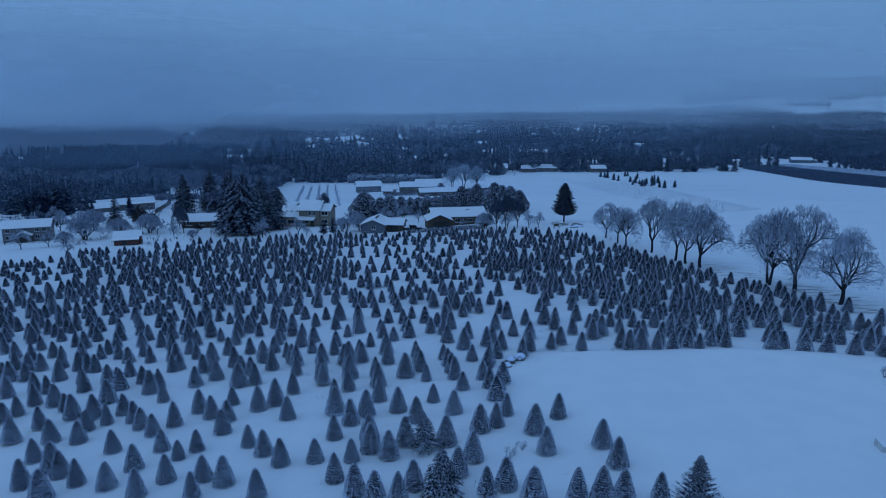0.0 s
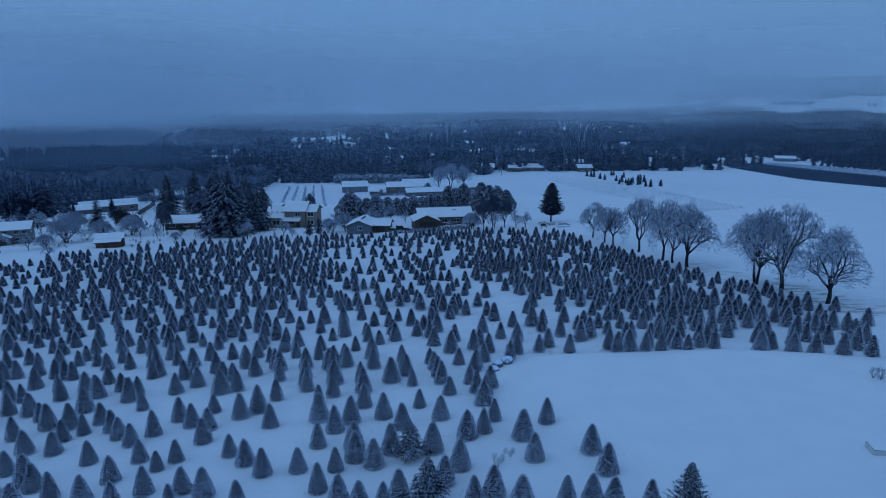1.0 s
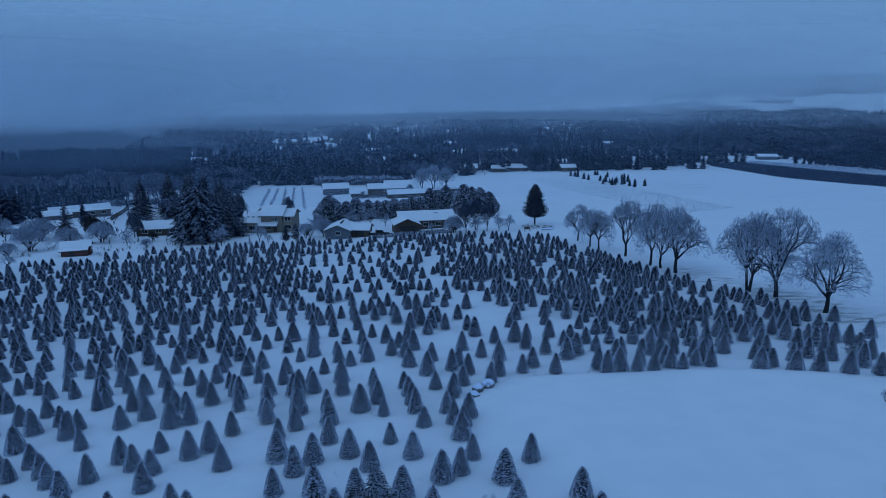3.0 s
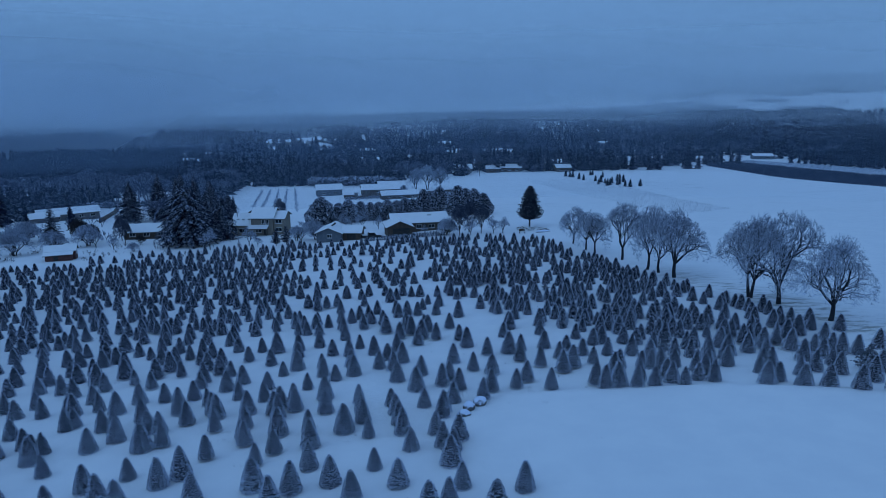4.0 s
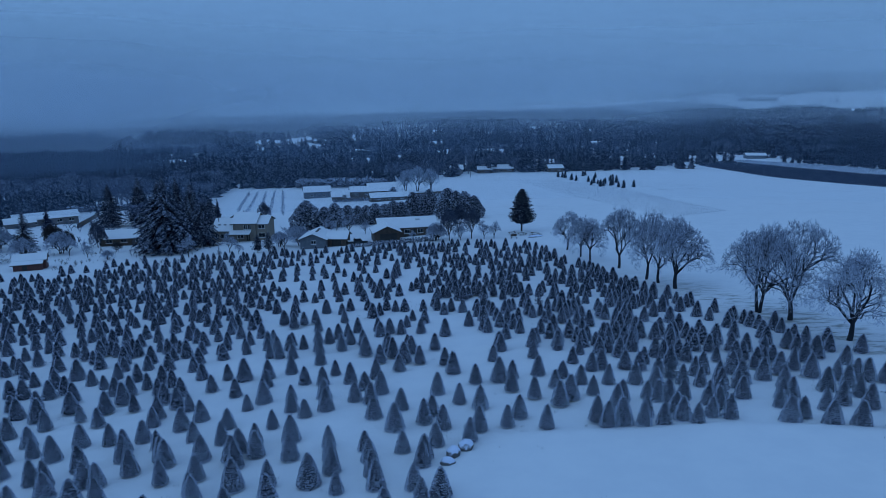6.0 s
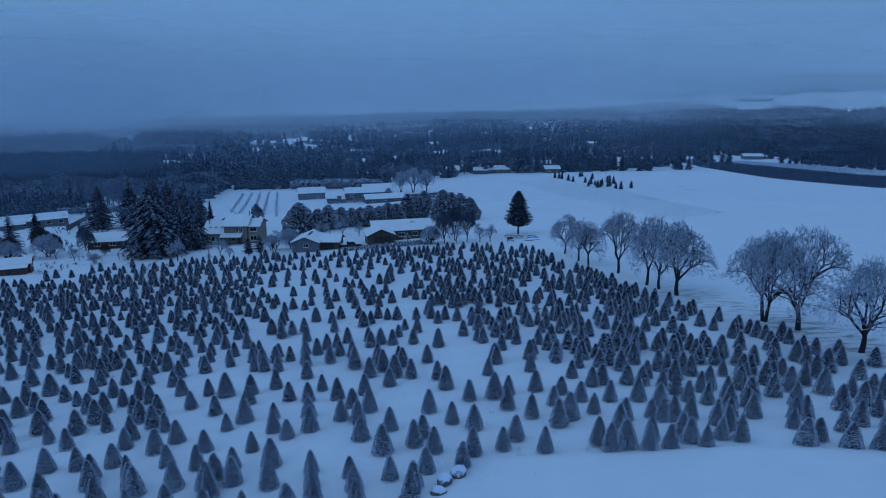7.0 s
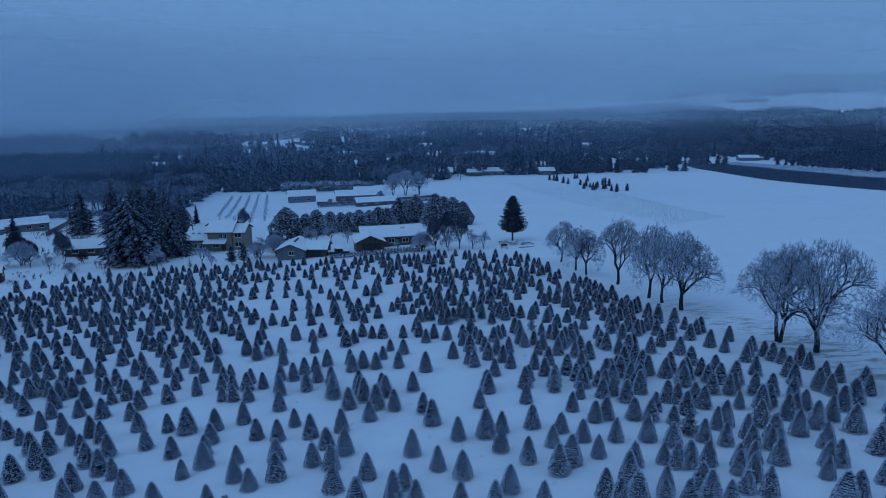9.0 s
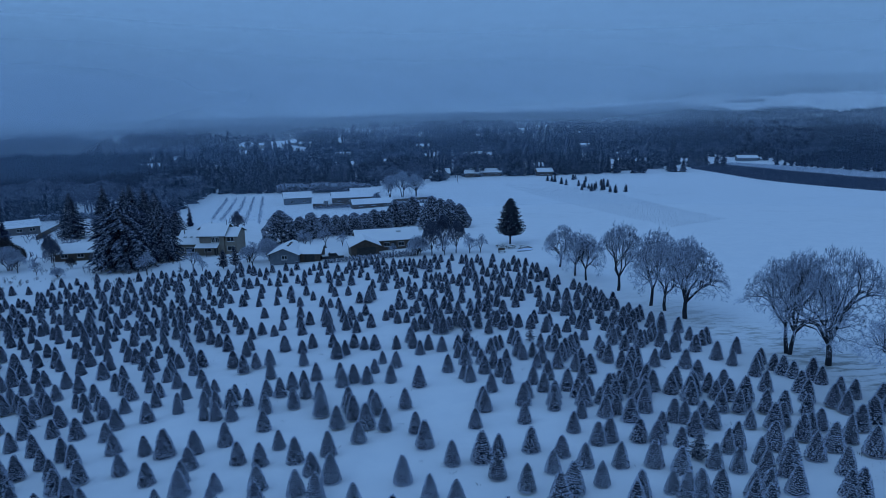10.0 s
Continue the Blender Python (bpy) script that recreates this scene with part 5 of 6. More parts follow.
def garage_house():
    h = thing("garage", on_ground(-17.8, 178.4, -6), "low blue-grey garage with a front gable and snowy roof", "garage")
    gable_block(h, -5.6, 0.9, -1.0, 8.0, 2.4, 1.3, "y", M_BLUEGREY)
    gable_block(h, 0.903, 5.6, 1.0, 7.0, 2.2, 1.2, "x", M_BROWNWALL)
    front_window(h, -2.2, -1.0, 1.2, 1.3, 1.0)
    front_door(h, 3.2, 1.0, 2.4, 2.0, M_DARKDOOR, "garage_door")
    for y in (1.6, 3.2, 4.8):
        part("roof_vent", box(bmesh.new(), -2.2, -1.7, y, y + 0.5, 3.75, 4.12, 0.04), M_FASCIA, h)
    stack(h, -0.6, 6.6, 3.6, 5.2)
    stack(h, 2.6, 5.0, 3.2, 5.6)


def ranch_house():
    h = thing("house", on_ground(1.5, 186.5, 9), "long low brown ranch house with a wide snowy roof", "house")
    gable_block(h, -5.0, 10.6, 2.0, 10.0, 2.6, 1.9, "x", M_BROWNWALL)
    gable_block(h, -7.0, -0.2, -2.6, 4.6, 2.4, 1.5, "y", M_BROWNWALL)
    front_door(h, -3.3, -2.6, 4.6, 2.1, M_DARKDOOR, "garage_door")
    for x in (2.4, 6.0, 8.6):
        front_window(h, x, 2.0, 0.9, 1.6, 1.1)
    front_door(h, 4.2, 2.0, 1.0, 2.05, M_DARKDOOR)
    part("skylight", box(bmesh.new(), 5.2, 6.4, 4.4, 5.2, 4.0, 4.35, 0.04), M_FRAME, h)
    stack(h, 6.6, 6.4, 4.4, 5.6)
    stack(h, 9.0, 7.0, 4.0, 5.2)


def red_cabin():
    h = thing("shed", on_ground(-82.6, 164.6, 18), "small red-brown shed with a stepped snowy roof", "shed")
    gable_block(h, -3.2, 3.2, 1.6, 4.6, 2.0, 1.0, "x", M_REDWALL, 0.35)
    lean_roof(h, -3.6, 2.9, -0.4, 1.7, 1.95, 1.4)
    part("porch_wall", box(bmesh.new(), -3.1, 2.6, 0.0, 1.596, -1.2, 1.36), M_REDWALL, h)
    front_door(h, -0.8, 0.0, 1.0, 1.35, M_DARKDOOR)
    front_window(h, 3.2, 3.1, 1.0, 0.8, 0.8, "x")


def west_house():
    h = thing("house", on_ground(-113.0, 172.5, 22), "two-storey grey house with a wide snowy roof", "house")
    h.scale = (0.85, 0.85, 0.8)
    gable_block(h, -7.0, 6.0, 0.0, 9.0, 4.8, 1.7, "x", M_GREYWALL, 0.7)
    gable_block(h, -3.0, 1.0, -2.6, 1.0, 2.5, 1.1, "y", M_GREYWALL)
    for x in (-5.5, 2.5, 4.6):
        for z in (0.9, 3.2):
            front_window(h, x, 0.0, z, 1.3, 1.2)
    front_window(h, -1.0, 0.0, 3.3, 1.6, 1.1)
    front_window(h, 6.0, 3.0, 3.2, 1.6, 1.2, "x")
    front_window(h, 6.0, 6.0, 0.9, 1.6, 1.2, "x")
    front_door(h, -1.0, -2.6, 2.0, 2.0, M_DARKDOOR)


def low_house(name, label, category, x, y, turn, w, d, eave, rise, wall, windows, wing=0.0):
    h = thing(name, on_ground(x, y, turn), label, category)
    gable_block(h, -w / 2, w / 2, 0.0, d, eave, rise, "x", wall, 0.6)
    if wing:
        gable_block(h, -w / 2 - wing, -w / 2 + 0.3 * w, -d * 0.45, d * 0.4, eave - 0.15, rise * 0.8, "x", wall, 0.6)
    for k in range(windows):
        front_window(h, -w / 2 + (k + 0.6) * w / (windows + 0.2), 0.0, 0.9, 1.7, 1.1)
    return h


two_storey_house()
garage_house()
ranch_house()
red_cabin()
west_house()
low_house("house", "long single-storey grey house under a broad snowy roof", "house", -131.5, 268.0, 33, 21, 9, 2.6, 1.7, M_GREYWALL, 5, 3.0)
low_house("outbuilding", "low brown outbuilding with a snow-covered roof", "outbuilding", -77.0, 203.0, 9, 12.5, 7.5, 2.2, 1.6, M_BROWNWALL, 3)
low_house("barn", "blue-grey barn with a snowy gable roof", "barn", -42.0, 363.5, 12, 13.5, 9, 3.4, 2.2, M_BLUEGREY, 2)
low_house("shed", "small grey shed with a snowy roof", "shed", -28.5, 352.0, 5, 5, 4, 2.2, 1.0, M_GREYWALL, 1)
low_house("shed", "small dark shed with a snowy roof", "shed", -30.0, 342.0, 0, 4.5, 4, 1.9, 0.9, M_BROWNWALL, 0)
low_house("outbuilding", "long dark farm shed with a wide snowy roof", "outbuilding", -13.0, 357.0, 8, 22, 10, 2.6, 2.0, M_BROWNWALL, 4)
low_house("outbuilding", "long low farm shed with a snowy roof", "outbuilding", -3.0, 322.0, 12, 18, 8, 1.9, 1.5, M_BROWNWALL, 3)
low_house("house", "dark low house beside a farm shed under snow", "house", -9.0, 383.0, 5, 15, 8, 2.6, 1.8, M_BROWNWALL, 3)
low_house("house", "white-roofed ranch house at the far edge of the field", "house", 68.0, 462.0, -6, 21, 9, 2.8, 2.0, M_BROWNWALL, 4, 3.0)
low_house("house", "small white-roofed house by the field road", "house", 107.0, 455.0, 4, 10, 8, 2.8, 1.8, M_BROWNWALL, 2)
low_house("outbuilding", "blue-grey metal shed beside the nursery field", "outbuilding", 291.0, 536.0, -14, 15, 10, 2.6, 1.6, M_BLUEGREY, 2)


def parked_car(x, y, turn):
    car = thing("pickup_truck", on_ground(x, y, turn), "dark pickup truck with snow on roof and bonnet", "pickup truck")
    side = ((-2.6, 0.45), (2.55, 0.45), (2.6, 0.95), (1.2, 1.05), (0.75, 1.7), (-0.75, 1.72), (-0.95, 1.08), (-2.6, 1.05))
    bm = bmesh.new()
    a, b = [bm.verts.new((p, -0.92, q)) for p, q in side], [bm.verts.new((p, 0.92, q)) for p, q in side]
    bm.faces.new(a)
    bm.faces.new(b[::-1])
    for i in range(len(side)):
        bm.faces.new((a[i], b[i], b[(i + 1) % len(side)], a[(i + 1) % len(side)]))
    bmesh.ops.recalc_face_normals(bm, faces=bm.faces)
    bmesh.ops.bevel(bm, geom=list(bm.edges), offset=0.05, segments=2, affect="EDGES")
    part("body", bm, M_PAINT, car)
    for y0 in (-0.935, 0.925):
        part("side_window", box(bmesh.new(), -0.72, 0.7, y0, y0 + 0.01, 1.12, 1.6), M_GLASS, car)
    for wx in (-1.65, 1.65):
        for wy in (-0.82, 0.82):
            wheel = part("wheel", mesh_of("wheel", *tube((wx, wy - 0.12, 0.36), (wx, wy + 0.12, 0.36), 0.36, 0.36, 14), M_RUBBER), None, car)
            part("rim", mesh_of("rim", *tube((wx, wy - 0.13, 0.36), (wx, wy + 0.13, 0.36), 0.2, 0.2, 10), M_STEEL), None, wheel)
    for hy in (-0.65, 0.65):
        part("headlight", box(bmesh.new(), 2.56, 2.64, hy - 0.16, hy + 0.16, 0.72, 0.88, 0.02), M_FRAME, car)
    for x0, x1, z in ((-0.72, 0.7, 1.73), (1.15, 2.5, 1.03), (-2.55, -1.0, 1.08)):
        part("snow_cover", box(bmesh.new(), x0, x1, -0.85, 0.85, z, z + 0.12, 0.05), M_ROOF_SNOW, car)


parked_car(-9.3, 180.6, 12)


def picnic_table(x, y, turn):
    t = thing("picnic_table", on_ground(x, y, turn), "weathered picnic table with snow on its top", "picnic table", "picnic tables under the pine")
    part("tabletop", box(bmesh.new(), -1.1, 1.1, -0.42, 0.42, 0.70, 0.76, 0.01), M_WOOD, t)
    part("snow_cover", box(bmesh.new(), -1.08, 1.08, -0.4, 0.4, 0.762, 0.88, 0.04), M_ROOF_SNOW, t)
    for y0 in (-0.85, 0.57):
        part("bench", box(bmesh.new(), -1.1, 1.1, y0, y0 + 0.28, 0.40, 0.46, 0.01), M_WOOD, t)
    for x0 in (-0.8, 0.8):
        for s in (-1, 1):
            part("leg", mesh_of("leg", *tube((x0, s * 0.65, -0.1), (x0, s * 0.2, 0.7), 0.05, 0.05, 4), M_WOOD), None, t)


picnic_table(33.0, 178.6, 20)
picnic_table(36.0, 177.0, -30)
picnic_table(31.0, 181.5, 60)


def rowing_boat(x, y, turn):
    """An upturned hull under snow."""
    bm = bmesh.new()
    bmesh.ops.create_uvsphere(bm, u_segments=20, v_segments=10, radius=1.0)
    for v in bm.verts:
        v.co = Vector((v.co.x * 2.1, v.co.y * 0.75 * (1 - 0.25 * abs(v.co.x)), max(v.co.z, -0.1) * 0.6))
    boat = thing("boat", on_ground(x, y, turn), "small upturned boat covered with snow by the trees", "boat")
    part("hull", bm, M_ROCK, boat)
    part("keel", box(bmesh.new(), -1.8, 1.8, -0.04, 0.04, 0.5, 0.66, 0.01), M_WOOD, boat)


rowing_boat(35.6, 174.0, 15)


def garden_chair(x, y, turn):
    c = thing("garden_bench", on_ground(x, y, turn), "dark garden bench with snow on its seat", "bench")
    part("seat", box(bmesh.new(), -0.8, 0.8, -0.25, 0.25, 0.42, 0.48, 0.01), M_BROWNWALL, c)
    part("backrest", box(bmesh.new(), -0.8, 0.8, 0.26, 0.32, 0.5, 1.15, 0.01), M_BROWNWALL, c)
    part("snow_cover", box(bmesh.new(), -0.78, 0.78, -0.24, 0.24, 0.482, 0.58, 0.03), M_ROOF_SNOW, c)
    for x0 in (-0.7, 0.7):
        for y0 in (-0.2, 0.28):
            part("leg", box(bmesh.new(), x0 - 0.04, x0 + 0.04, y0 - 0.04, y0 + 0.04, -0.1, 0.418), M_BROWNWALL, c)


garden_chair(29.9, 172.5, 10)


def utility_pole(x, y):
    p = thing("utility_pole", on_ground(x, y, -8), "weathered wooden utility pole beside the snowy field", "utility pole", "poles along the road")
    part("pole", mesh_of("pole", *tube((0, 0, -0.5), (0, 0, 10.0), 0.17, 0.11, 8), M_BARK), None, p)
    arm = part("crossarm", box(bmesh.new(), -1.2, 1.2, -0.06, 0.06, 9.1, 9.25), M_WOOD, p)
    for k in (-1.0, 0.0, 1.0):
        part("insulator", mesh_of("insulator", *tube((k, 0, 9.25), (k, 0, 9.42), 0.05, 0.03, 6), M_FRAME), None, arm)


for x, y in ((47, 437), (93, 454), (157, 466), (222, 494), (-138, 300)):
    utility_pole(x, y)


# ---- garden trees round the houses ----
def round_evergreen(x, y, tall, wide, label="dense rounded dark evergreen dusted with snow", group="evergreen windbreak", point=0.60, n=2600, mat=None):
    tree = thing("evergreen_tree", on_ground(x, y, RNG.uniform(0, 360)), label, "evergreen tree", group)
    v, t = bushy_shape(RNG, tall * 0.98, wide * 1.2, n, tall * 0.06, 0.0, point)
    part("crown", mesh_of("crown", v, t, mat or M_HEDGE), None, tree)
    part("trunk", mesh_of("trunk", *tube((0, 0, -0.4), (0, 0, tall * 0.6), tall * 0.03, tall * 0.01, 6), M_BARK), None, tree)


for x, y, tall, wide in ((-27.5, 219.0, 9.5, 5.4), (-22.5, 224.0, 7.0, 3.4), (-19.5, 227.0, 7.8, 3.6), (-15.8, 231.0, 6.6, 3.4), (-12.5, 232.5, 6.0, 3.0), (-9.5, 229.5, 6.2, 3.4), (-6.5, 228.5, 6.8, 3.6), (-3.4, 230.5, 6.2, 3.6),
                         (-0.5, 233.0, 6.9, 3.6), (2.2, 235.5, 6.2, 3.2), (6.2, 243.0, 8.6, 3.9), (9.0, 246.0, 7.6, 3.4), (12.0, 245.0, 9.2, 4.0), (17.5, 231.0, 10.0, 4.2), (20.5, 233.0, 8.8, 3.8), (23.0, 230.0, 8.6, 4.0), (26.2, 229.0, 7.2, 3.4)):
    round_evergreen(x, y, tall, wide)

wild_fir("pine_tree", "lone dark pine standing over picnic tables", "pine tree", 34.2, 185.6, 11.6, 4.3, 330, M_PINE, 0.02, 0.12, 0.19, 0.6, 0.2, 8)
wild_fir("cedar_tree", "huge spreading cedar with drooping snow-lined boughs", "cedar tree", -59.0, 185.5, 15.8, 8.4, 290, M_CEDAR, 0.42, 0.25, 0.03, 0.40, 0.13, 15)
wild_fir("cedar_tree", "dark tall cedar behind a spreading one", "cedar tree", -52.8, 196.0, 12.5, 5.8, 220, M_CEDAR, 0.6, 0.2, 0.03, 0.65, 0.14, 12)
wild_fir("cedar_tree", "dark tall cedar behind a spreading one", "cedar tree", -63.0, 221.0, 16.5, 6.5, 320, M_CEDAR, 0.3, 0.1, 0.04, 0.8, 0.11, 12)
wild_fir("fir_tree", "tall dark fir with tiered snowy branches", "fir tree", -105.5, 205.5, 11.0, 3.8, 150, M_CEDAR, 0.2, 0.1, 0.05, 0.9, 0.18, 7)
for x, y, tall, wide in ((-66, 197, 13, 6.0), (-55, 212, 12, 6.0)):
    wild_fir("cedar_tree", "dark dense cedar crowded against its neighbours", "cedar tree", x, y, tall, wide, 230, M_CEDAR, 0.4, 0.1, 0.03, 0.65, 0.18, 8, group="cedars by the houses")
for x, y, tall, wide in ((-103, 256, 15, 5.0), (-94.5, 262, 17, 5.0), (-88, 263, 16, 5.0), (-83, 268, 16, 4.6), (-98, 270, 15, 4.6), (-90, 274, 17, 4.8)):
    wild_fir("fir_tree", "tall dark fir at the edge of a garden", "fir tree", x, y, tall * 1.05, wide * 1.2, 240, M_CEDAR, 0.25, 0.1, 0.03, 0.8, 0.2, 7, group="tall firs by the houses")
for x, y, tall in ((-34.0, 177.5, 4.6), (-31.5, 178.5, 5.0)):
    wild_fir("pine_tree", "young feathery pine beside a porch", "pine tree", x, y, tall, 1.9, 80, M_CEDAR, 0.05, 0.25, 0.1, 0.6, 0.25, 6)
wild_fir("fir_tree", "small pointed fir in a snowy yard", "fir tree", -43.1, 175.8, 2.6, 0.9, 50, M_CEDAR, 0.15, 0.1, 0.05, 0.9, 0.24, 5)

BARES = []
for tall, wide, trunks, mat in ((6.0, 5.5, 1, M_TWIG), (5.0, 6.5, 3, M_TWIG), (8.5, 5.5, 1, M_HOAR), (4.0, 4.5, 2, M_BROWN)):
    limb, twig = leafless_shape(RNG, tall, wide, trunks, 7 if tall > 8 else 6, 4, 0.018, 0.0, 0.12)
    BARES.append((mesh_of("trunk", *limb, M_BARK, True), mesh_of("crown", *twig, mat)))


def bare_tree(kind, x, y, size, label, group="garden trees"):
    tree = spot(thing("bare_tree", Matrix(), label, "tree", group), x, y, RNG.uniform(0, 360), size)
    part("trunk", BARES[kind][0], None, tree)
    part("crown", BARES[kind][1], None, tree)


for kind, x, y, size, label in ((0, -50.5, 175.8, 0.95, "low bare tree with a fan of frosted twigs"), (2, -82.8, 199.6, 0.95, "slender bare birch with frosted twigs"),
                                (2, -79.5, 194.0, 0.8, "slender bare birch with frosted twigs"), (0, -77.2, 181.1, 0.7, "small gnarled bare fruit tree in a yard"),
                                (0, -27.5, 178.0, 1.0, "bare garden tree with pale frosted twigs"), (1, -25.0, 186.0, 1.0, "bushy bare tree white with frost"),
                                (0, -41.6, 180.2, 0.85, "small bare garden tree by the house"), (0, -38.6, 177.0, 0.5, "round frosted garden shrub"),
                                
                                (1, 10.6, 177.8, 0.75, "bushy bare shrub with brown twigs"), (0, 16.9, 175.2, 0.75, "small bare tree by the field road"),
                                (0, 22.8, 175.6, 0.8, "small bare tree by the field road"), (0, 25.3, 175.1, 0.75, "small leaning bare tree white with frost"),
                                (0, 5.1, 182.2, 0.45, "small umbrella-shaped tree capped with snow"), (1, -98.9, 174.4, 1.35, "bushy frosted thicket of bare branches"),
                                (1, -93.0, 182.0, 1.1, "bushy frosted thicket of bare branches"), (0, -104.0, 184.0, 1.25, "bare frosted tree beside a house"),
                                (0, -125.2, 206.5, 1.2, "bare frosted tree beside a fence"), (0, -118.0, 196.0, 1.0, "bare frosted tree beside a fence"),
                                (3, -98.4, 207.5, 1.6, "wide dark bare tree by the lane"), (3, -91.0, 199.0, 1.3, "wide dark bare tree by the lane"),
                                (0, -101.0, 161.2, 0.7, "small bare tree in a snowy yard"), (0, -88.5, 147.8, 0.55, "thin bare sapling beside the firs"),
                                (1, -98.6, 164.4, 0.75, "frosted shrub in a snowy yard"), (0, -106.0, 158.0, 0.9, "bare frosted tree in a snowy yard"),
                                (3, -73.7, 190.3, 0.7, "low dark shrub beside an outbuilding"), (3, -66.0, 194.0, 0.9, "low dark shrub beside an outbuilding"),
                                
                                (1, -108.0, 196.0, 1.3, "bushy frosted thicket of bare branches"), (1, -112.0, 204.0, 1.2, "bushy frosted thicket of bare branches"), (1, -88.0, 190.0, 1.2, "bushy frosted thicket of bare branches"),
                                (0, -84.0, 186.0, 0.8, "small bare garden tree in a snowy yard"), (3, -102.0, 198.0, 1.2, "wide dark bare tree by the lane"), (0, -120.0, 186.0, 1.1, "bare frosted tree beside a house"),
                                (2, -46.0, 245.0, 1.0, "tall bare tree grey with frost"), (2, -75.0, 250.0, 1.0, "tall bare tree grey with frost"), (2, -86.0, 262.0, 1.1, "tall bare tree grey with frost"), (1, -92.0, 270.0, 1.3, "bushy frosted thicket of bare branches"),
                                (2, 14.0, 175.5, 1.0, "tall feathery tree grey with hoar frost"), (2, 19.8, 177.2, 0.95, "tall feathery tree grey with hoar frost"), (2, 17.0, 181.5, 1.05, "tall feathery tree grey with hoar frost"), (1, 11.0, 179.0, 0.9, "bushy bare shrub with frosted twigs"), (1, -30.0, 186.0, 0.8, "bushy bare tree white with frost"), (1, -27.0, 196.0, 0.9, "bushy bare tree white with frost"),
                                (0, -19.0, 205.0, 0.9, "bare garden tree with pale frosted twigs"), (0, -13.5, 207.0, 0.9, "bare garden tree with pale frosted twigs"),
                                (0, -8.5, 203.0, 0.7, "bare garden tree with pale frosted twigs"), (1, -70.0, 176.0, 0.5, "low frosted shrub on a bank")):
    bare_tree(kind, x, y, size, label)


def low_hedge(name, label, x0, y0, x1, y1, count, tall, wide, mat):
    """A row of small clipped shrubs."""
    row = thing(name, Matrix(), label, "hedge")
    v, t = bushy_shape(RNG, tall, wide, 60, tall * 0.22, 0.0, 0.5)
    me = mesh_of("shrub", v, t, mat)
    for k in range(count):
        x, y = x0 + (x1 - x0) * k / (count - 1) + RNG.uniform(-0.15, 0.15), y0 + (y1 - y0) * k / (count - 1) + RNG.uniform(-0.15, 0.15)
        ob = part("shrub", me, None, row)
        ob.matrix_basis = on_ground(x, y, RNG.uniform(0, 360))
        ob.scale = (RNG.uniform(0.85, 1.15),) * 3


low_hedge("hedge", "row of small dark shrubs along a snowy driveway", -10.5, 175.2, 10.0, 177.4, 30, 1.0, 0.36, M_HEDGE)
low_hedge("hedge", "second row of small dark shrubs along a driveway", -6.0, 178.4, 9.5, 179.6, 22, 0.9, 0.34, M_HEDGE)
low_hedge("hedge", "row of pointed dark cedars along a fence", -131.0, 209.5, -119.0, 224.0, 24, 1.7, 0.40, M_HEDGE)
low_hedge("hedge", "row of pointed dark cedars behind a house", -148.0, 318.0, -122.0, 326.0, 26, 2.6, 0.55, M_HEDGE)
low_hedge("hedge", "long dark windbreak hedge behind the farm sheds", -62.0, 428.0, -8.0, 415.0, 44, 5.5, 1.3, M_HEDGE)


def low_wall(name, label, x0, y0, x1, y1, tall, mat):
    """A low wall that steps down with the ground."""
    w = thing(name, Matrix(), label, "wall")
    n = max(4, int(math.hypot(x1 - x0, y1 - y0) / 3))
    turn = math.degrees(math.atan2(y1 - y0, x1 - x0))
    step = math.hypot(x1 - x0, y1 - y0) / n
    for k in range(n):
        x, y = x0 + (x1 - x0) * (k + 0.5) / n, y0 + (y1 - y0) * (k + 0.5) / n
        ob = part("panel", box(bmesh.new(), -step / 2, step / 2 - 0.02, -0.12, 0.12, -0.8, tall, 0.02), mat, w)
        ob.matrix_basis = on_ground(x, y, turn)


low_wall("garden_wall", "dark wooden fence down a snowy slope", -114.0, 254.0, -128.0, 303.0, 1.6, M_BROWNWALL)
low_wall("garden_wall", "dark board fence between farm sheds", -30.0, 338.0, -12.0, 341.0, 1.3, M_BROWNWALL)
low_wall("garden_wall", "dark board fence below domed trees", 4.0, 344.0, 26.0, 347.0, 1.2, M_BROWNWALL)
low_hedge("hedge", "row of dark shrubs behind the farm windbreak", -30.0, 330.0, 24.0, 326.0, 40, 1.6, 0.8, M_HEDGE)
round_evergreen(-2.0, 343.0, 5.0, 2.8, "small rounded evergreen between farm sheds", "")


# ---- orchard, seedlings, nursery: too many to count ----
def scatter(name, label, category, shapes, places, sizes, mat):
    """Many small plants as one mesh."""
    made = []
    for (x, y), k in zip(places, sizes):
        v, t = shapes[int(RNG.integers(len(shapes)))]
        a = RNG.uniform(0, 6.283)
        c, s = math.cos(a) * k, math.sin(a) * k
        made.append((v @ np.array(((c, s, 0), (-s, c, 0), (0, 0, k))) + (x, y, float(ground_z(x, y))), t))
    tagged(new(name, mesh_of(name, *joined(made), mat)), label, category, kind="stuff")


SHRUBS = []
for i in range(3):
    limb, twig = leafless_shape(RNG, 1.7, 1.5, 2, 4, 2, 0.022, 0.0, 0.15)
    SHRUBS.append(joined((limb, twig)))
for xb, yb, xt, yt in ((-69.0, 303, -86.5, 402), (-63.8, 297, -81.5, 402), (-56.6, 286, -77.0, 404), (-51.0, 280, -72.5, 406), (-45.6, 279, -67.8, 407)):
    row = [(xb + (xt - xb) * u + RNG.normal(0, 0.3), yb + (yt - yb) * u) for u in np.linspace(0, 1, 46)]
    scatter("orchard_row", "row of bare brown orchard shrubs in snow", "orchard", SHRUBS, row, RNG.uniform(0.8, 1.25, 46), M_TWIG)

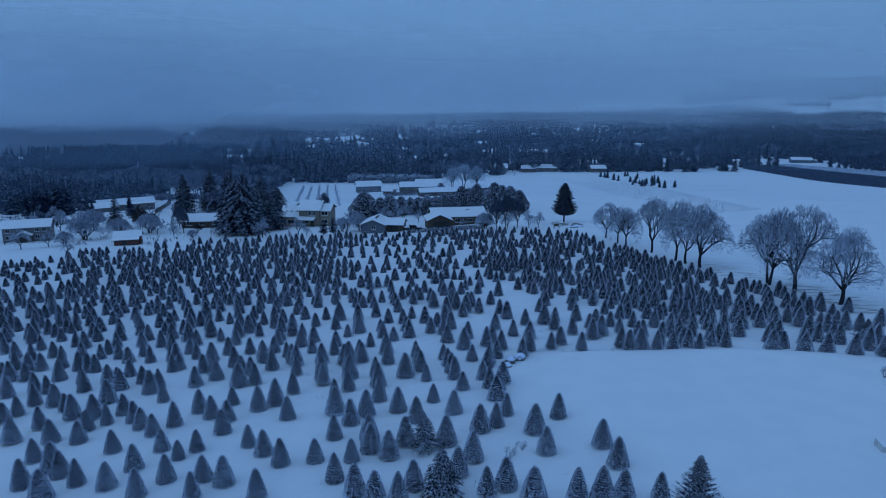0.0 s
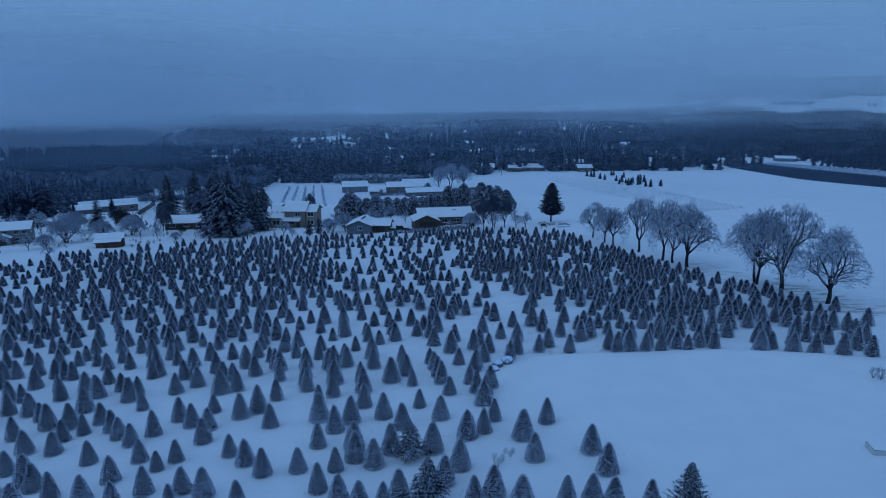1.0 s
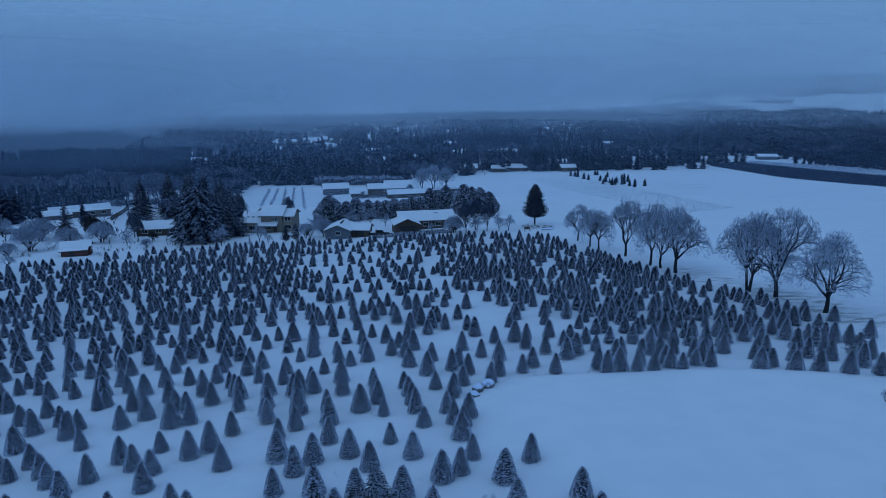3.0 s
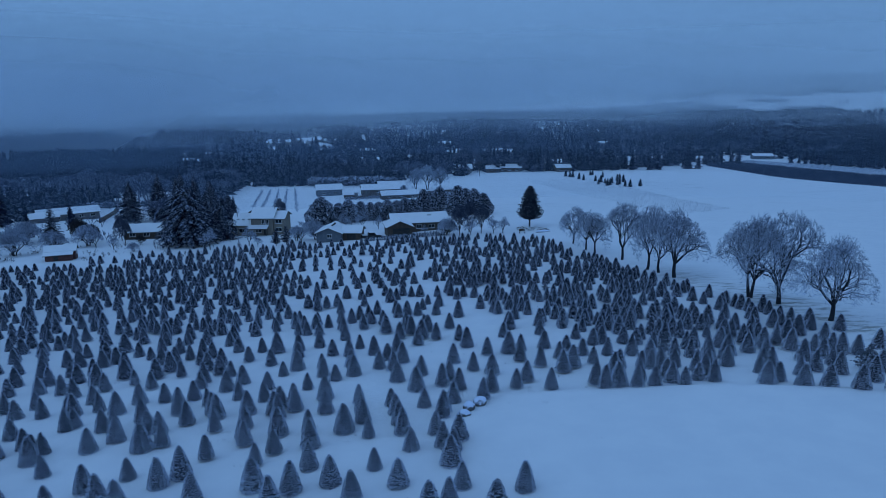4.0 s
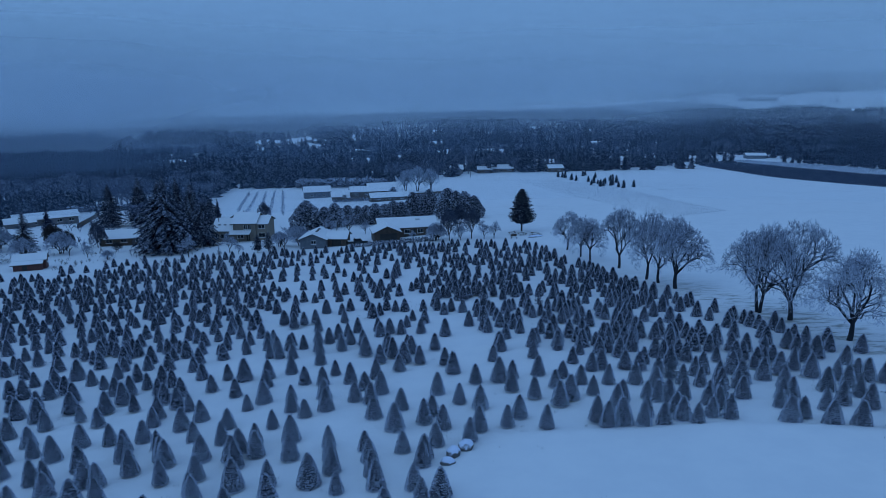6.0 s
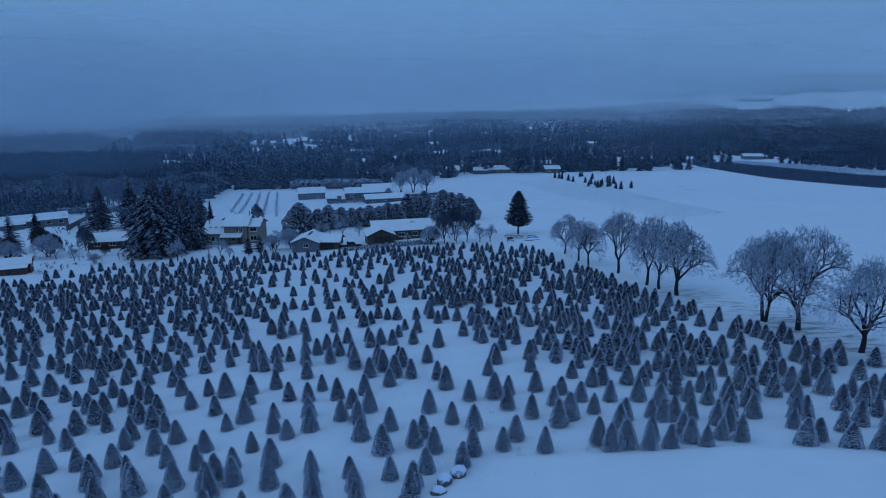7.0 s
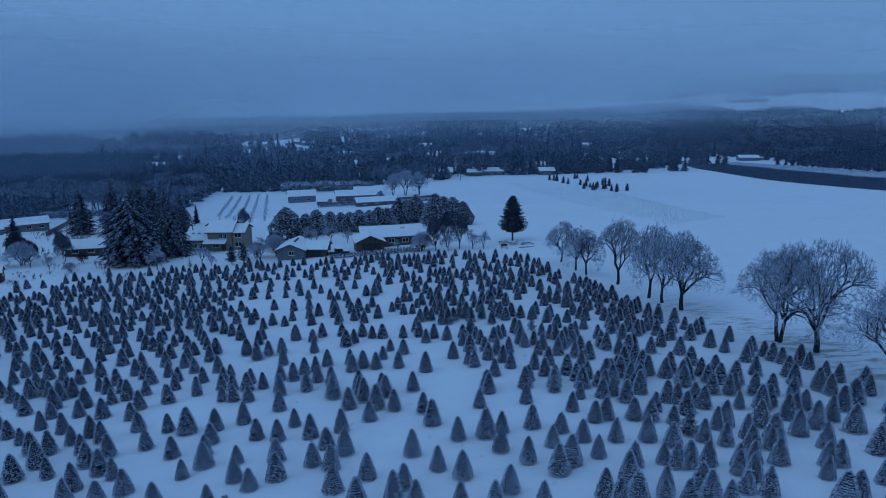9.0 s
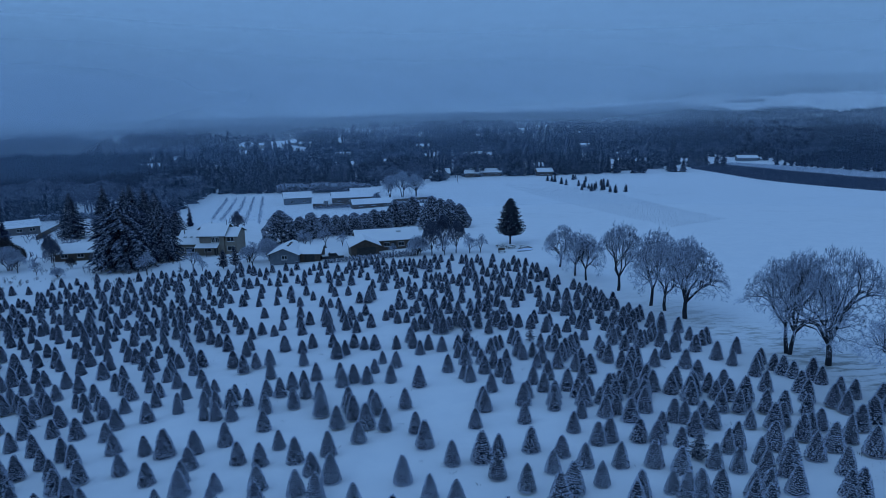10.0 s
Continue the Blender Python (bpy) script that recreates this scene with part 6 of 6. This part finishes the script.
spread = np.random.default_rng(52)
yard = [(x, y) for x, y in zip(spread.uniform(-128, -48, 420), spread.uniform(163, 192, 420)) if abs(x) < 0.72 * y and y > 158 - 0.07 * (x + 60) and math.hypot(x + 83, y - 167) > 6 and math.sin(x * 0.31) + math.sin(y * 0.5 + x * 0.12) > 0.1]
scatter("garden_shrubs", "low brown shrubs and dead stalks in snowy yards", "shrubs", SHRUBS, yard, spread.uniform(0.25, 0.75, len(yard)), M_BROWN)

SEED = [(np.array(((0.16, 0, 0), (-0.08, 0.14, 0), (-0.08, -0.14, 0), (0, 0, 0.5))), np.array(((0, 1, 3), (1, 2, 3), (2, 0, 3))))]
places = []
for i in range(28):
    for j in range(95):
        u, w = (i + RNG.uniform(-0.15, 0.15)) / 27, (j + RNG.uniform(-0.3, 0.3)) / 94
        near, far = np.array((84 + 24 * u, 205 + 16 * u)), np.array((72 + 44 * u, 415 - 12 * u))
        p = near + (far - near) * w
        if RNG.random() < 0.8:
            places.append((p[0], p[1]))
scatter("seedlings", "rows of tiny fir seedlings poking through snow", "seedlings", SEED, places, RNG.uniform(0.4, 0.8, len(places)), M_NURSERY)

CLUSTER = [fir_shape(RNG, 3.6, 1.15, 160, 0.4) for i in range(3)]
CLUSTER_MESH = [mesh_of("needles", *c, M_PINE) for c in CLUSTER]
for x, y in ((101, 424), (103, 421), (104, 418), (105, 406), (106, 399), (118, 428), (120, 430), (111, 391), (105, 364), (111, 380), (122, 414), (111, 372), (107, 354), (110, 359), (115, 372),
             (124, 391), (114, 359), (128, 399), (116, 362), (124, 380), (114, 346), (115, 341), (122, 346)):
    fir = spot(thing("christmas_tree", Matrix(), "dark unsold fir remaining in a snowy field", "christmas tree", "firs in the far field"), x, y, RNG.uniform(0, 360), RNG.uniform(0.75, 1.2))
    part("needles", CLUSTER_MESH[int(RNG.integers(3))], None, fir)

# ---- far woods ----
def far_conifer(rng, layers=11, spikes=7, spread=0.19):
    """A conifer of unit height: tiers of drooping boughs round a dark core."""
    v, t = [(0, 0, 0.99)], []
    for j in range(5):
        v.append((spread * 0.5 * math.cos(j * 1.2566), spread * 0.5 * math.sin(j * 1.2566), 0.02))
        t.append((0, 1 + j, 1 + (j + 1) % 5))
    k = 6
    for i in range(layers):
        s = 0.07 + 0.88 * i / layers
        r = spread * (1 - s) ** 0.8 + 0.012
        turn = rng.uniform(0, 6)
        for j in range(spikes):
            a, q = turn + j * 6.283 / spikes + rng.normal(0, 0.15), r * rng.uniform(0.65, 1.2)
            z, h = s + rng.normal(0, 0.3 / layers), rng.uniform(0.9, 1.3) * 3.14 / spikes
            low = z - q * rng.uniform(0.25, 0.6)
            v += [(0.1 * q * math.cos(a), 0.1 * q * math.sin(a), z + 0.35 * q), (q * math.cos(a - h), q * math.sin(a - h), low), (1.1 * q * math.cos(a + h), 1.1 * q * math.sin(a + h), low)]
            t.append((k, k + 1, k + 2))
            k += 3
    return np.array(v), np.array(t)


def far_broadleaf(rng, n=230, size=0.075):
    """A frosted bare crown far off: fine twigs over three or four lobes on a forked stem."""
    lobes = rng.normal(0, 0.14, (4, 3)) * (1, 1, 0.5) + (0, 0, 0.66)
    s = rng.normal(0, 1, (n, 3))
    s /= np.linalg.norm(s, axis=1)[:, None]
    s[:, 2] = np.abs(s[:, 2]) * 1.1 - 0.3
    c = s * (rng.uniform(0.3, 1, n) ** 0.4)[:, None] * 0.24 + lobes[rng.integers(0, 4, n)]
    d = s * 0.9 + rng.normal(0, 0.45, (n, 3)) + (0, 0, 0.35)
    e = np.cross(d, rng.normal(0, 1, (n, 3)))
    e /= np.linalg.norm(e, axis=1)[:, None]
    w = size * 0.22
    v = np.stack((c - e * w, c + e * w, c + d * size), 1).reshape(-1, 3)
    t = np.arange(3 * n).reshape(-1, 3)
    stems = [tube((0, 0, -0.02), (0, 0, 0.4), 0.025, 0.018, 4)] + [tube((0, 0, 0.38), p, 0.014, 0.006, 3) for p in lobes]
    return joined([(v, t)] + stems)


CONIFERS = [far_conifer(RNG) for i in range(6)]
CONIFERS_LOW = [far_conifer(RNG, 6, 4, 0.17) for i in range(5)]
CONIFERS_TINY = [far_conifer(RNG, 4, 3, 0.2) for i in range(4)]
BROADLEAF = [far_broadleaf(RNG) for i in range(5)]
BROADLEAF_LOW = [far_broadleaf(RNG, 40, 0.2) for i in range(3)]


def forest(name, label, shapes, xs, ys, tall, mat, wide=1.0):
    """Woods as one mesh: every tree at its own place, height and turn."""
    n = len(xs)
    pick = RNG.integers(0, len(shapes), n)
    made = []
    for k, (v, t) in enumerate(shapes):
        m = np.nonzero(pick == k)[0]
        if not len(m):
            continue
        a, h = RNG.uniform(0, 6.283, len(m)), tall[m]
        w = h * wide * RNG.uniform(0.8, 1.25, len(m))
        c, s = np.cos(a) * w, np.sin(a) * w
        x = v[None, :, 0] * c[:, None] - v[None, :, 1] * s[:, None] + xs[m][:, None]
        y = v[None, :, 0] * s[:, None] + v[None, :, 1] * c[:, None] + ys[m][:, None]
        z = v[None, :, 2] * h[:, None] + ground_z(xs[m], ys[m])[:, None]
        made.append((np.stack((x, y, z), 2).reshape(-1, 3), (t[None] + (np.arange(len(m)) * len(v))[:, None, None]).reshape(-1, 3)))
    tagged(new(name, mesh_of(name, *joined(made), mat)), label, "woods", kind="stuff")


def clumps(x, y, size, seed):
    """A smooth random field from -1 to 1 that gathers trees into groves."""
    r = np.random.default_rng(seed)
    f = np.zeros_like(x)
    for i in range(7):
        a, k, p = r.uniform(0, 6.283), r.uniform(0.6, 1.8) * 6.283 / size, r.uniform(0, 6.283)
        f = f + np.sin((x * math.cos(a) + y * math.sin(a)) * k + p)
    return f / 3.0


# open ground in the valley: middle x, y, half width, half depth
OPEN = ((-115, 890, 75, 165), (270, 520, 42, 30), (-60, 1330, 110, 60), (-420, 700, 90, 45), (-330, 600, 45, 28), (-215, 840, 75, 45), (60, 540, 60, 22), (230, 700, 22, 14), (20, 700, 40, 25), (180, 560, 90, 26),
        (-15, 500, 34, 16), (440, 1280, 70, 70), (330, 1050, 70, 40), (120, 900, 50, 30), (-330, 1200, 90, 60), (60, 1700, 160, 90), (290, 560, 60, 20))
ROOFS = [(RNG.uniform(-260, 300), RNG.uniform(440, 1100)) for i in range(90)] + [(RNG.uniform(-200, 700), RNG.uniform(1100, 1800)) for i in range(45)]


def is_open(x, y):
    o = np.zeros(len(x), bool)
    for cx, cy, a, b in OPEN:
        o |= ((x - cx) / a) ** 2 + ((y - cy) / b) ** 2 < 1
    for cx, cy in ROOFS:
        o |= (abs(x - cx) < 9) & (y < cy + 8) & (y > cy - 16)
    o |= (x > 28) & (x < 225) & (y < 460)
    o |= (x > 205) & (y < 420 + 0.28 * x) & (y > 180)
    o |= (x > -105) & (y < 432) & (x < 40)
    o |= (x > -150) & (y < 305)
    o |= (x < -0.3 * y) & (y < 690)
    far = np.hypot(x - 300, y)
    o |= (far > 1850 + 60 * clumps(x, y, 400, 9)) & (far < 2480 + 50 * clumps(x, y, 300, 12)) & (x > (0.50 + 0.05 * clumps(x, y, 350, 17)) * y)
    return o


def sow(n, x0, x1, y0, y1, size, thresh, seed):
    x, y = RNG.uniform(x0, x1, n), RNG.uniform(y0, y1, n)
    keep = (clumps(x, y, size, seed) > thresh) & ~is_open(x, y) & (abs(x) < 0.78 * y + 60)
    return x[keep], y[keep]


x, y = sow(13000, -600, 520, 225, 1000, 150, -0.25, 21)
forest("far_woods", "dark conifer woods filling the valley", CONIFERS, x, y, RNG.uniform(8, 14, len(x)) + 8 * RNG.random(len(x)) ** 4, M_FIR_FAR, 1.25)
x, y = sow(9000, -600, 520, 225, 1000, 120, -0.35, 5)
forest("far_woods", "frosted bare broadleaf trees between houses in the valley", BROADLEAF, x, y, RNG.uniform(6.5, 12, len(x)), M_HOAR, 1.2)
x, y = sow(2600, -150, 330, 436, 800, 110, -0.7, 23)
forest("far_woods", "dark firs crowding the houses beyond the farm", CONIFERS, x, y, RNG.uniform(8, 15, len(x)), M_FIR_FAR, 1.3)
x, y = RNG.uniform(-10, 105, 90), RNG.uniform(472, 530, 90)
forest("far_woods", "dark firs behind the houses along the field road", CONIFERS, x, y, RNG.uniform(9, 16, 90), M_FIR_FAR, 1.4)
x, y = sow(40000, -1500, 1900, 1000, 2250, 300, -0.45, 33)
forest("far_woods", "distant conifer woods fading into the mist", CONIFERS_TINY, x, y, RNG.uniform(8, 15, len(x)), M_FIR_FAR, 1.8)
x, y = sow(9000, -1200, 1300, 1000, 2000, 250, -0.4, 41)
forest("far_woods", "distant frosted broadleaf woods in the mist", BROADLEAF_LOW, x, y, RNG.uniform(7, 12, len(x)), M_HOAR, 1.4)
x, y = RNG.uniform(700, 3000, 16000), RNG.uniform(1300, 3200, 16000)
far = np.hypot(x - 300, y)
strip = (np.abs(np.sin(far / 95 + 2.0 * clumps(x, y, 900, 15))) < 0.06) & (clumps(x, y, 260, 16) > 0.1) & (far > 1950)
keep = ((far > 2480 + 50 * clumps(x, y, 300, 12)) & (far < 3150) & (np.hypot(x, y) < 3300) | strip) & (x > 0.36 * y)
forest("ridge_woods", "dark woods and hedgerows on the far snowy hill", CONIFERS_TINY, x[keep], y[keep], RNG.uniform(12, 20, int(keep.sum())), M_FIR_FAR, 2.4)
x, y = RNG.uniform(-560, -112, 9000), RNG.uniform(222, 700, 9000)
near = (y > np.where(x < -142, 234 - 0.5 * (x + 142), 318)) & (abs(x) < 0.78 * y + 40) & ~((np.hypot((x + 400) / 80, (y - 610) / 42)) < 1)
dark = near & np.where(y < 330, x < -142, (y > 425 + 22 * clumps(x, y, 90, 81)) & (x < -0.33 * y) | (clumps(x, y, 60, 83) > 0.45))
forest("dark_wood", "dense dark fir wood on the slope", CONIFERS, x[dark], y[dark], RNG.uniform(9, 12.5, int(dark.sum())), M_FIR_FAR, 1.2)
frost = near & ~dark & (y < 460) & (RNG.random(9000) < 0.42)
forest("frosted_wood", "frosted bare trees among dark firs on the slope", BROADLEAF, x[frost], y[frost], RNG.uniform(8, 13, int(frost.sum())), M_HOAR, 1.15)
x, y = RNG.uniform(-112, -64, 330), RNG.uniform(232, 428, 330)
keep = (x < np.where(y < 285, -72, -95 - 0.12 * (y - 330))) & (y > np.where(x < -90, 310, 240))
pick = RNG.random(330) < 0.45
forest("garden_firs", "dark firs crowding the edge of the orchard", CONIFERS, x[keep & pick], y[keep & pick], RNG.uniform(8, 13, int((keep & pick).sum())), M_FIR_FAR, 1.3)
forest("frosted_wood", "frosted bare trees beside the orchard", BROADLEAF, x[keep & ~pick], y[keep & ~pick], RNG.uniform(7, 11, int((keep & ~pick).sum())), M_HOAR, 1.2)
for cx, cy, rx, ry, count, low, high in ((-372, 790, 42, 30, 130, 19, 26), (-230, 860, 75, 30, 200, 16, 22), (-300, 940, 60, 30, 120, 16, 22), (-560, 860, 90, 40, 160, 16, 22), (-85, 900, 28, 16, 60, 16, 22), (-128, 470, 26, 20, 40, 15, 21)):
    x, y = cx + rx * RNG.normal(0, 0.5, count), cy + ry * RNG.normal(0, 0.5, count)
    forest("dark_grove", "grove of tall dark firs standing above the woods", CONIFERS, x, y, RNG.uniform(low, high, count), M_FIR_FAR, 1.1)
gx, gy = np.meshgrid(np.arange(280, 760, 4.5), np.arange(330, 960, 5.5))
gx, gy = (gx + RNG.normal(0, 0.6, gx.shape)).ravel(), (gy + RNG.normal(0, 0.6, gy.shape)).ravel()
keep = (gx < 0.8 * gy + 60) & (gx > np.where(gy < 500, 284 + 0.47 * (518 - gy), np.where(gy < 585, 322, 300 + 0.25 * (gy - 518))))
forest("timber_plantation", "even-aged dark conifer plantation in straight rows", CONIFERS_LOW, gx[keep], gy[keep], RNG.uniform(9, 13, int(keep.sum())), M_FIR_FAR, 1.25)


x, y = RNG.uniform(-150, -52, 420), RNG.uniform(168, 335, 420)
keep = (clumps(x, y, 40, 61) > 0.15) & ((x < -104) | (y < 236)) & (np.hypot(x + 77, y - 206) > 9) & (np.hypot(x + 83, y - 167) > 8) & (np.hypot(x + 112, y - 176) > 10) & (np.hypot(x + 131, y - 273) > 20) & (abs(x) < 0.74 * y)
scatter("garden_thicket", "frosted shrubs and young trees crowding the gardens", "shrubs", SHRUBS, list(zip(x[keep], y[keep])), RNG.uniform(1.3, 2.9, int(keep.sum())), M_HOAR)
x, y = RNG.uniform(-150, -60, 30), RNG.uniform(205, 335, 30)
keep = (clumps(x, y, 45, 71) > 0.2) & ((x < -106) | (y < 225)) & (np.hypot(x + 77, y - 206) > 10) & (np.hypot(x + 131, y - 273) > 20)
forest("garden_firs", "dark firs standing among the gardens", CONIFERS, x[keep], y[keep], RNG.uniform(5, 11, int(keep.sum())), M_FIR_FAR, 1.3)
u = np.linspace(0, 1, 34)
x, y = 110 + 88 * u + RNG.normal(0, 1.5, 34), 458 + 34 * u + RNG.normal(0, 2.5, 34)
forest("windbreak", "line of dark firs along the far field road", CONIFERS, x, y, RNG.uniform(7, 12, 34), M_FIR_FAR, 1.6)
x, y = np.array((33.0, 36.0, 39.0, 88.0, 91.0, -4.0, -9.0, 2.0)), np.array((448.0, 446.0, 450.0, 462.0, 464.0, 440.0, 446.0, 452.0))
forest("windbreak", "tall dark firs beside the far field houses", CONIFERS, x, y, RNG.uniform(11, 15, 8), M_FIR_FAR, 1.4)


SPRIG = [far_conifer(RNG, 4, 4, 0.5) for i in range(3)]
for name, label, w0, w1, tall, mat in (("nursery_trees", "dense dark block of young nursery firs", 0.0, 0.72, (1.1, 1.7), M_NURSERY), ("nursery_trees", "snow-covered rows of smaller nursery firs", 0.76, 1.25, (0.5, 0.8), M_TWIG)):
    places = []
    for i in range(230):
        for j in range(26):
            u, w = (i + RNG.uniform(-0.3, 0.3)) / 229, w0 + (w1 - w0) * (j + RNG.uniform(-0.2, 0.2)) / 25
            near, far = np.array((221 + 17 * u, 486 - 205 * u)), np.array((262 + 90 * u, 518 - 190 * u))
            places.append(tuple(near + (far - near) * w))
    scatter(name, label, "nursery", SPRIG, places, RNG.uniform(*tall, len(places)), mat)


# ---- far houses in the valley ----
def far_house(x, y, w, d, eave, turn):
    h = thing("house", on_ground(x, y, turn), "distant house with a snow-covered roof among trees", "house", "houses in the valley")
    gable_block(h, -w / 2, w / 2, 0, d, eave, d * 0.22, "x", (M_GREYWALL, M_BROWNWALL, M_BEIGE)[int(RNG.integers(3))], 0.6)
    for k in (-0.25, 0.25):
        win = part("window", box(bmesh.new(), w * k - 0.8, w * k + 0.8, -0.05, 0.03, 1.0, 2.2), M_GLASS, h)
    return h


for x, y in ROOFS:
    if not ((28 < x < 225 and y < 462) or (x < 40 and y < 436) or (x > 285 and y < 1100) or (x > 140 and y < 620)):
        far_house(x, y, RNG.uniform(10, 19), RNG.uniform(8, 11), RNG.uniform(2.6, 4.5), RNG.uniform(-30, 30))
